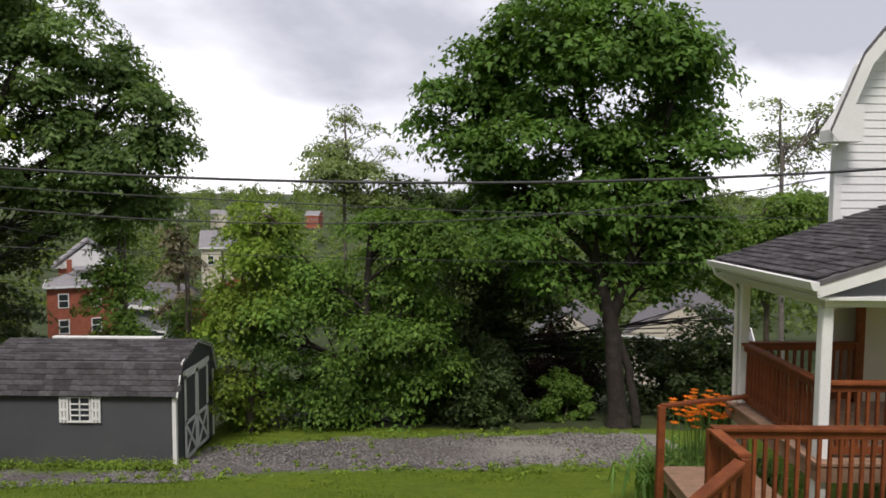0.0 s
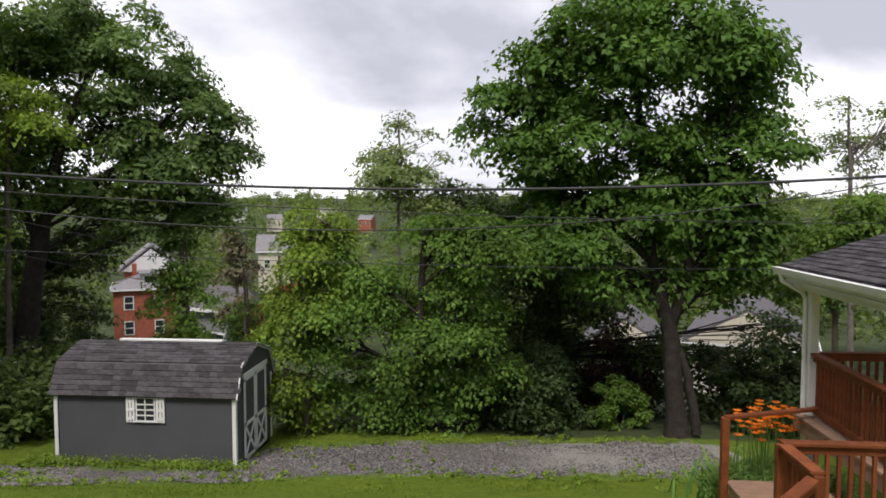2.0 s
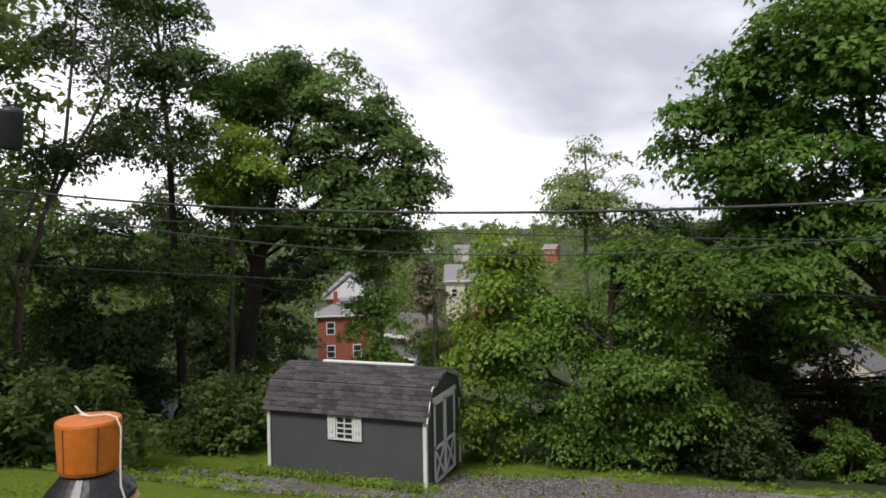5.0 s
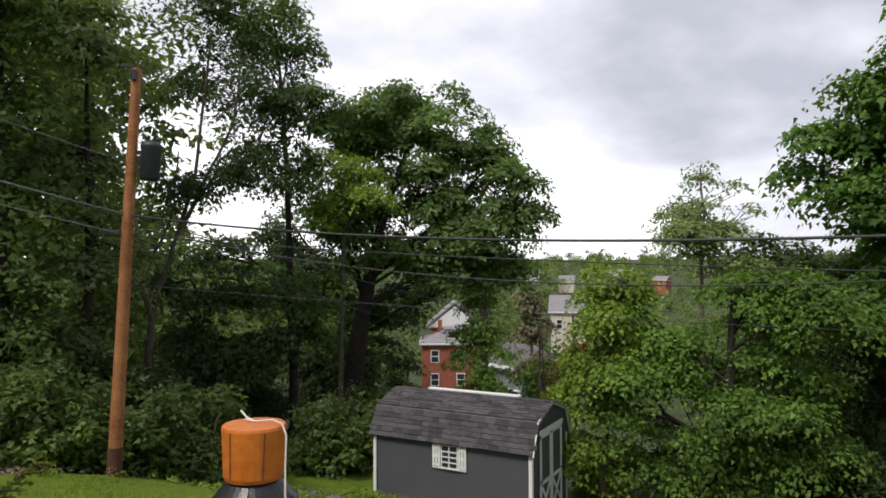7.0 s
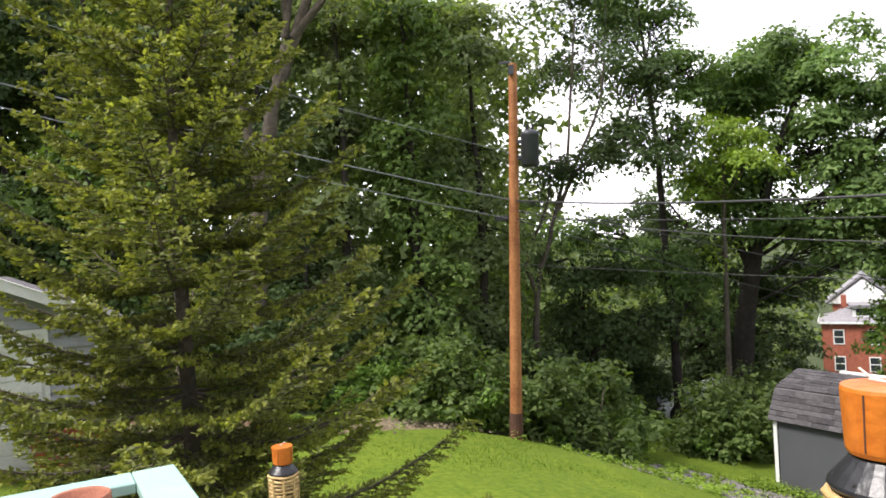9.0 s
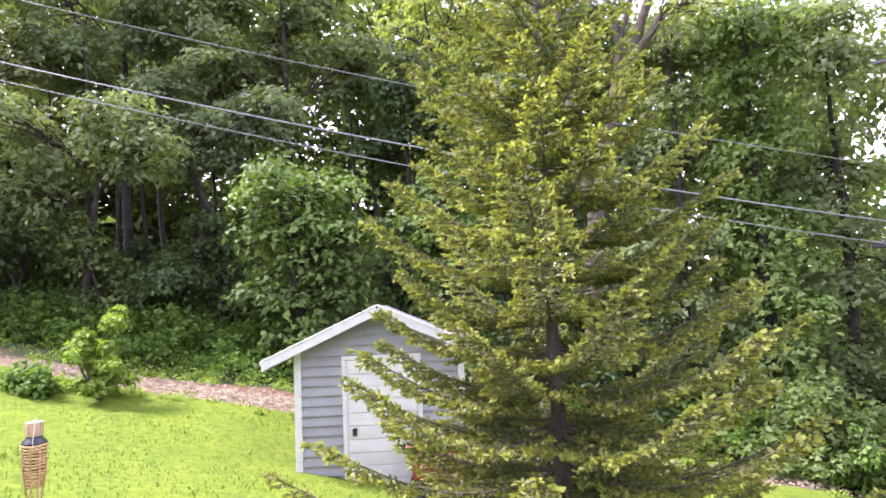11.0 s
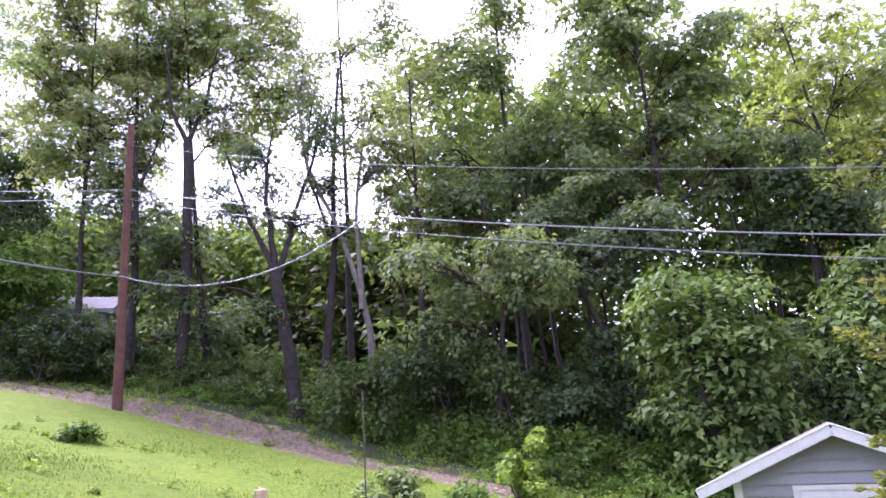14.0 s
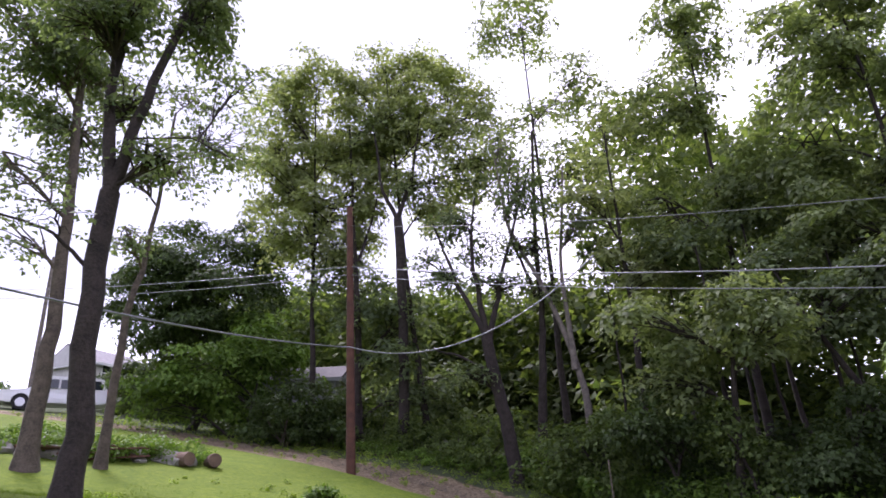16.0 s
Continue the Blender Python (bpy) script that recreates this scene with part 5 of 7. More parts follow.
def shingle_mesh(w, h, t):
    bm = boxed(0, w, 0, h, 0, t)
    for v in bm.verts:
        if v.co.y < h / 2 and v.co.z > t / 2:
            v.co.y += 0.006
    me = bpy.data.meshes.new("shingle")
    bm.to_mesh(me)
    bm.free()
    me.materials.append(SHINGLE)
    return me


def lay_shingles(parent, origin, across, up, length, run, row, widths, seed):
    """Rows of tabs over a slope: origin at its lower corner, across along the eave, up towards the ridge."""
    rng = random.Random(seed)
    across, up = Vector(across).normalized(), Vector(up).normalized()
    nrm = across.cross(up)
    meshes = [shingle_mesh(w, row * 1.25, t) for w in widths for t in (0.010, 0.018)]
    rows = int(run / row)
    for r in range(rows):
        x = 0.0
        while x < length - 0.04:
            me = rng.choice(meshes)
            w = max(v.co.x for v in me.vertices)
            if x + w > length + 0.02:
                me = meshes[0]
                w = widths[0]
                if x + w > length + 0.1:
                    break
            o = new("shingle", me)
            o.parent = parent
            tilt = Matrix((across, up, nrm)).transposed().to_4x4()
            o.matrix_local = Matrix.Translation(Vector(origin) + across * x + up * (r * row) + nrm * (0.022 + 0.004 * rng.random())) @ tilt @ Matrix.Rotation(radians(-6.5), 4, "X")
            x += w + 0.002


# ---- pale grey outbuilding ----
def outbuilding():
    a, b = Vector((-9.76, -1.04)), Vector((-9.70, 1.13))
    d = (b - a).normalized()
    turn = math.degrees(math.atan2(d.y, d.x))
    W = (b - a).length
    base = -2.42
    s = thing("outbuilding", pose(a.x, a.y, base, 0, 0, turn), "pale grey clapboard outbuilding with white door and gable roof", "shed")
    wall, top, depth = 1.94, 2.42, 3.2
    outline = [(0, 0), (W, 0), (W, wall), (W / 2, top - 0.1), (0, wall)]
    part("wall", prism(bmesh.new(), outline, 0.06, Matrix.Translation((0, 0.02, 0))), CLAPBOARD, s)
    part("wall", prism(bmesh.new(), outline, 0.06, Matrix.Translation((0, depth - 0.06, 0))), CLAPBOARD, s)
    part("wall", boxed(0, 0.06, 0.08, depth - 0.06, 0, wall), CLAPBOARD, s)
    part("wall", boxed(W - 0.06, W, 0.08, depth - 0.06, 0, wall), CLAPBOARD, s)
    z = 0.0
    door0, door1, door_top = 0.64, 1.58, 1.73
    while z < top - 0.22:
        h = 0.128
        lo, hi = 0.0, W
        if z > wall - 0.05:
            cut = (z + h - wall) / (top - wall) * W / 2
            lo, hi = max(0, cut), W - max(0, cut)
        spans = [(lo, door0 - 0.05), (door1 + 0.05, hi)] if z + h < door_top + 0.1 else [(lo, hi)]
        for p, q in spans:
            if q - p > 0.05:
                bm = boxed(p, q, -0.026, 0.018, z, z + h)
                for v in bm.verts:
                    if v.co.z > z + h / 2 and v.co.y < 0:
                        v.co.y = 0.008
                part("clapboard", bm, CLAPBOARD, s)
        z += h
    for x in (-0.03, W - 0.06):
        part("corner_trim", boxed(x, x + 0.09, -0.03, 0.06, 0, wall - 0.02, 0.004), OLD_WHITE, s)
    dr = part("door", boxed(door0, door1, -0.012, 0.015, 0.02, door_top), OLD_WHITE, s, "white panelled door of horizontal boards")
    k = 10
    for i in range(k):
        z0 = 0.03 + (door_top - 0.04) * i / k
        part("door_board", boxed(door0 + 0.03, door1 - 0.03, -0.028, -0.012, z0, z0 + (door_top - 0.04) / k - 0.012, 0.003), OLD_WHITE, dr)
    part("door_handle", boxed(door0 + 0.07, door0 + 0.13, -0.07, -0.028, 0.75, 0.85, 0.01), BLACK, dr)
    bm = bmesh.new()
    box(bm, door0 - 0.05, door0, -0.03, 0.02, 0, door_top + 0.05)
    box(bm, door1, door1 + 0.05, -0.03, 0.02, 0, door_top + 0.05)
    box(bm, door0, door1, -0.03, 0.02, door_top, door_top + 0.05)
    part("door_frame", bm, OLD_WHITE, s)
    eave = 0.40
    slope = (top - wall) / (W / 2)
    for side in (-1, 1):
        x0 = W / 2
        x1 = W / 2 + side * (W / 2 + eave)
        z1 = top - slope * (W / 2 + eave)
        bm = bmesh.new()
        q = [bm.verts.new(p) for p in ((x0, -0.25, top), (x1, -0.25, z1), (x1, depth + 0.2, z1), (x0, depth + 0.2, top))]
        f = bm.faces.new(q)
        r = bmesh.ops.extrude_face_region(bm, geom=[f])
        bmesh.ops.translate(bm, verts=[v for v in r["geom"] if isinstance(v, bmesh.types.BMVert)], vec=(0, 0, -0.05))
        part("roof", bm, SHINGLE_PLAIN, s)
        bm = bmesh.new()
        beam(bm, (x0, -0.265, top - 0.05), (x1, -0.265, z1 - 0.05), 0.03, 0.12)
        beam(bm, (x0, -0.24, top + 0.012), (x1, -0.24, z1 + 0.012), 0.10, 0.02)
        part("rake_board", bm, OLD_WHITE, s)
        part("eave_board", boxed(min(x1, x1 - side * 0.03), max(x1, x1 - side * 0.03), -0.25, depth + 0.2, z1 - 0.12, z1 - 0.03), OLD_WHITE, s)
    return s


outbuilding()


def cart():
    """A red garden cart beside the outbuilding."""
    c = thing("garden_cart", pose(-9.3, 0.82, H(-9.3, 0.82), 0, 0, 85), "faded red metal garden cart standing by the outbuilding", "cart")
    bm = boxed(-0.45, 0.45, -0.3, 0.3, 0.28, 0.72, 0.02)
    for v in bm.verts:
        if v.co.z < 0.4:
            v.co.x *= 0.85
            v.co.y *= 0.8
    part("tub", bm, RED_PAINT, c)
    # dark sheet on the solid tub, painting the shade of a hollow inside
    part("inside", boxed(-0.42, 0.42, -0.27, 0.27, 0.721, 0.726), DARK, c)
    for x in (-0.3, 0.3):
        for y in (-0.31, 0.31):
            part("wheel", lathe(bmesh.new(), [(0.05, -0.03), (0.14, -0.03), (0.15, 0), (0.14, 0.03), (0.05, 0.03)], 14, pose(x, y, 0.15, 90)), TYRE, c)
    bm = bmesh.new()
    beam(bm, (0.44, 0, 0.4), (0.9, 0, 0.75), 0.03, 0.03)
    part("handle", bm, BLACK, c)


cart()


# ---- utility poles and wires ----
def utility_pole(m, height, r0, r1, mat, label, parts=()):
    p = thing("utility_pole", m, label, "utility pole")
    t = Tubes(14)
    k = np.linspace(0, 1, 8)
    t.add(np.stack([0 * k, 0 * k, -0.3 + k * (height + 0.3)], -1), r0 + (r1 - r0) * k)
    mesh_part("pole", t.mesh("pole"), mat, p, smooth=True)
    part("pole_top", lathe(bmesh.new(), [(r1, height - 0.02), (r1 * 0.8, height + 0.01), (0.02, height + 0.015)], 14), mat, p)
    return p


P1 = Vector((-12.15, 9.15, -3.87))
pole_a = utility_pole(pose(P1.x, P1.y, P1.z, 0, 2.5, 35), 7.85, 0.135, 0.09, POLE_WOOD, "orange-brown wooden utility pole with a transformer")
part("base_wrap", lathe(bmesh.new(), [(0.142, -0.1), (0.143, 0.42), (0.138, 0.44)], 14), POLE_BROWN, pole_a, "dark weathered foot")
tr = part("transformer", lathe(bmesh.new(), [(0.15, 5.65), (0.19, 5.70), (0.19, 6.28), (0.20, 6.30), (0.20, 6.36), (0.12, 6.42), (0.02, 6.43)], 18, Matrix.Translation((0.36, 0, 0))), METAL_GREY, pole_a, "dark grey cylindrical transformer can", True)
for z in (5.85, 6.2):
    part("bracket", boxed(0.08, 0.22, -0.05, 0.05, z - 0.03, z + 0.03), METAL_GREY, pole_a)
bm = bmesh.new()
for x, z in ((0.30, 6.42), (0.42, 6.42)):
    lathe(bm, [(0.025, z), (0.035, z + 0.03), (0.025, z + 0.06), (0.035, z + 0.09), (0.02, z + 0.13)], 8, Matrix.Translation((x, 0, 0)))
part("insulator", bm, BLACK, pole_a)
part("cable_box", boxed(-0.42, -0.12, -0.06, 0.06, 4.52, 4.64, 0.015), BLACK, pole_a)
bm = bmesh.new()
box(bm, -0.05, 0.05, -0.16, -0.09, 7.6, 7.8)
box(bm, -0.30, -0.08, -0.03, 0.03, 7.88, 7.93)
part("pole_fitting", bm, METAL_GREY, pole_a)

P2 = Vector((-14.4, -17.55, H(-14.4, -17.55) - 0.02))
pole_b = utility_pole(pose(P2.x, P2.y, P2.z, 0, 1.0, -40), 8.9, 0.15, 0.10, POLE_BROWN, "dark brown wooden utility pole beside the dirt track")
bm = bmesh.new()
box(bm, -0.14, 0.14, -0.2, -0.1, 6.65, 6.75)
box(bm, -0.05, 0.05, -0.22, -0.1, 6.35, 6.45)
part("pole_fitting", bm, METAL_GREY, pole_b)

A1, A2, A3, A4 = P1 + Vector((0.18, 0.12, 4.95)), P1 + Vector((0.16, 0.11, 4.55)), P1 + Vector((0.21, 0.15, 5.95)), P1 + Vector((0.17, 0.12, 4.75))
B1, B2, B3 = P2 + Vector((0.09, -0.08, 6.70)), P2 + Vector((0.09, -0.07, 6.40)), P2 + Vector((0.11, -0.09, 8.20))
cable("cable", hang(A1, (6.44, 9.2, 0.61), 0.48), 0.020, WIRE, "thick black overhead cable spanning the yard")
cable("cable", hang(A2, (7.74, 11.96, -0.14), 0.22), 0.009, WIRE, "thin black overhead wire spanning the yard")
cable("cable", hang(A4, (6.36, 11.62, 0.54), 0.95), 0.011, WIRE, "slack service wire running to the house")
cable("cable", hang(P1 + Vector((0.13, 0.09, 3.6)), (9.0, 13.0, -0.95), 0.2), 0.006, WIRE, "thin overhead wire spanning the yard")
cable("cable", hang(A2, (-13.5, 42, -5.4), 0.5), 0.012, WIRE, "service wire falling away to a house in the valley")
cable("cable", hang(A1, (-7.0, 47, -5.2), 0.5), 0.012, WIRE, "service wire falling away to a house in the valley")
cable("cable", hang(A1, B1, 0.55), 0.014, WIRE_PALE, "pale overhead cable between two poles")
cable("cable", hang(A2, B2, 0.55), 0.010, WIRE_PALE, "pale overhead cable between two poles")
cable("cable", hang(A3, B3, 0.6), 0.007, WIRE_PALE, "thin overhead wire between two poles")
cable("cable", hang(B1, (-6.0, -45, 12.5), 0.4), 0.012, WIRE_PALE, "pale overhead cable running on up the track")
cable("cable", hang(B2, (-6.0, -45, 12.0), 0.4), 0.012, WIRE_PALE, "pale overhead cable running on up the track")

# ---- spruce ----
def spruce():
    """Whorls of flat, feathery boughs; every bough is one part with its wood, old needles and pale new shoots."""
    rng = np.random.default_rng(17)
    hgt, x, y = 5.35, -5.5, 1.37
    s = thing("spruce", pose(x, y, H(x, y)), "yellow-green spruce with layered feathery branches on the lawn", "tree")
    t = Tubes(9)
    z = np.linspace(-0.1, hgt, 14)
    t.add(np.stack([0.02 * np.sin(z * 1.3), 0.02 * np.cos(z), z], -1), 0.065 * (1 - z / (hgt + 0.25)) + 0.006)
    mesh_part("trunk", t.mesh("trunk"), BARK, s, smooth=True)
    whorls = 19
    for wi in range(whorls):
        f = wi / (whorls - 1)
        base_h = 0.30 + (hgt - 0.55) * f ** 0.95
        count = 8 if f < 0.75 else 6
        for k in range(count):
            reach = (1.80 * (1 - f) ** 0.8 + 0.12) * rng.uniform(0.70, 1.15)
            h = base_h + rng.uniform(-0.07, 0.07)
            a = (k + 0.5 * (wi % 2) + rng.uniform(-0.22, 0.22)) * 2 * math.pi / count
            out = np.array([math.cos(a), math.sin(a), 0.0])
            side = np.array([-out[1], out[0], 0.0])
            u = np.linspace(0, 1, 9)
            lift = (0.16 + 0.42 * f) * reach
            pts = np.array([0, 0, h]) + out * (u * reach)[:, None] + np.array([0, 0, 1.0]) * (lift * u ** 1.7 - 0.10 * reach * np.sin(np.pi * u) * (1 - f))[:, None]
            b = Tubes(5)
            b.add(pts, 0.013 * (1 - 0.85 * u) * (0.4 + 0.5 * reach))
            old, fresh = [], []
            twigs = max(8, int(reach / 0.036))
            for q in range(twigs):
                v = 0.10 + 0.90 * (q + rng.uniform(0, 1)) / twigs
                i = min(7, int(v * 8))
                p = pts[i] + (pts[i + 1] - pts[i]) * (v * 8 - i)
                sd = 1 if q % 2 else -1
                length = (0.07 + 0.36 * (1 - v) ** 0.8 * min(1.0, reach / 1.1) + 0.05 * rng.uniform()) * (0.55 + 0.45 * min(1, reach))
                d = out * rng.uniform(0.65, 0.95) + side * sd * rng.uniform(0.6, 0.9) + np.array([0, 0, rng.uniform(-0.05, 0.16)])
                d /= np.linalg.norm(d)
                b.add(np.array([p, p + d * length]), np.array([0.005, 0.0025]))
                m = max(8, int(length / 0.0115))
                w = (np.arange(m) + rng.uniform(0, 1, m)) / m
                old.append(np.concatenate([p + d * (w * length * 0.8)[:, None], np.repeat(d[None], m, 0)], 1))
                m2 = max(8, int(length / 0.020))
                w = 0.62 + 0.38 * rng.uniform(0, 1, m2)
                fresh.append(np.concatenate([p + d * (w * length)[:, None], np.repeat(d[None], m2, 0)], 1))
            e = (pts[-1] - pts[-2]) / np.linalg.norm(pts[-1] - pts[-2])
            fresh.append(np.concatenate([pts[-1] - e * rng.uniform(0, 0.22, 40)[:, None], np.repeat(e[None], 40, 0)], 1))
            verts, faces, slot = [np.concatenate(b.v)], [np.concatenate(b.f)], [np.zeros(len(np.concatenate(b.f)), np.int32)]
            n0 = b.n
            for mi, rows_, size in ((1, old, 0.046), (2, fresh, 0.046)):
                r_ = np.concatenate(rows_)
                c = len(r_)
                d = r_[:, 3:] * 0.8 + rng.normal(size=(c, 3)) * np.array([0.5, 0.5, 0.38])
                d /= np.linalg.norm(d, axis=1)[:, None]
                sdv = np.cross(d, rng.normal(size=(c, 3)))
                sdv /= np.linalg.norm(sdv, axis=1)[:, None]
                p, L = r_[:, :3], (size * rng.uniform(0.7, 1.25, c))[:, None]
                verts.append(np.stack([p - sdv * 0.12 * L, p + d * 0.5 * L - sdv * 0.24 * L, p + d * L, p + d * 0.5 * L + sdv * 0.24 * L], 1).reshape(-1, 3))
                faces.append(n0 + np.arange(4 * c).reshape(c, 4))
                slot.append(np.full(c, mi, np.int32))
                n0 += 4 * c
            me = fast_mesh("bough", np.concatenate(verts), np.concatenate(faces))
            for mt in (BARK, NEEDLE_OLD, NEEDLE_NEW):
                me.materials.append(mt)
            me.polygons.foreach_set("material_index", np.concatenate(slot))
            mesh_part("bough", me, BARK, s)


spruce()


# ---- white house with porch ----
def house_siding(parent, x0, x1, y, z0, z1, left_edge=None, row=0.125):
    z = z0
    while z < z1:
        a = x0 if left_edge is None else max(x0, left_edge(z + row))
        bm = boxed(a, x1, y - 0.016, y + 0.005, z, z + row - 0.004)
        for v in bm.verts:
            if v.co.z > z + row / 2 and v.co.y < y:
                v.co.y = y - 0.004
        part("siding_board", bm, SIDING, parent)
        z += row


def rake_x(z):
    """Where the gambrel's underside meets the gable wall."""
    return float(np.interp(z, [1.28, 2.31, 3.21, 4.15], [6.24, 6.50, 7.23, 9.05]))


def white_house():
    h = thing("house", pose(0, 0, 0), "white vinyl-sided house with a gambrel roof above a porch", "house")
    y, k = 11.05, 0.943
    bm = bmesh.new()
    o = [(6.70, -4.6), (13.0, -4.6), (13.0, 4.4), (9.6, 4.4), (7.75, 3.4), (6.98, 2.45), (6.70, 1.35)]
    o = [(a * k - 0.08, b * k) for a, b in o]
    skew = Matrix(((1, 0.72, 0, -0.72 * y), (0, 1, 0, 0), (0, 0, 1, 0), (0, 0, 0, 1)))
    prism(bm, o, 7.0, skew @ Matrix.Translation((0, y + 0.008, 0)))
    part("wall", bm, SIDING, h)
    house_siding(h, 6.24, 10.4, y, -3.2, 3.85, rake_x)
    part("corner_trim", boxed(6.18, 6.30, y - 0.03, y + 0.1, -4.6, 1.03), WHITE_PAINT, h)
    roof = [(a * k - 0.08, b * k) for a, b in ((6.30, 1.30), (6.78, 2.52), (7.62, 3.58), (9.6, 4.62))]
    for (xa, za), (xb, zb) in zip(roof, roof[1:]):
        bm = bmesh.new()
        prism(bm, [(xa, za), (xb, zb), (xb + 0.02, zb - 0.05), (xa + 0.02, za - 0.05)], 7.4, Matrix.Translation((0.30, 0, 0)) @ skew @ Matrix.Translation((0, y - 0.42, 0)))
        part("roof", bm, SHINGLE_PLAIN, h)
        bm = bmesh.new()
        prism(bm, [(xa + 0.02, za - 0.05), (xb + 0.02, zb - 0.05), (xb + 0.14, zb - 0.19), (xa + 0.14, za - 0.19)], 0.03, Matrix.Translation((0, y - 0.43, 0)))
        part("rake_board", bm, WHITE_PAINT, h)
        bm = bmesh.new()
        prism(bm, [(xa + 0.10, za - 0.12), (xb + 0.10, zb - 0.12), (xb + 0.13, zb - 0.16), (xa + 0.13, za - 0.16)], 0.39, Matrix.Translation((0, y - 0.40, 0)))
        part("soffit", bm, SIDING, h)
    bm = bmesh.new()
    prism(bm, [(5.92, 1.05), (5.92, 1.24), (6.16, 1.60), (6.37, 1.60), (6.37, 1.05)], 0.4, Matrix.Translation((0, y - 0.42, 0)))
    part("eave_return", bm, WHITE_PAINT, h)
    # porch roof, rising from the eave towards the house
    x0, x1, ya, yb, ze, zt = 4.34, 8.2, 8.02, 11.0, -0.78, 0.47
    bm = bmesh.new()
    prism(bm, [(x0, ze), (x1, zt), (x1, zt - 0.06), (x0, ze - 0.06)], yb - ya, Matrix.Translation((0, ya, 0)))
    part("porch_roof", bm, SHINGLE_PLAIN, h)
    part("fascia", boxed(x0 - 0.02, x0 + 0.02, ya, yb, ze - 0.16, ze - 0.062), WHITE_PAINT, h)
    g = bmesh.new()
    prism(g, [(x0 - 0.13, ze - 0.01), (x0 - 0.02, ze - 0.01), (x0 - 0.02, ze - 0.11), (x0 - 0.09, ze - 0.11)], yb - ya + 0.1, Matrix.Translation((0, ya - 0.05, 0)))
    part("gutter", g, WHITE_PAINT, h)
    bm = bmesh.new()
    prism(bm, [(x0, ze - 0.062), (x1, zt - 0.062), (x1, zt - 0.25), (x0, ze - 0.20)], 0.04, Matrix.Translation((0, ya + 0.01, 0)))
    part("fascia", bm, WHITE_PAINT, h)
    bm = bmesh.new()
    prism(bm, [(x0 + 0.05, ze - 0.19), (x1, ze - 0.19), (x1, ze - 0.23), (x0 + 0.05, ze - 0.23)], yb - ya - 0.1, Matrix.Translation((0, ya + 0.05, 0)))
    part("porch_ceiling", bm, WHITE_PAINT, h)
    bm = bmesh.new()
    box(bm, 4.52, 4.66, 8.2, 11.0, ze - 0.33, ze - 0.23)
    box(bm, 4.66, 8.2, 8.22, 8.36, ze - 0.33, ze - 0.23)
    part("porch_beam", bm, WHITE_PAINT, h)
    floor = -2.95
    for px, py in ((4.59, 8.3), (4.66, 10.62)):
        part("porch_post", boxed(px - 0.065, px + 0.065, py - 0.065, py + 0.065, floor, ze - 0.33, 0.01), WHITE_PAINT, h)
        part("porch_pier", boxed(px - 0.09, px + 0.09, py - 0.09, py + 0.09, H(px, py) - 0.2, floor - 0.2), WHITE_PAINT, h)
    t = Tubes(8)
    t.add([(4.26, 10.85, ze - 0.08), (4.28, 10.82, ze - 0.2), (4.52, 10.68, ze - 0.36), (4.56, 10.66, ze - 0.46), (4.56, 10.64, floor)], [0.032] * 5)
    mesh_part("downspout", t.mesh("downspout"), WHITE_PAINT, h)
    y_ = 8.12
    while y_ < 10.75:
        part("deck_board", boxed(4.46, 8.0, y_, y_ + 0.13, floor - 0.04, floor, 0.004), DECK_BOARD, h)
        y_ += 0.138
    part("rim_joist", boxed(4.48, 4.52, 8.15, 10.75, floor - 0.24, floor - 0.045), DECK_BOARD, h)
    part("rim_joist", boxed(4.52, 8.0, 8.14, 8.18, floor - 0.24, floor - 0.045), DECK_BOARD, h)
    part("inner_wall", boxed(6.56, 8.2, 10.70, 10.75, floor, ze - 0.34), CREAM, h)
    part("brown_trim", boxed(6.46, 6.555, 10.66, 10.76, floor, ze - 0.34), RED_STAIN, h)
    return h, (x0, ya, ze, x1, zt, yb)


HOUSE, PR = white_house()


def railing(name, a, b, label, h=0.92, gap=0.115, post_a=True, post_b=True, drop=0.10, post_w=0.09):
    """A stained railing from a to b (floor points): posts, two rails, a cap and balusters."""
    a, b = Vector(a), Vector(b)
    r = thing(name, Matrix.Translation(a), label, "railing", "porch railings")
    d = b - a
    up = Vector((0, 0, h))
    for on, p in ((post_a, Vector((0, 0, 0))), (post_b, d)):
        if on:
            part("post", boxed(p.x - post_w / 2, p.x + post_w / 2, p.y - post_w / 2, p.y + post_w / 2, p.z - 0.12, p.z + h - 0.02, 0.005), RED_STAIN, r)
    part("cap_rail", beam(bmesh.new(), up, d + up, 0.13, 0.035), RED_STAIN, r)
    part("top_rail", beam(bmesh.new(), up - Vector((0, 0, 0.065)), d + up - Vector((0, 0, 0.065)), 0.04, 0.09), RED_STAIN, r)
    part("bottom_rail", beam(bmesh.new(), Vector((0, 0, drop)), d + Vector((0, 0, drop)), 0.04, 0.09), RED_STAIN, r)
    k = max(2, int(d.length / gap))
    me = None
    for i in range(1, k):
        p = d * (i / k)
        if me is None:
            o = part("baluster", boxed(-0.018, 0.018, -0.018, 0.018, 0.05, h - 0.1), RED_STAIN, r)
            me = o.data
        else:
            o = new("baluster", me)
            o.parent = r
        o.location = p
    return r


FL = -2.95
railing("porch_railing", (4.60, 8.38, FL), (4.67, 10.55, FL), "red-brown stained wooden porch railing with square balusters", post_a=False, post_b=False)
railing("porch_railing", (4.74, 10.62, FL), (6.44, 10.66, FL), "red-brown stained wooden porch railing with square balusters", post_a=False)
railing("porch_railing", (4.67, 8.3, FL), (7.6, 8.3, FL), "red-brown stained wooden porch railing with square balusters", post_a=False)
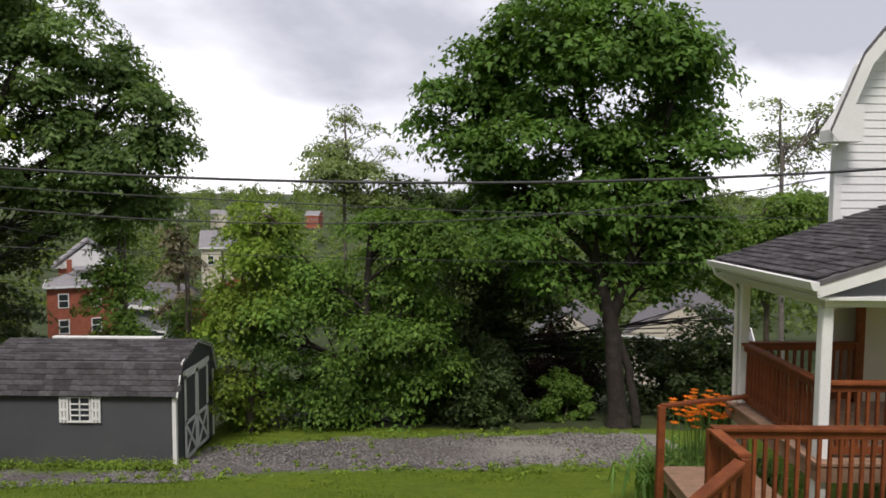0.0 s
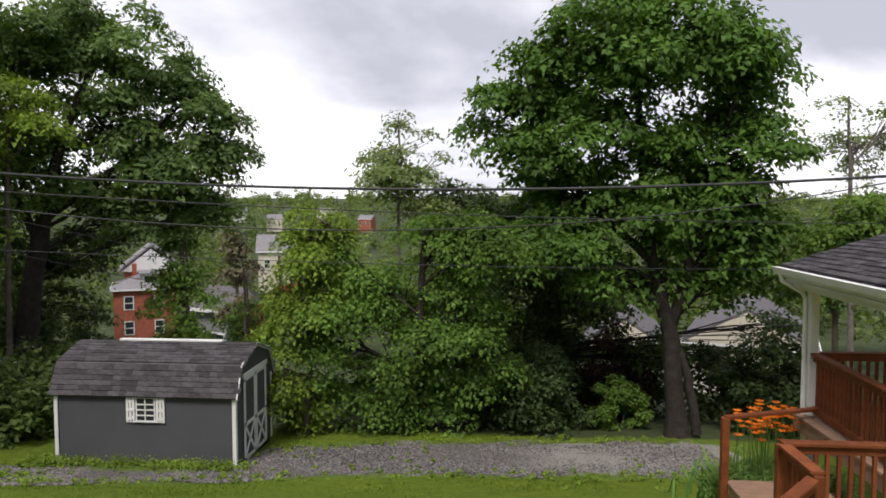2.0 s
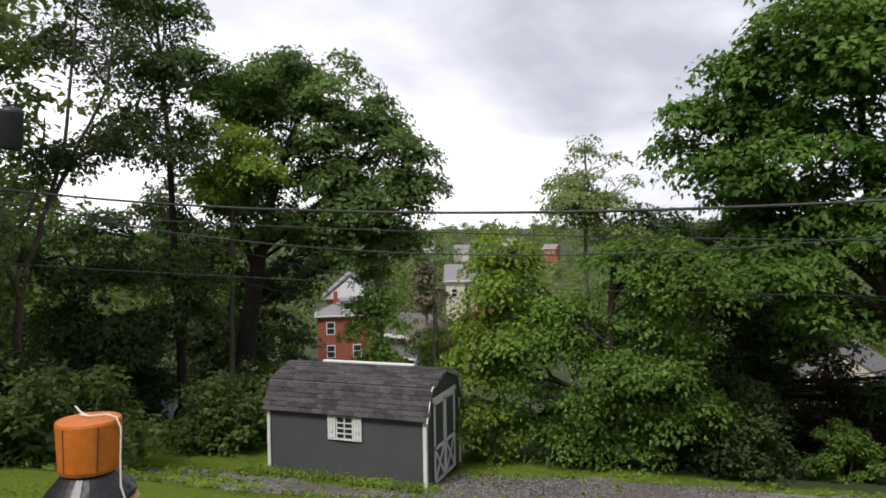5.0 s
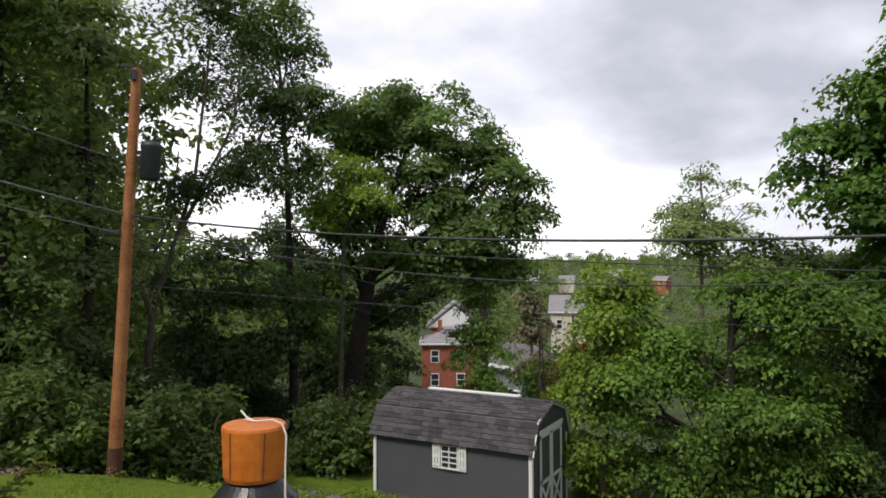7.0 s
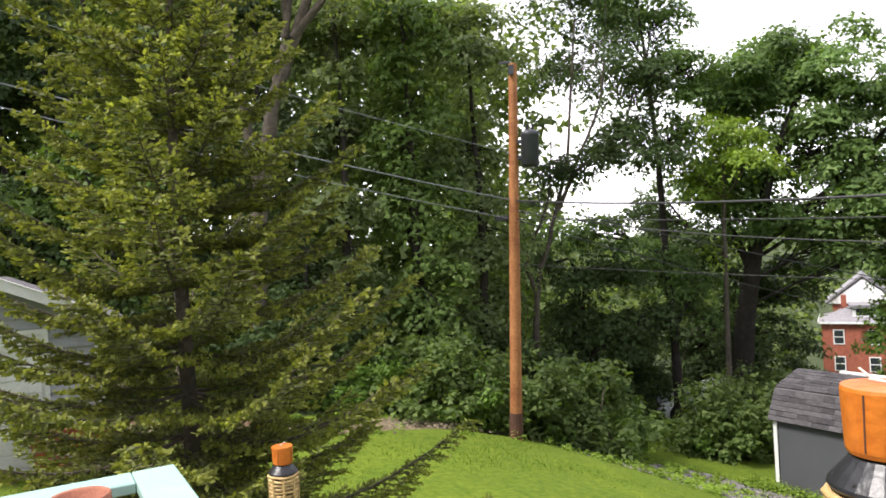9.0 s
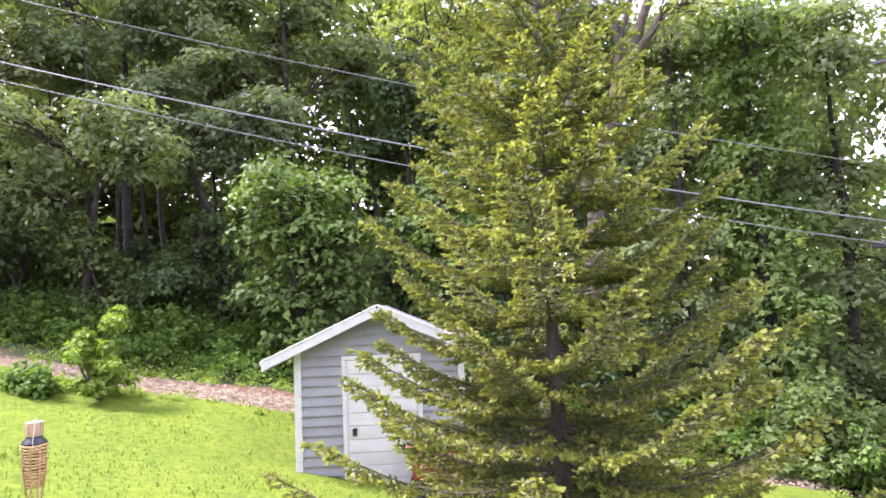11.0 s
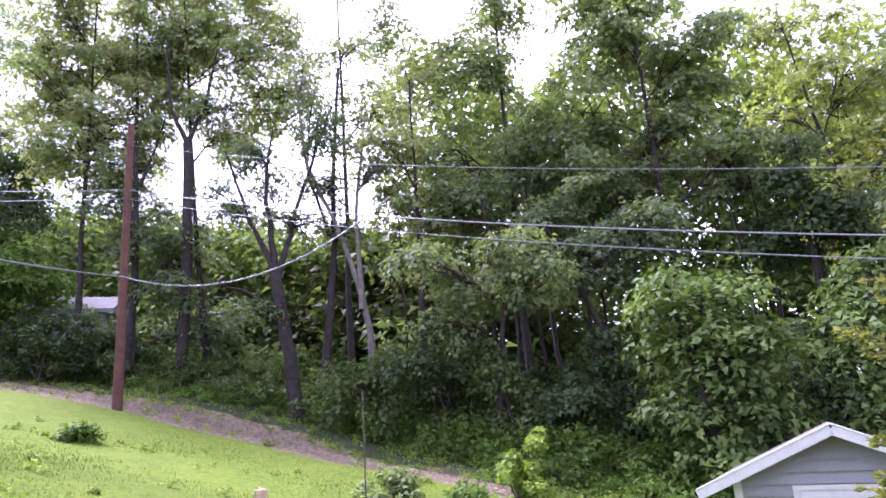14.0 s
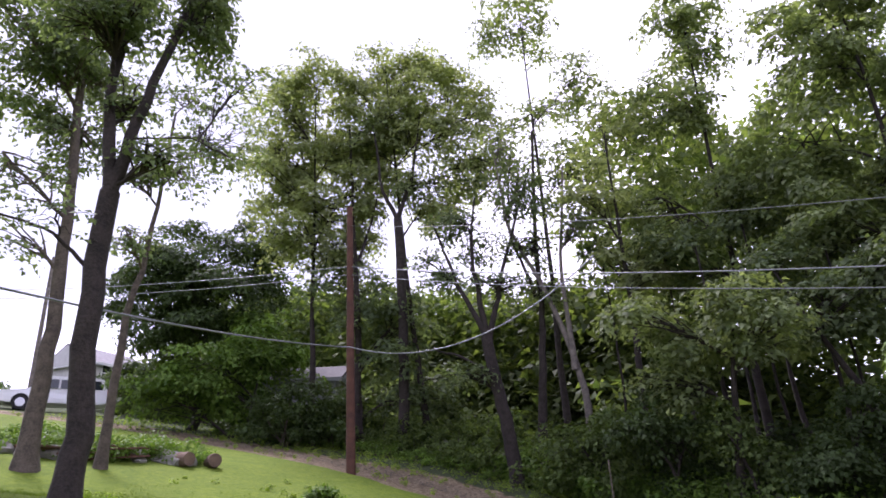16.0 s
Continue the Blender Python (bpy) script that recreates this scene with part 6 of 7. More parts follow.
railing("stair_railing", (2.93, 7.42, -3.25), (6.4, 7.42, -3.25), "red-brown stained railing of the lower landing", h=0.95)
railing("stair_railing", (2.93, 6.62, -3.25), (2.93, 7.34, -3.25), "red-brown stained railing of the lower landing", h=0.95, post_b=False)
railing("stair_railing", (1.55, 6.0, -4.05), (2.86, 6.55, -3.28), "sloping red-brown stained stair railing", h=0.95, post_b=False)


def landing(name, x0, x1, y0, y1, z, label):
    s = thing(name, pose(0, 0, 0), label, "landing")
    y = y0
    while y < y1 - 0.05:
        part("board", boxed(x0, x1, y, y + 0.135, z - 0.035, z, 0.004), DECK_BOARD, s)
        y += 0.142
    part("frame", boxed(x0 + 0.02, x1 - 0.02, y0 + 0.02, y1 - 0.02, z - 0.2, z - 0.037), DECK_BOARD, s)
    for x in (x0 + 0.1, x1 - 0.1):
        for yy in (y0 + 0.1, y1 - 0.1):
            part("leg", boxed(x - 0.05, x + 0.05, yy - 0.05, yy + 0.05, H(x, yy) - 0.1, z - 0.2), DECK_BOARD, s)


landing("landing", 2.85, 6.4, 6.55, 7.5, -3.27, "brown wooden landing below the porch")
landing("landing", 3.25, 4.5, 8.7, 9.9, -3.72, "weathered brown wooden landing beside the porch")
landing("step", 2.75, 3.9, 8.1, 8.62, -4.0, "weathered brown wooden garden step")
landing("step", 2.15, 2.8, 8.3, 8.75, -4.2, "weathered brown wooden garden step")
s_ = thing("hand_rail", pose(3.22, 9.95, -3.72), "plain brown wooden handrail beside the lilies", "railing")
part("post", boxed(-0.05, 0.05, -0.05, 0.05, -0.5, 0.9, 0.005), RED_STAIN, s_)
part("rail", beam(bmesh.new(), (0, 0, 0.9), (1.45, 0.45, 0.92), 0.10, 0.045), RED_STAIN, s_)


def lily_clump():
    rng = np.random.default_rng(33)
    c = thing("daylily_clump", pose(4.2, 10.85, H(4.2, 10.85) + 0.15), "clump of daylilies with orange flowers beside the porch", "plant")
    n = 2000
    base = rng.normal(size=(n, 2)) * np.array([0.42, 0.35])
    a = rng.uniform(0, 6.28, n)
    L = rng.uniform(0.6, 1.1, n)
    v, f = [], []
    for i in range(n):
        o, d = np.array([*base[i], -0.05]), np.array([math.cos(a[i]), math.sin(a[i]), 0])
        s = np.array([-d[1], d[0], 0]) * 0.020
        pts = [o + d * L[i] * 0.45 * t ** 1.5 + np.array([0, 0, L[i] * (0.95 * t - 0.45 * t ** 3)]) for t in (0, 0.35, 0.7, 1.0)]
        k = len(v)
        for t, p in zip((1, 1, 0.8, 0.1), pts):
            v += [p - s * t, p + s * t]
        f += [(k, k + 1, k + 3, k + 2), (k + 2, k + 3, k + 5, k + 4), (k + 4, k + 5, k + 7, k + 6)]
    mesh_part("foliage", fast_mesh("foliage", np.array(v), np.array(f)), LILY_LEAF, c)
    t = Tubes(4)
    for i in range(64):
        o = np.array([*(rng.normal(size=2) * np.array([0.36, 0.30]) + np.array([0.12, 0.1])), 0.0])
        top = o + np.array([rng.normal() * 0.1, rng.normal() * 0.1, rng.uniform(1.05, 1.5)])
        t.add(np.array([o, (o + top) / 2 + 0.02, top]), np.array([0.006, 0.005, 0.004]))
        pv, pf = [], []
        for q in range(6):
            b = q * math.pi / 3 + i
            d = np.array([math.cos(b), math.sin(b), 0.55])
            s = np.array([-math.sin(b), math.cos(b), 0]) * 0.015
            k = len(pv)
            pv += [top, top + d * 0.042 - s * 1.5, top + d * 0.085 - np.array([0, 0, 0.02]), top + d * 0.042 + s * 1.5]
            pf.append((k, k + 1, k + 2, k + 3))
        mesh_part("flower", fast_mesh("flower", np.array(pv), np.array(pf)), LILY, c, "orange lily flower" if i == 0 else "")
    mesh_part("flower_stalk", t.mesh("flower_stalk"), LILY_LEAF, c)


lily_clump()


# ---- bamboo torches ----
def torch(x, y, top, ground, label, turn=0, cap_mat=None, tone="orange varnished"):
    cap_mat, top = cap_mat or CAP_WOOD, top + 0.008
    t = thing("bamboo_torch", pose(x, y, top, 0, 0, turn) @ Matrix.Scale(0.95, 4), label, "torch", "bamboo torches")
    cap = part("cap", lathe(bmesh.new(), [(0.031, -0.066), (0.0325, -0.062), (0.0345, -0.012), (0.0335, -0.009), (0.004, -0.0085)], 32), cap_mat, t, tone + " wooden snuffer cap")
    for a in (0.4, 1.5, 2.9, 4.3, 5.4):
        g = Tubes(4)
        g.add([(math.cos(a) * 0.0326, math.sin(a) * 0.0326, -0.061), (math.cos(a + 0.05) * 0.0345, math.sin(a + 0.05) * 0.0345, -0.0125)], [0.0009, 0.0009])
        mesh_part("groove", g.mesh("groove"), POLE_BROWN, cap)
    # vent holes as flat discs, their inner shade given by the dark colour
    for k in range(9):
        a = k * 0.7
        part("vent", lathe(bmesh.new(), [(0.0018, 0.0), (0.001, 0.0006)], 8, pose(math.cos(a) * 0.0440, math.sin(a) * 0.0440, -0.0862, 0, 0, math.degrees(a)) @ pose(0, 0, 0, 0, 52, 0)), DARK, t)
    part("canister", lathe(bmesh.new(), [(0.026, -0.066), (0.029, -0.069), (0.041, -0.083), (0.0475, -0.091), (0.0485, -0.094), (0.046, -0.097), (0.040, -0.100), (0.040, -0.20)][::-1], 28), BLACK, t, "black enamelled oil canister")
    c = Tubes(6)
    c.add([(-0.012, 0.004, -0.005), (0.0, 0.0, -0.006), (0.022, -0.004, -0.003), (0.034, -0.006, -0.006), (0.040, -0.008, -0.018), (0.0405, -0.012, -0.05), (0.042, -0.016, -0.08), (0.052, -0.018, -0.11)], [0.0011] * 8)
    c.add([(0.0, 0.0, -0.006), (-0.012, 0.006, -0.003), (-0.02, 0.01, 0.003)], [0.0011] * 3)
    mesh_part("cord", c.mesh("cord"), CORD, t)
    w = Tubes(6)
    for k in range(14):
        z = -0.103 - k * 0.0125
        r = 0.046 - 0.0012 * k
        a = np.linspace(0, 2 * np.pi, 33)
        wave = r + 0.0022 * np.sin(a * 8 + (k % 2) * np.pi)
        w.add(np.stack([np.cos(a) * wave, np.sin(a) * wave, z + 0.0015 * np.sin(a * 3 + k)], -1), np.full(33, 0.0050))
    mesh_part("weave", w.mesh("weave"), BAMBOO, t, "woven split-bamboo basket")
    sl = Tubes(5)
    for k in range(8):
        a = k * math.pi / 4 + 0.2
        sl.add([(math.cos(a) * 0.047, math.sin(a) * 0.047, -0.107), (math.cos(a) * 0.045, math.sin(a) * 0.045, -0.2), (math.cos(a) * 0.016, math.sin(a) * 0.016, -0.40)], [0.004, 0.004, 0.003])
    mesh_part("basket_frame", sl.mesh("basket_frame"), BAMBOO, t)
    po = Tubes(10)
    z = np.linspace(-0.36, (ground - top - 0.1) / 0.95, 9)
    po.add(np.stack([0 * z, 0 * z, z], -1), np.full(9, 0.0135))
    mesh_part("pole", po.mesh("pole"), BAMBOO, t, smooth=True)
    return t


torch(-0.712, 1.045, -0.155, -1.9, "bamboo torch with orange wooden cap tied to the deck rail", 20)
torch(-2.53, 1.11, -0.60, -2.0, "bamboo torch with orange wooden cap beyond the deck rail", 150)
torch(-3.46, -1.20, -0.38, H(-3.46, -1.2), "bamboo torch with faded cap staked in the lawn", 40, TAN_WOOD, "faded tan")
torch(-3.50, -2.72, -0.09, H(-3.5, -2.72), "tall bamboo torch with faded cap staked in the lawn", 100, TAN_WOOD, "faded tan")


# ---- deck rail with mint cap ----
def deck_rail():
    r = thing("deck_rail", pose(-2.84, 0.84, -0.675), "deck railing with a mint-painted flat cap and tan boards", "railing")
    part("cap_board", boxed(0.0, 3.3, -0.13, 0.0, -0.035, 0.0, 0.004), MINT, r)
    part("cap_board", boxed(0.0, 0.13, -2.2, -0.132, -0.035, 0.0, 0.004), MINT, r)
    for x, y in ((0.065, -0.065), (1.65, -0.065), (3.2, -0.065), (0.065, -1.1), (0.065, -2.1)):
        part("post", boxed(x - 0.045, x + 0.045, y - 0.045, y + 0.045, -1.35, -0.037), TAN_WOOD, r)
    x = 0.18
    while x < 3.2:
        part("board", boxed(x, x + 0.09, -0.085, -0.06, -0.95, -0.04), TAN_WOOD, r)
        x += 0.14
    y = -0.30
    while y > -2.1:
        part("board", boxed(0.055, 0.08, y, y + 0.09, -0.95, -0.04), TAN_WOOD, r)
        y -= 0.14
    sh = thing("rail_shelf", pose(-2.69, 0.25, -0.834), "tan wooden shelf fixed inside the deck rail", "shelf")
    part("plank", boxed(0.0, 0.30, -0.35, 0.45, -0.03, 0.0, 0.004), TAN_WOOD, sh)
    part("bracket", boxed(0.02, 0.06, -0.3, -0.26, -0.25, -0.03), TAN_WOOD, sh)
    part("bracket", boxed(0.02, 0.06, 0.36, 0.40, -0.25, -0.03), TAN_WOOD, sh)
    p = thing("plant_pot", pose(-2.59, 0.55, -0.834) @ Matrix.Scale(0.8, 4), "empty terracotta pot with a thick rim on the deck rail shelf", "pot")
    part("pot", lathe(bmesh.new(), [(0.065, 0.0), (0.086, 0.18), (0.099, 0.182), (0.102, 0.20), (0.100, 0.232), (0.094, 0.236), (0.083, 0.230), (0.078, 0.16), (0.01, 0.155)], 30), TERRACOTTA, p, "", True)
    part("soil", lathe(bmesh.new(), [(0.07, 0.158), (0.075, 0.165), (0.01, 0.168)], 20), SOIL, p)


deck_rail()


def raised_bed():
    r = thing("raised_bed", pose(-4.72, -2.12, -1.62, 0, 0, 10), "raised garden bed with pale mint rim and leafy plants", "planter")
    for q in ((0, 0.85, -0.10, 0.0), (0, 0.85, -1.3, -1.2), (0, 0.10, -1.198, -0.102), (0.75, 0.85, -1.198, -0.102)):
        part("rim", boxed(q[0], q[1], q[2], q[3], 0.86, 0.895, 0.004), MINT, r)
    for q in ((0.02, 0.83, -0.08, -0.04), (0.02, 0.83, -1.28, -1.24), (0.02, 0.06, -1.238, -0.082), (0.79, 0.83, -1.238, -0.082)):
        part("side_board", boxed(*q, 0.45, 0.858), TAN_WOOD, r)
    for x in (0.05, 0.80):
        for y in (-0.06, -1.26):
            part("leg", boxed(x - 0.03, x + 0.03, y - 0.03, y + 0.03, -0.15, 0.45), TAN_WOOD, r)
    part("soil", boxed(0.065, 0.785, -1.235, -0.085, 0.46, 0.78), SOIL, r)
    b = bush(pose(-4.38, -2.50, -0.86), bush_meshes(91, 0.27, 0.52, 800, 0.085, 7, 26, 0.14), LEAF_PALE, "leafy tomato plant in the raised bed", name="tomato_plant")
    t = Tubes(5)
    t.add([(-4.38, -2.68, -0.9), (-4.385, -2.68, 0.1), (-4.39, -2.69, 0.42)], [0.006, 0.005, 0.004])
    tagged(mesh_part("plant_stake", t.mesh("plant_stake"), BARK), "thin dark plant stake among tomato leaves", "stake")


raised_bed()

# ---- shrubs on the lawn ----
for x, y, seed, r, h, n, label, leaf in ((-12.45, -4.6, 101, 0.66, 1.95, 2800, "upright yellow-green shrub on the lawn's edge", LEAF_LIGHT), (-12.1, -5.55, 102, 0.42, 0.60, 1300, "low rounded green shrub on the lawn", LEAF_BUSH),
                                         (-11.4, -6.7, 103, 0.60, 0.62, 1700, "low sprawling grey-green shrub on the lawn", LEAF_PALE), (-10.1, -13.2, 104, 0.42, 0.42, 900, "small tuft of weeds on the lawn", LEAF_BUSH)):
    bush(pose(x, y, H(x, y)), bush_meshes(seed, r, h, n, 0.10, 8, 26, 0.2), leaf, label, name="lawn_shrub")

# ---- three trees beside the parked car ----
grown(111, 160.7, 9.9, [(156.3, 36.5, 2.8, 4.0, 0.9), (162.5, 33.8, 3.0, 2.6, 0.8), (159.7, 28.4, 2.4, 2.0, 0.5), (154.9, 27.0, 3.4, 2.0, 0.32), (152.5, 31.5, 2.6, 2.2, 0.3), (158.4, 25.6, 1.8, 1.4, 0.6), (160.8, 38.5, 3.0, 3.0, 0.8), (166.6, 37, 4.0, 3.0, 0.8), (157.1, 43, 4.0, 3.0, 0.8), (163.1, 20.5, 3.0, 1.6, 0.12)], LEAF_WOOD_DARK, BARK_DARK,
      "dark-barked tree forking above the lawn", group="lawn trees", name="lawn_tree", size=0.078, spray=0.24, per=20, thick=2.9, twigs=1.0,
      stems=[([(160.7, None), (160.8, 10), (160.9, 23)], 0.175, 0.13), ([(160.9, 23), (161.9, 31), (161.3, 44)], 0.10, 0.04), ([(160.9, 23), (158.1, 32), (155.3, 42)], 0.10, 0.035), ([(160.9, 17), (164.1, 19.5), (169.1, 20.5)], 0.035, 0.012), ([(159.7, 27), (156.1, 27.8), (152.1, 26.5)], 0.018, 0.006)])
grown(112, 163.7, 17.0, [(167.5, 31.5, 3.8, 4.6), (163.7, 31.0, 2.6, 3.0, 0.8), (164.7, 26.8, 2.6, 2.4, 0.8), (168.7, 23.8, 3.0, 2.2, 0.3), (164.3, 36.5, 3.6, 3.4), (166.3, 19.6, 3.4, 1.8, 0.18)], LEAF_WOOD_DARK, BARK, "thick brown-barked tree on the lawn", group="lawn trees", name="lawn_tree", size=0.12, spray=0.4, thick=2.2, twigs=0.9,
      stems=[([(163.7, None), (163.5, 12), (163.7, 24), (165.1, 36)], 0.22, 0.07)])
grown(113, 159.2, 18.0, [(159.4, 20.2, 1.3, 1.2, 0.8), (156.2, 25.6, 3.4, 2.2, 0.3), (159.6, 24.4, 1.6, 1.6, 0.6), (152.8, 28.4, 3.0, 2.6, 0.25), (155.7, 31, 3.4, 2.4, 0.25)], LEAF_WOOD_DARK, BARK, "slim brown-barked tree on the lawn", group="lawn trees", name="lawn_tree", size=0.11, spray=0.36, per=16, thick=1.8, twigs=1.0,
      stems=[([(159.2, None), (159.0, 14), (158.4, 21), (157.2, 30)], 0.125, 0.03)])

# ---- rubble and logs ----
rr = random.Random(8)


def rock(x, y, s, name="rock", mat=None, label="grey field stone in the rubble heap"):
    bm = bmesh.new()
    bmesh.ops.create_icosphere(bm, subdivisions=2, radius=1.0)
    seed = rr.uniform(0, 90)
    for v in bm.verts:
        v.co *= 0.75 + 0.4 * noise.noise(v.co * 1.4 + Vector((seed, 0, 0)))
        v.co.z *= 0.6
    o = part(name, bm, mat or STONE)
    o.matrix_world = pose(x, y, H(x, y) + 0.12 * s, 0, 0, rr.uniform(0, 360)) @ Matrix.Scale(s, 4)
    return tagged(o, label, "rock", "rubble stones")


for i in range(44):
    rock(rr.uniform(-9.6, -2.6), -18.3 + rr.uniform(-0.9, 0.6), rr.choice((0.2, 0.26, 0.32, 0.42, 0.5)) * rr.uniform(0.8, 1.2))
for x, y, a, L in ((-9.0, -17.5, 100, 0.5), (-9.8, -17.5, 75, 0.55)):
    t = thing("log", pose(x, y, H(x, y) + 0.16, 0, 0, a), "short old brown log lying in the rubble", "log", "logs")
    part("trunk", lathe(bmesh.new(), [(0.02, -L / 2 - 0.004), (0.17, -L / 2), (0.19, -L / 4), (0.18, L / 4), (0.17, L / 2), (0.02, L / 2 + 0.004)], 14, pose(0, 0, 0, 0, 90)), LOG, t)
for i in range(11):
    x, y = rr.uniform(-8.6, -6.0), -17.8 + rr.uniform(-0.4, 0.4)
    o = part("plank", boxed(-0.75, 0.75, -0.09, 0.09, -0.02, 0.02, 0.004), OLD_PLANK)
    o.matrix_world = pose(x, y, H(x, y) + 0.10 + 0.05 * (i % 5), rr.uniform(-8, 8), rr.uniform(-7, 7), rr.uniform(-22, 22))
    tagged(o, "rotten brown plank lying in the rubble heap", "plank", "rubble planks")
for i in range(70):
    x, y = rr.uniform(-9.6, -1.5), -18.9 + rr.uniform(-1.6, 1.0)
    copy_thing(weed, pose(x, y, H(x, y) - 0.05, 0, 0, rr.uniform(0, 360)) @ Matrix.Scale(rr.uniform(0.4, 1.25), 4))


# ---- parked vehicles ----
def vehicle(m, label, length=4.8, high=1.78, name="suv", kind="suv"):
    c = thing(name, m, label, "car", "parked cars")
    L, W = length, 1.86
    if kind == "suv":
        side = [(0.02, 0.42), (0.0, 0.75), (0.10, 0.98), (0.75, 1.06), (1.20, 1.14), (1.75, high - 0.06), (2.1, high), (4.1, high), (4.5, high - 0.08), (4.70, 1.15), (4.78, 0.95), (4.78, 0.45), (4.5, 0.35), (0.3, 0.35)]
    else:
        side = [(0.02, 0.35), (0.0, 0.62), (0.12, 0.78), (1.15, 0.92), (1.75, high - 0.08), (2.2, high), (3.2, high), (3.95, 0.98), (4.55, 0.92), (4.68, 0.75), (4.66, 0.38), (4.4, 0.28), (0.3, 0.28)]
    k = L / 4.8
    side = [(x * k, z) for x, z in side]
    bm = bmesh.new()
    prism(bm, side, W, Matrix.Translation((0, -W / 2, 0)))
    for v in bm.verts:
        if v.co.z > 1.0 * high / 1.78:
            v.co.y *= 0.86
    bmesh.ops.bevel(bm, geom=bm.edges[:], offset=0.035, segments=2, affect="EDGES")
    part("body", bm, CAR_WHITE, c, "", False)
    t = high / 1.78
    for sd in (-1, 1):
        bm = bmesh.new()
        spans = ((1.45, 2.45), (2.55, 3.35), (3.45, 4.45)) if kind == "suv" else ((1.55, 2.5), (2.6, 3.5))
        for i, (a, b) in enumerate(spans):
            f = [(a * k + (0.28 if i == 0 else 0), 1.60 * t), (b * k - (0.12 if i == len(spans) - 1 else 0), 1.60 * t), (b * k, 1.12 * t), (a * k - (0.05 if i == 0 else 0), 1.12 * t)]
            bw = bmesh.new()
            prism(bw, f, 0.05, Matrix.Translation((0, sd * (W / 2 * 0.92) - 0.025, 0)))
            for v in bw.verts:
                v.co.y -= sd * (v.co.z / t - 1.12) * 0.13
            part("side_window", bw, GLASS, c, "dark tinted side window")
        bm.free()
        for x in (0.92, 3.82):
            wh = part("wheel", lathe(bmesh.new(), [(0.2, -0.11), (0.34, -0.11), (0.365, -0.07), (0.365, 0.07), (0.34, 0.11), (0.2, 0.11)], 24, pose(x * k, sd * (W / 2 - 0.10), 0.365, 90)), TYRE, c)
            part("rim", lathe(bmesh.new(), [(0.23, -0.118), (0.235, 0.118), (0.05, 0.122)], 18, pose(x * k, sd * (W / 2 - 0.10), 0.365, 90)), CHROME, wh)
        # dark discs on the solid body paint the shade of the wheel wells
        part("wheel_arch_shade", lathe(bmesh.new(), [(0.42, -0.02), (0.43, 0.02)], 20, pose(0.92 * k, sd * (W / 2 - 0.012), 0.40, 90)), DARK, c)
        part("wheel_arch_shade", lathe(bmesh.new(), [(0.42, -0.02), (0.43, 0.02)], 20, pose(3.82 * k, sd * (W / 2 - 0.012), 0.40, 90)), DARK, c)
        part("headlight", boxed(0.0, 0.14, sd * 0.62 - 0.18, sd * 0.62 + 0.18, 0.78, 0.94, 0.03), LAMP_CLEAR, c)
        part("tail_light", boxed(L - 0.12, L + 0.01, sd * 0.80 - 0.07, sd * 0.80 + 0.07, 0.85, 1.25, 0.02), LAMP_RED, c)
        part("door_mirror", boxed(1.45 * k, 1.62 * k, sd * 1.0 - 0.09, sd * 1.0 + 0.09, 1.12 * t, 1.28 * t, 0.03), BLACK, c)
    part("grille", boxed(-0.012, 0.05, -0.42, 0.42, 0.60, 0.92, 0.01), BLACK, c)
    part("bumper", boxed(-0.05, 0.12, -0.88, 0.88, 0.40, 0.56, 0.03), METAL_GREY, c)
    ws_ = bmesh.new()
    prism(ws_, [(1.22 * k, 1.16 * t), (1.70 * k, high - 0.10), (1.73 * k, high - 0.10), (1.26 * k, 1.16 * t)], 1.4, Matrix.Translation((-0.02, -0.7, 0.01)))
    part("windscreen", ws_, GLASS, c)
    return c


vehicle(pose(-10.9, -43.3, H(-13.4, -42.5) + 0.02, 0, 0, 163), "white four-door SUV parked at the top of the lawn", 5.3, 1.85)
vehicle(pose(-17.9, 19.9, H(-17.3, 20.3) - 0.05, 0, 0, 40), "white saloon car parked beyond the trees", 4.4, 1.42, "car", "saloon")


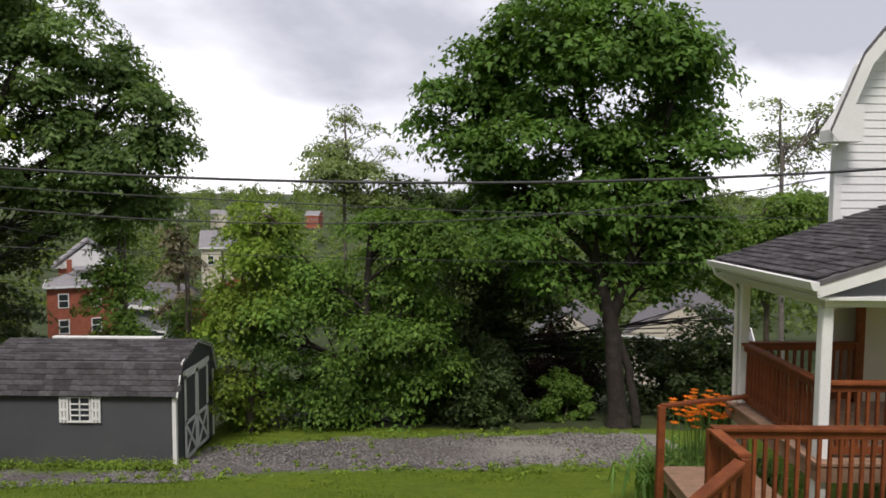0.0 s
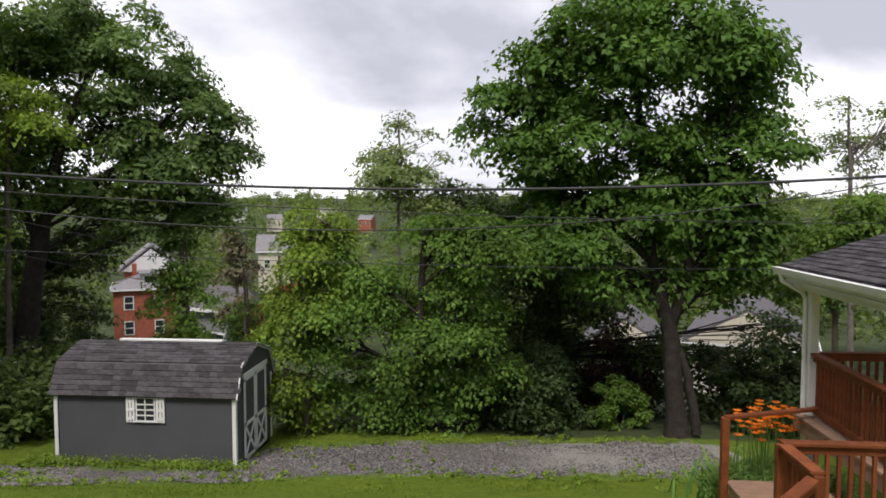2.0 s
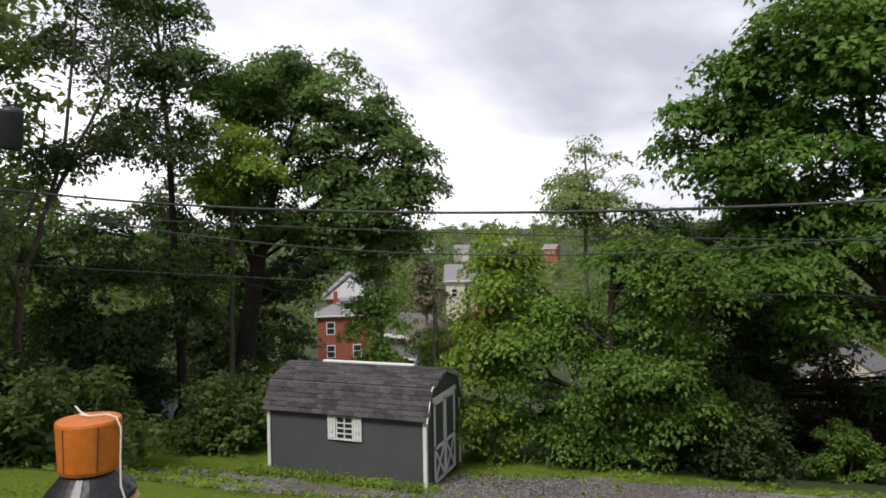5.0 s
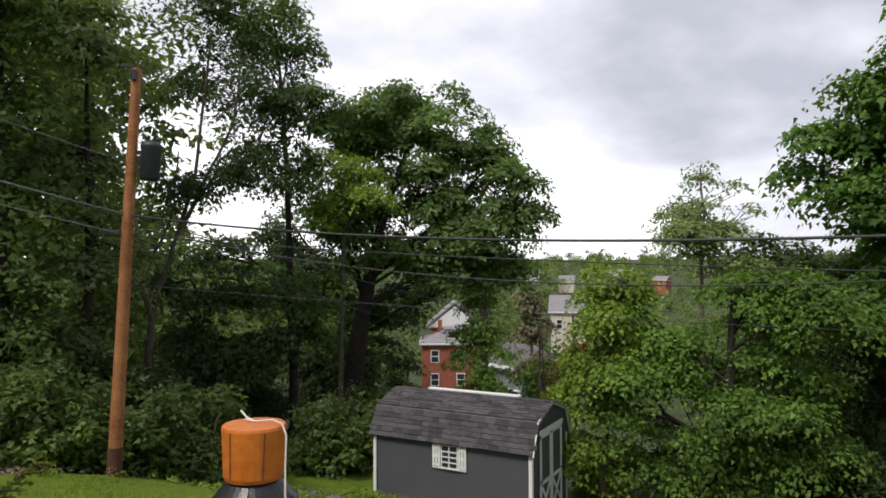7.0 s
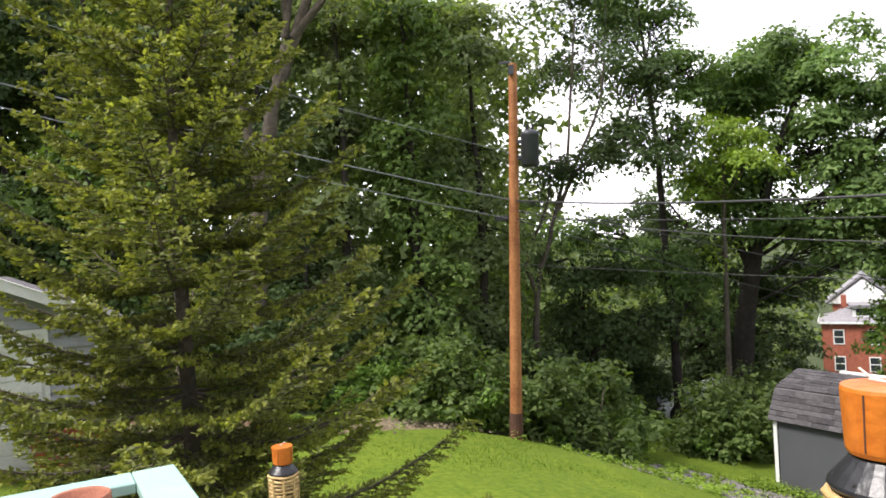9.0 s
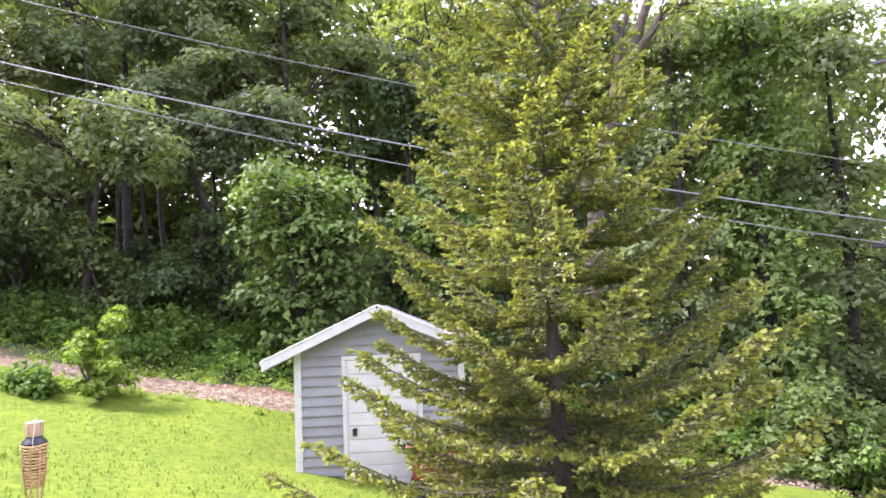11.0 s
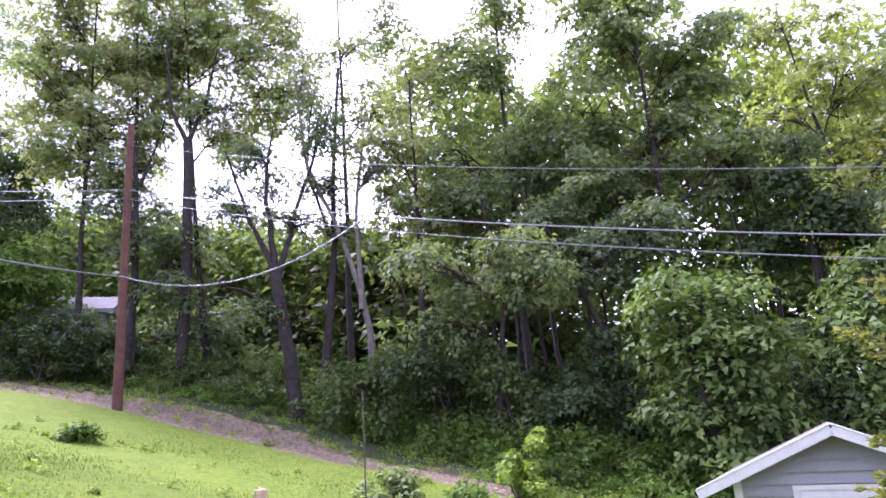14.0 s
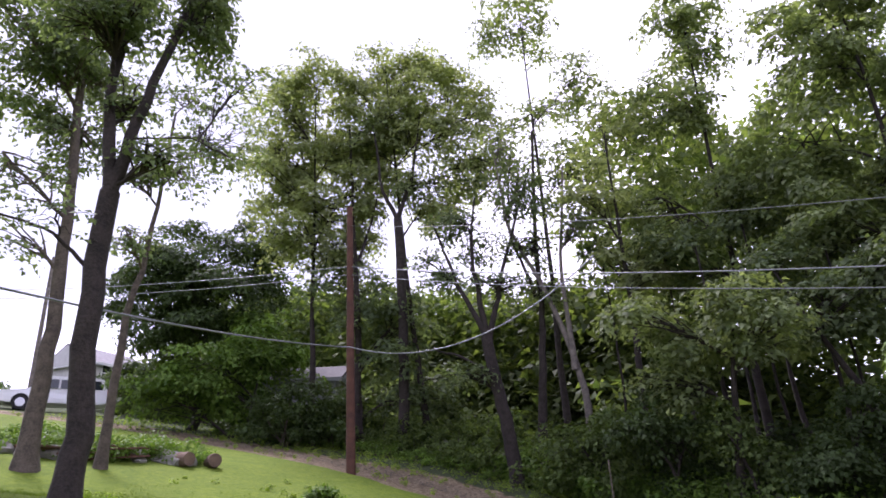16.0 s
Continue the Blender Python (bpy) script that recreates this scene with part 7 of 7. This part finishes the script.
# ---- houses in the distance ----
def house(m, w, d, wall, roof, label, mat, roof_mat=None, hip=True, rows=1, cols=3, group="far houses", trim=None):
    """A far house: walls, roof, windows with panes, eaves."""
    h = thing("house", m, label, "house", group)
    part("wall", boxed(-w / 2, w / 2, -d / 2, d / 2, -3.0, wall), mat, h)
    o, r = 0.35, roof_mat or ROOF_FAR
    bm = bmesh.new()
    lo = [bm.verts.new(p) for p in ((-w / 2 - o, -d / 2 - o, wall), (w / 2 + o, -d / 2 - o, wall), (w / 2 + o, d / 2 + o, wall), (-w / 2 - o, d / 2 + o, wall))]
    inset = d / 2 if hip else -0.0
    a, b = bm.verts.new((-w / 2 - (o if not hip else 0) + inset * 0.8, 0, wall + roof)), bm.verts.new((w / 2 + (o if not hip else 0) - inset * 0.8, 0, wall + roof))
    for f in ((lo[0], lo[1], b, a), (lo[2], lo[3], a, b), (lo[1], lo[2], b), (lo[3], lo[0], a), lo[::-1]):
        bm.faces.new(f)
    part("roof", bm, r, h)
    for sx in (() if hip else (-1, 1)):
        g = bmesh.new()
        xg = sx * (w / 2 + o + 0.01)
        rows_ = [[g.verts.new((xx, yy, zz)) for yy, zz in ((-d / 2 - o + 0.3, wall - 0.02), (d / 2 + o - 0.3, wall - 0.02), (0, wall + roof - 0.16))] for xx in (xg, xg + sx * 0.04)]
        g.faces.new(rows_[0])
        g.faces.new(rows_[1])
        for i in range(3):
            j = (i + 1) % 3
            g.faces.new((rows_[0][i], rows_[0][j], rows_[1][j], rows_[1][i]))
        part("gable", g, mat, h)
    bm = bmesh.new()
    box(bm, -w / 2 - o, w / 2 + o, -d / 2 - o - 0.03, -d / 2 - o + 0.03, wall - 0.16, wall + 0.03)
    box(bm, -w / 2 - o - 0.03, -w / 2 - o + 0.03, -d / 2 - o, d / 2 + o, wall - 0.16, wall + 0.03)
    box(bm, w / 2 + o - 0.03, w / 2 + o + 0.03, -d / 2 - o, d / 2 + o, wall - 0.16, wall + 0.03)
    part("eave_trim", bm, trim or WHITE_PAINT, h)
    for q in range(rows):
        z = 0.9 + q * 2.7
        for k in range(cols):
            x = -w / 2 + w * (k + 0.5) / cols
            wd = part("window", boxed(x - 0.5, x + 0.5, -d / 2 - 0.06, -d / 2 + 0.02, z, z + 1.5), WHITE_PAINT, h)
            part("pane", boxed(x - 0.4, x + 0.4, -d / 2 - 0.075, -d / 2 - 0.055, z + 0.1, z + 0.70), GLASS, wd)
            part("pane", boxed(x - 0.4, x + 0.4, -d / 2 - 0.075, -d / 2 - 0.055, z + 0.80, z + 1.4), GLASS, wd)
    return h


bh = house(pose(-26.9, 50.5, -9.9, 0, 0, 28) @ Matrix.Scale(0.68, 4), 6.0, 7.5, 5.85, 1.5, "red brick house with grey hip roof and white dormer", BRICK, rows=2, cols=2)
dm = part("dormer", boxed(-0.2, 1.9, -2.9, 0.5, 6.2, 7.3), WHITE_PAINT, bh, "white dormer")
part("pane", boxed(0.1, 1.6, -2.93, -2.89, 6.45, 7.1), GLASS, dm)
part("dormer_roof", boxed(-0.5, 2.2, -3.2, 0.6, 7.3, 7.5), ROOF_FAR, bh)
part("chimney", boxed(-1.2, -0.7, 0.0, 0.5, 6.5, 8.3), BRICK, bh)
gb = thing("house", pose(-27.9, 53.6, -10.4, 0, 0, 28) @ Matrix.Scale(0.78, 4), "white gabled house behind the brick house", "house", "far houses")
part("wall", boxed(-2.5, 2.5, -3, 3, -3.0, 7.0), BRICK, gb)
part("gable", prism(bmesh.new(), [(-2.9, 7.0), (2.9, 7.0), (0, 9.3)], 6.4, Matrix.Translation((0, -3.2, 0))), WHITE_PAINT, gb)
part("roof", prism(bmesh.new(), [(-3.1, 6.95), (0, 9.5), (3.1, 6.95), (3.1, 7.15), (0, 9.75), (-3.1, 7.15)], 6.6, Matrix.Translation((0, -3.3, 0))), ROOF_FAR, gb)
house(pose(-15.9, 39.8, -9.6, 0, 0, -25), 2.5, 2.7, 3.75, 1.2, "pale blue-grey house with a dark gable roof", GREY_WALL, SHINGLE_PLAIN, hip=False, rows=1, cols=2)
house(pose(-35.5, 109, -10.6, 0, 0, 15), 5.5, 6, 3.6, 2.6, "cream house with a grey roof in the valley", CREAM, hip=False, cols=2)
for x, y, z, w, wall, mat, rot in ((-64, 195, -5.5, 8, 4.0, CREAM, 10), (-47, 190, -6.0, 9, 2.8, OLD_WHITE, 12), (-37, 196, -5.5, 7, 3.8, BRICK, -10), (-34, 140, -8.0, 5, 3.8, OLD_WHITE, -20), (-92, 240, -4, 9, 4.5, OLD_WHITE, 20), (-58, 230, -4, 8, 4.5, CREAM, -15)):
    house(pose(x, y, z, 0, 0, rot) @ Matrix.Scale(0.55, 4), w, 7, wall, 2.2, "distant town house with a pale roof", mat, rows=1, cols=3, hip=False)
house(pose(14.6, 40.0, -10.6, 0, 0, 68), 7.5, 6.0, 3.6, 1.9, "cream-sided house with a gable roof behind the maple", CREAM, SHINGLE_PLAIN, hip=False, cols=2)
house(pose(8.2, 42.5, -11.9, 0, 0, 75), 5.0, 5.0, 3.9, 1.8, "pale house half hidden behind the maple", CREAM, SHINGLE_PLAIN, hip=False, cols=2)
house(pose(-20.8, -57.5, 9.4, 0, 0, 200), 5.5, 5.0, 2.3, 1.7, "white bungalow with a grey roof beyond the parked car", OLD_WHITE, ROOF_FAR, hip=False, cols=2)
house(pose(-21.5, -29.6, 3.5, 0, 0, 130), 3.2, 3.6, 3.0, 1.0, "weathered grey outbuilding hidden among trees", GREY_WALL, SHINGLE_PLAIN, hip=False, cols=0, trim=GREY_WALL)
utility_pole(at(164.6, 48, 0), 9.5, 0.15, 0.10, BARK_GREY, "grey wooden utility pole beyond the parked car")
copy_thing(under[2], pose(-17.3, -25.4, H(-17.3, -25.4)) @ Matrix.Scale(0.95, 4))
copy_thing(under[2], pose(-18.9, -24.6, H(-18.9, -24.6), 0, 0, 80) @ Matrix.Scale(1.0, 4))
for az_, d in ((154.3, 43), (156.3, 47), (158.2, 52)):
    copy_thing(under[2], at(az_, d, -0.2, az_ * 9, 1.3))
copy_thing(under[1], at(172, 50, 0, 10, 2.0))
copy_thing(under[0], at(171, 55, 0, 10, 2.4))
copy_thing(under[2], at(158.5, 62, 0, 90, 1.3))
grown(131, 172, 62, [(172, 9.5, 2.6, 2.4), (168.5, 9.0, 1.8, 2.2)], LEAF_OAK, BARK_DARK, "leafy tree beyond the parked car", size=0.32, spray=1.0)

# slack cable of the service drop
cable("cable", np.concatenate([hang((2.0, -9.0, 3.1), (-13.8, -16.9, 5.1), 0.35, 16)[:-1], hang((-13.8, -16.9, 5.1), (-16.2, -9.4, 6.6), 1.1, 18)]), 0.02, WIRE_PALE, "slack pale service cable hanging past the pole")

# ---- shingles ----
for i in (0, 1):
    (ya, za), (yb, zb) = SHED_SLOPES[i]
    lay_shingles(SHED, (-0.1, ya, za), (1, 0, 0), (0, yb - ya, zb - za), SHED_LEN + 0.2, math.hypot(yb - ya, zb - za), 0.12, (0.17, 0.26, 0.38), 5 + i)
x0, ya, ze, x1, zt, yb = PR
lay_shingles(HOUSE, (x0, yb, ze), (0, -1, 0), (x1 - x0, 0, zt - ze), yb - ya, math.hypot(x1 - x0, zt - ze) * 0.8, 0.14, (0.20, 0.28, 0.36), 9)
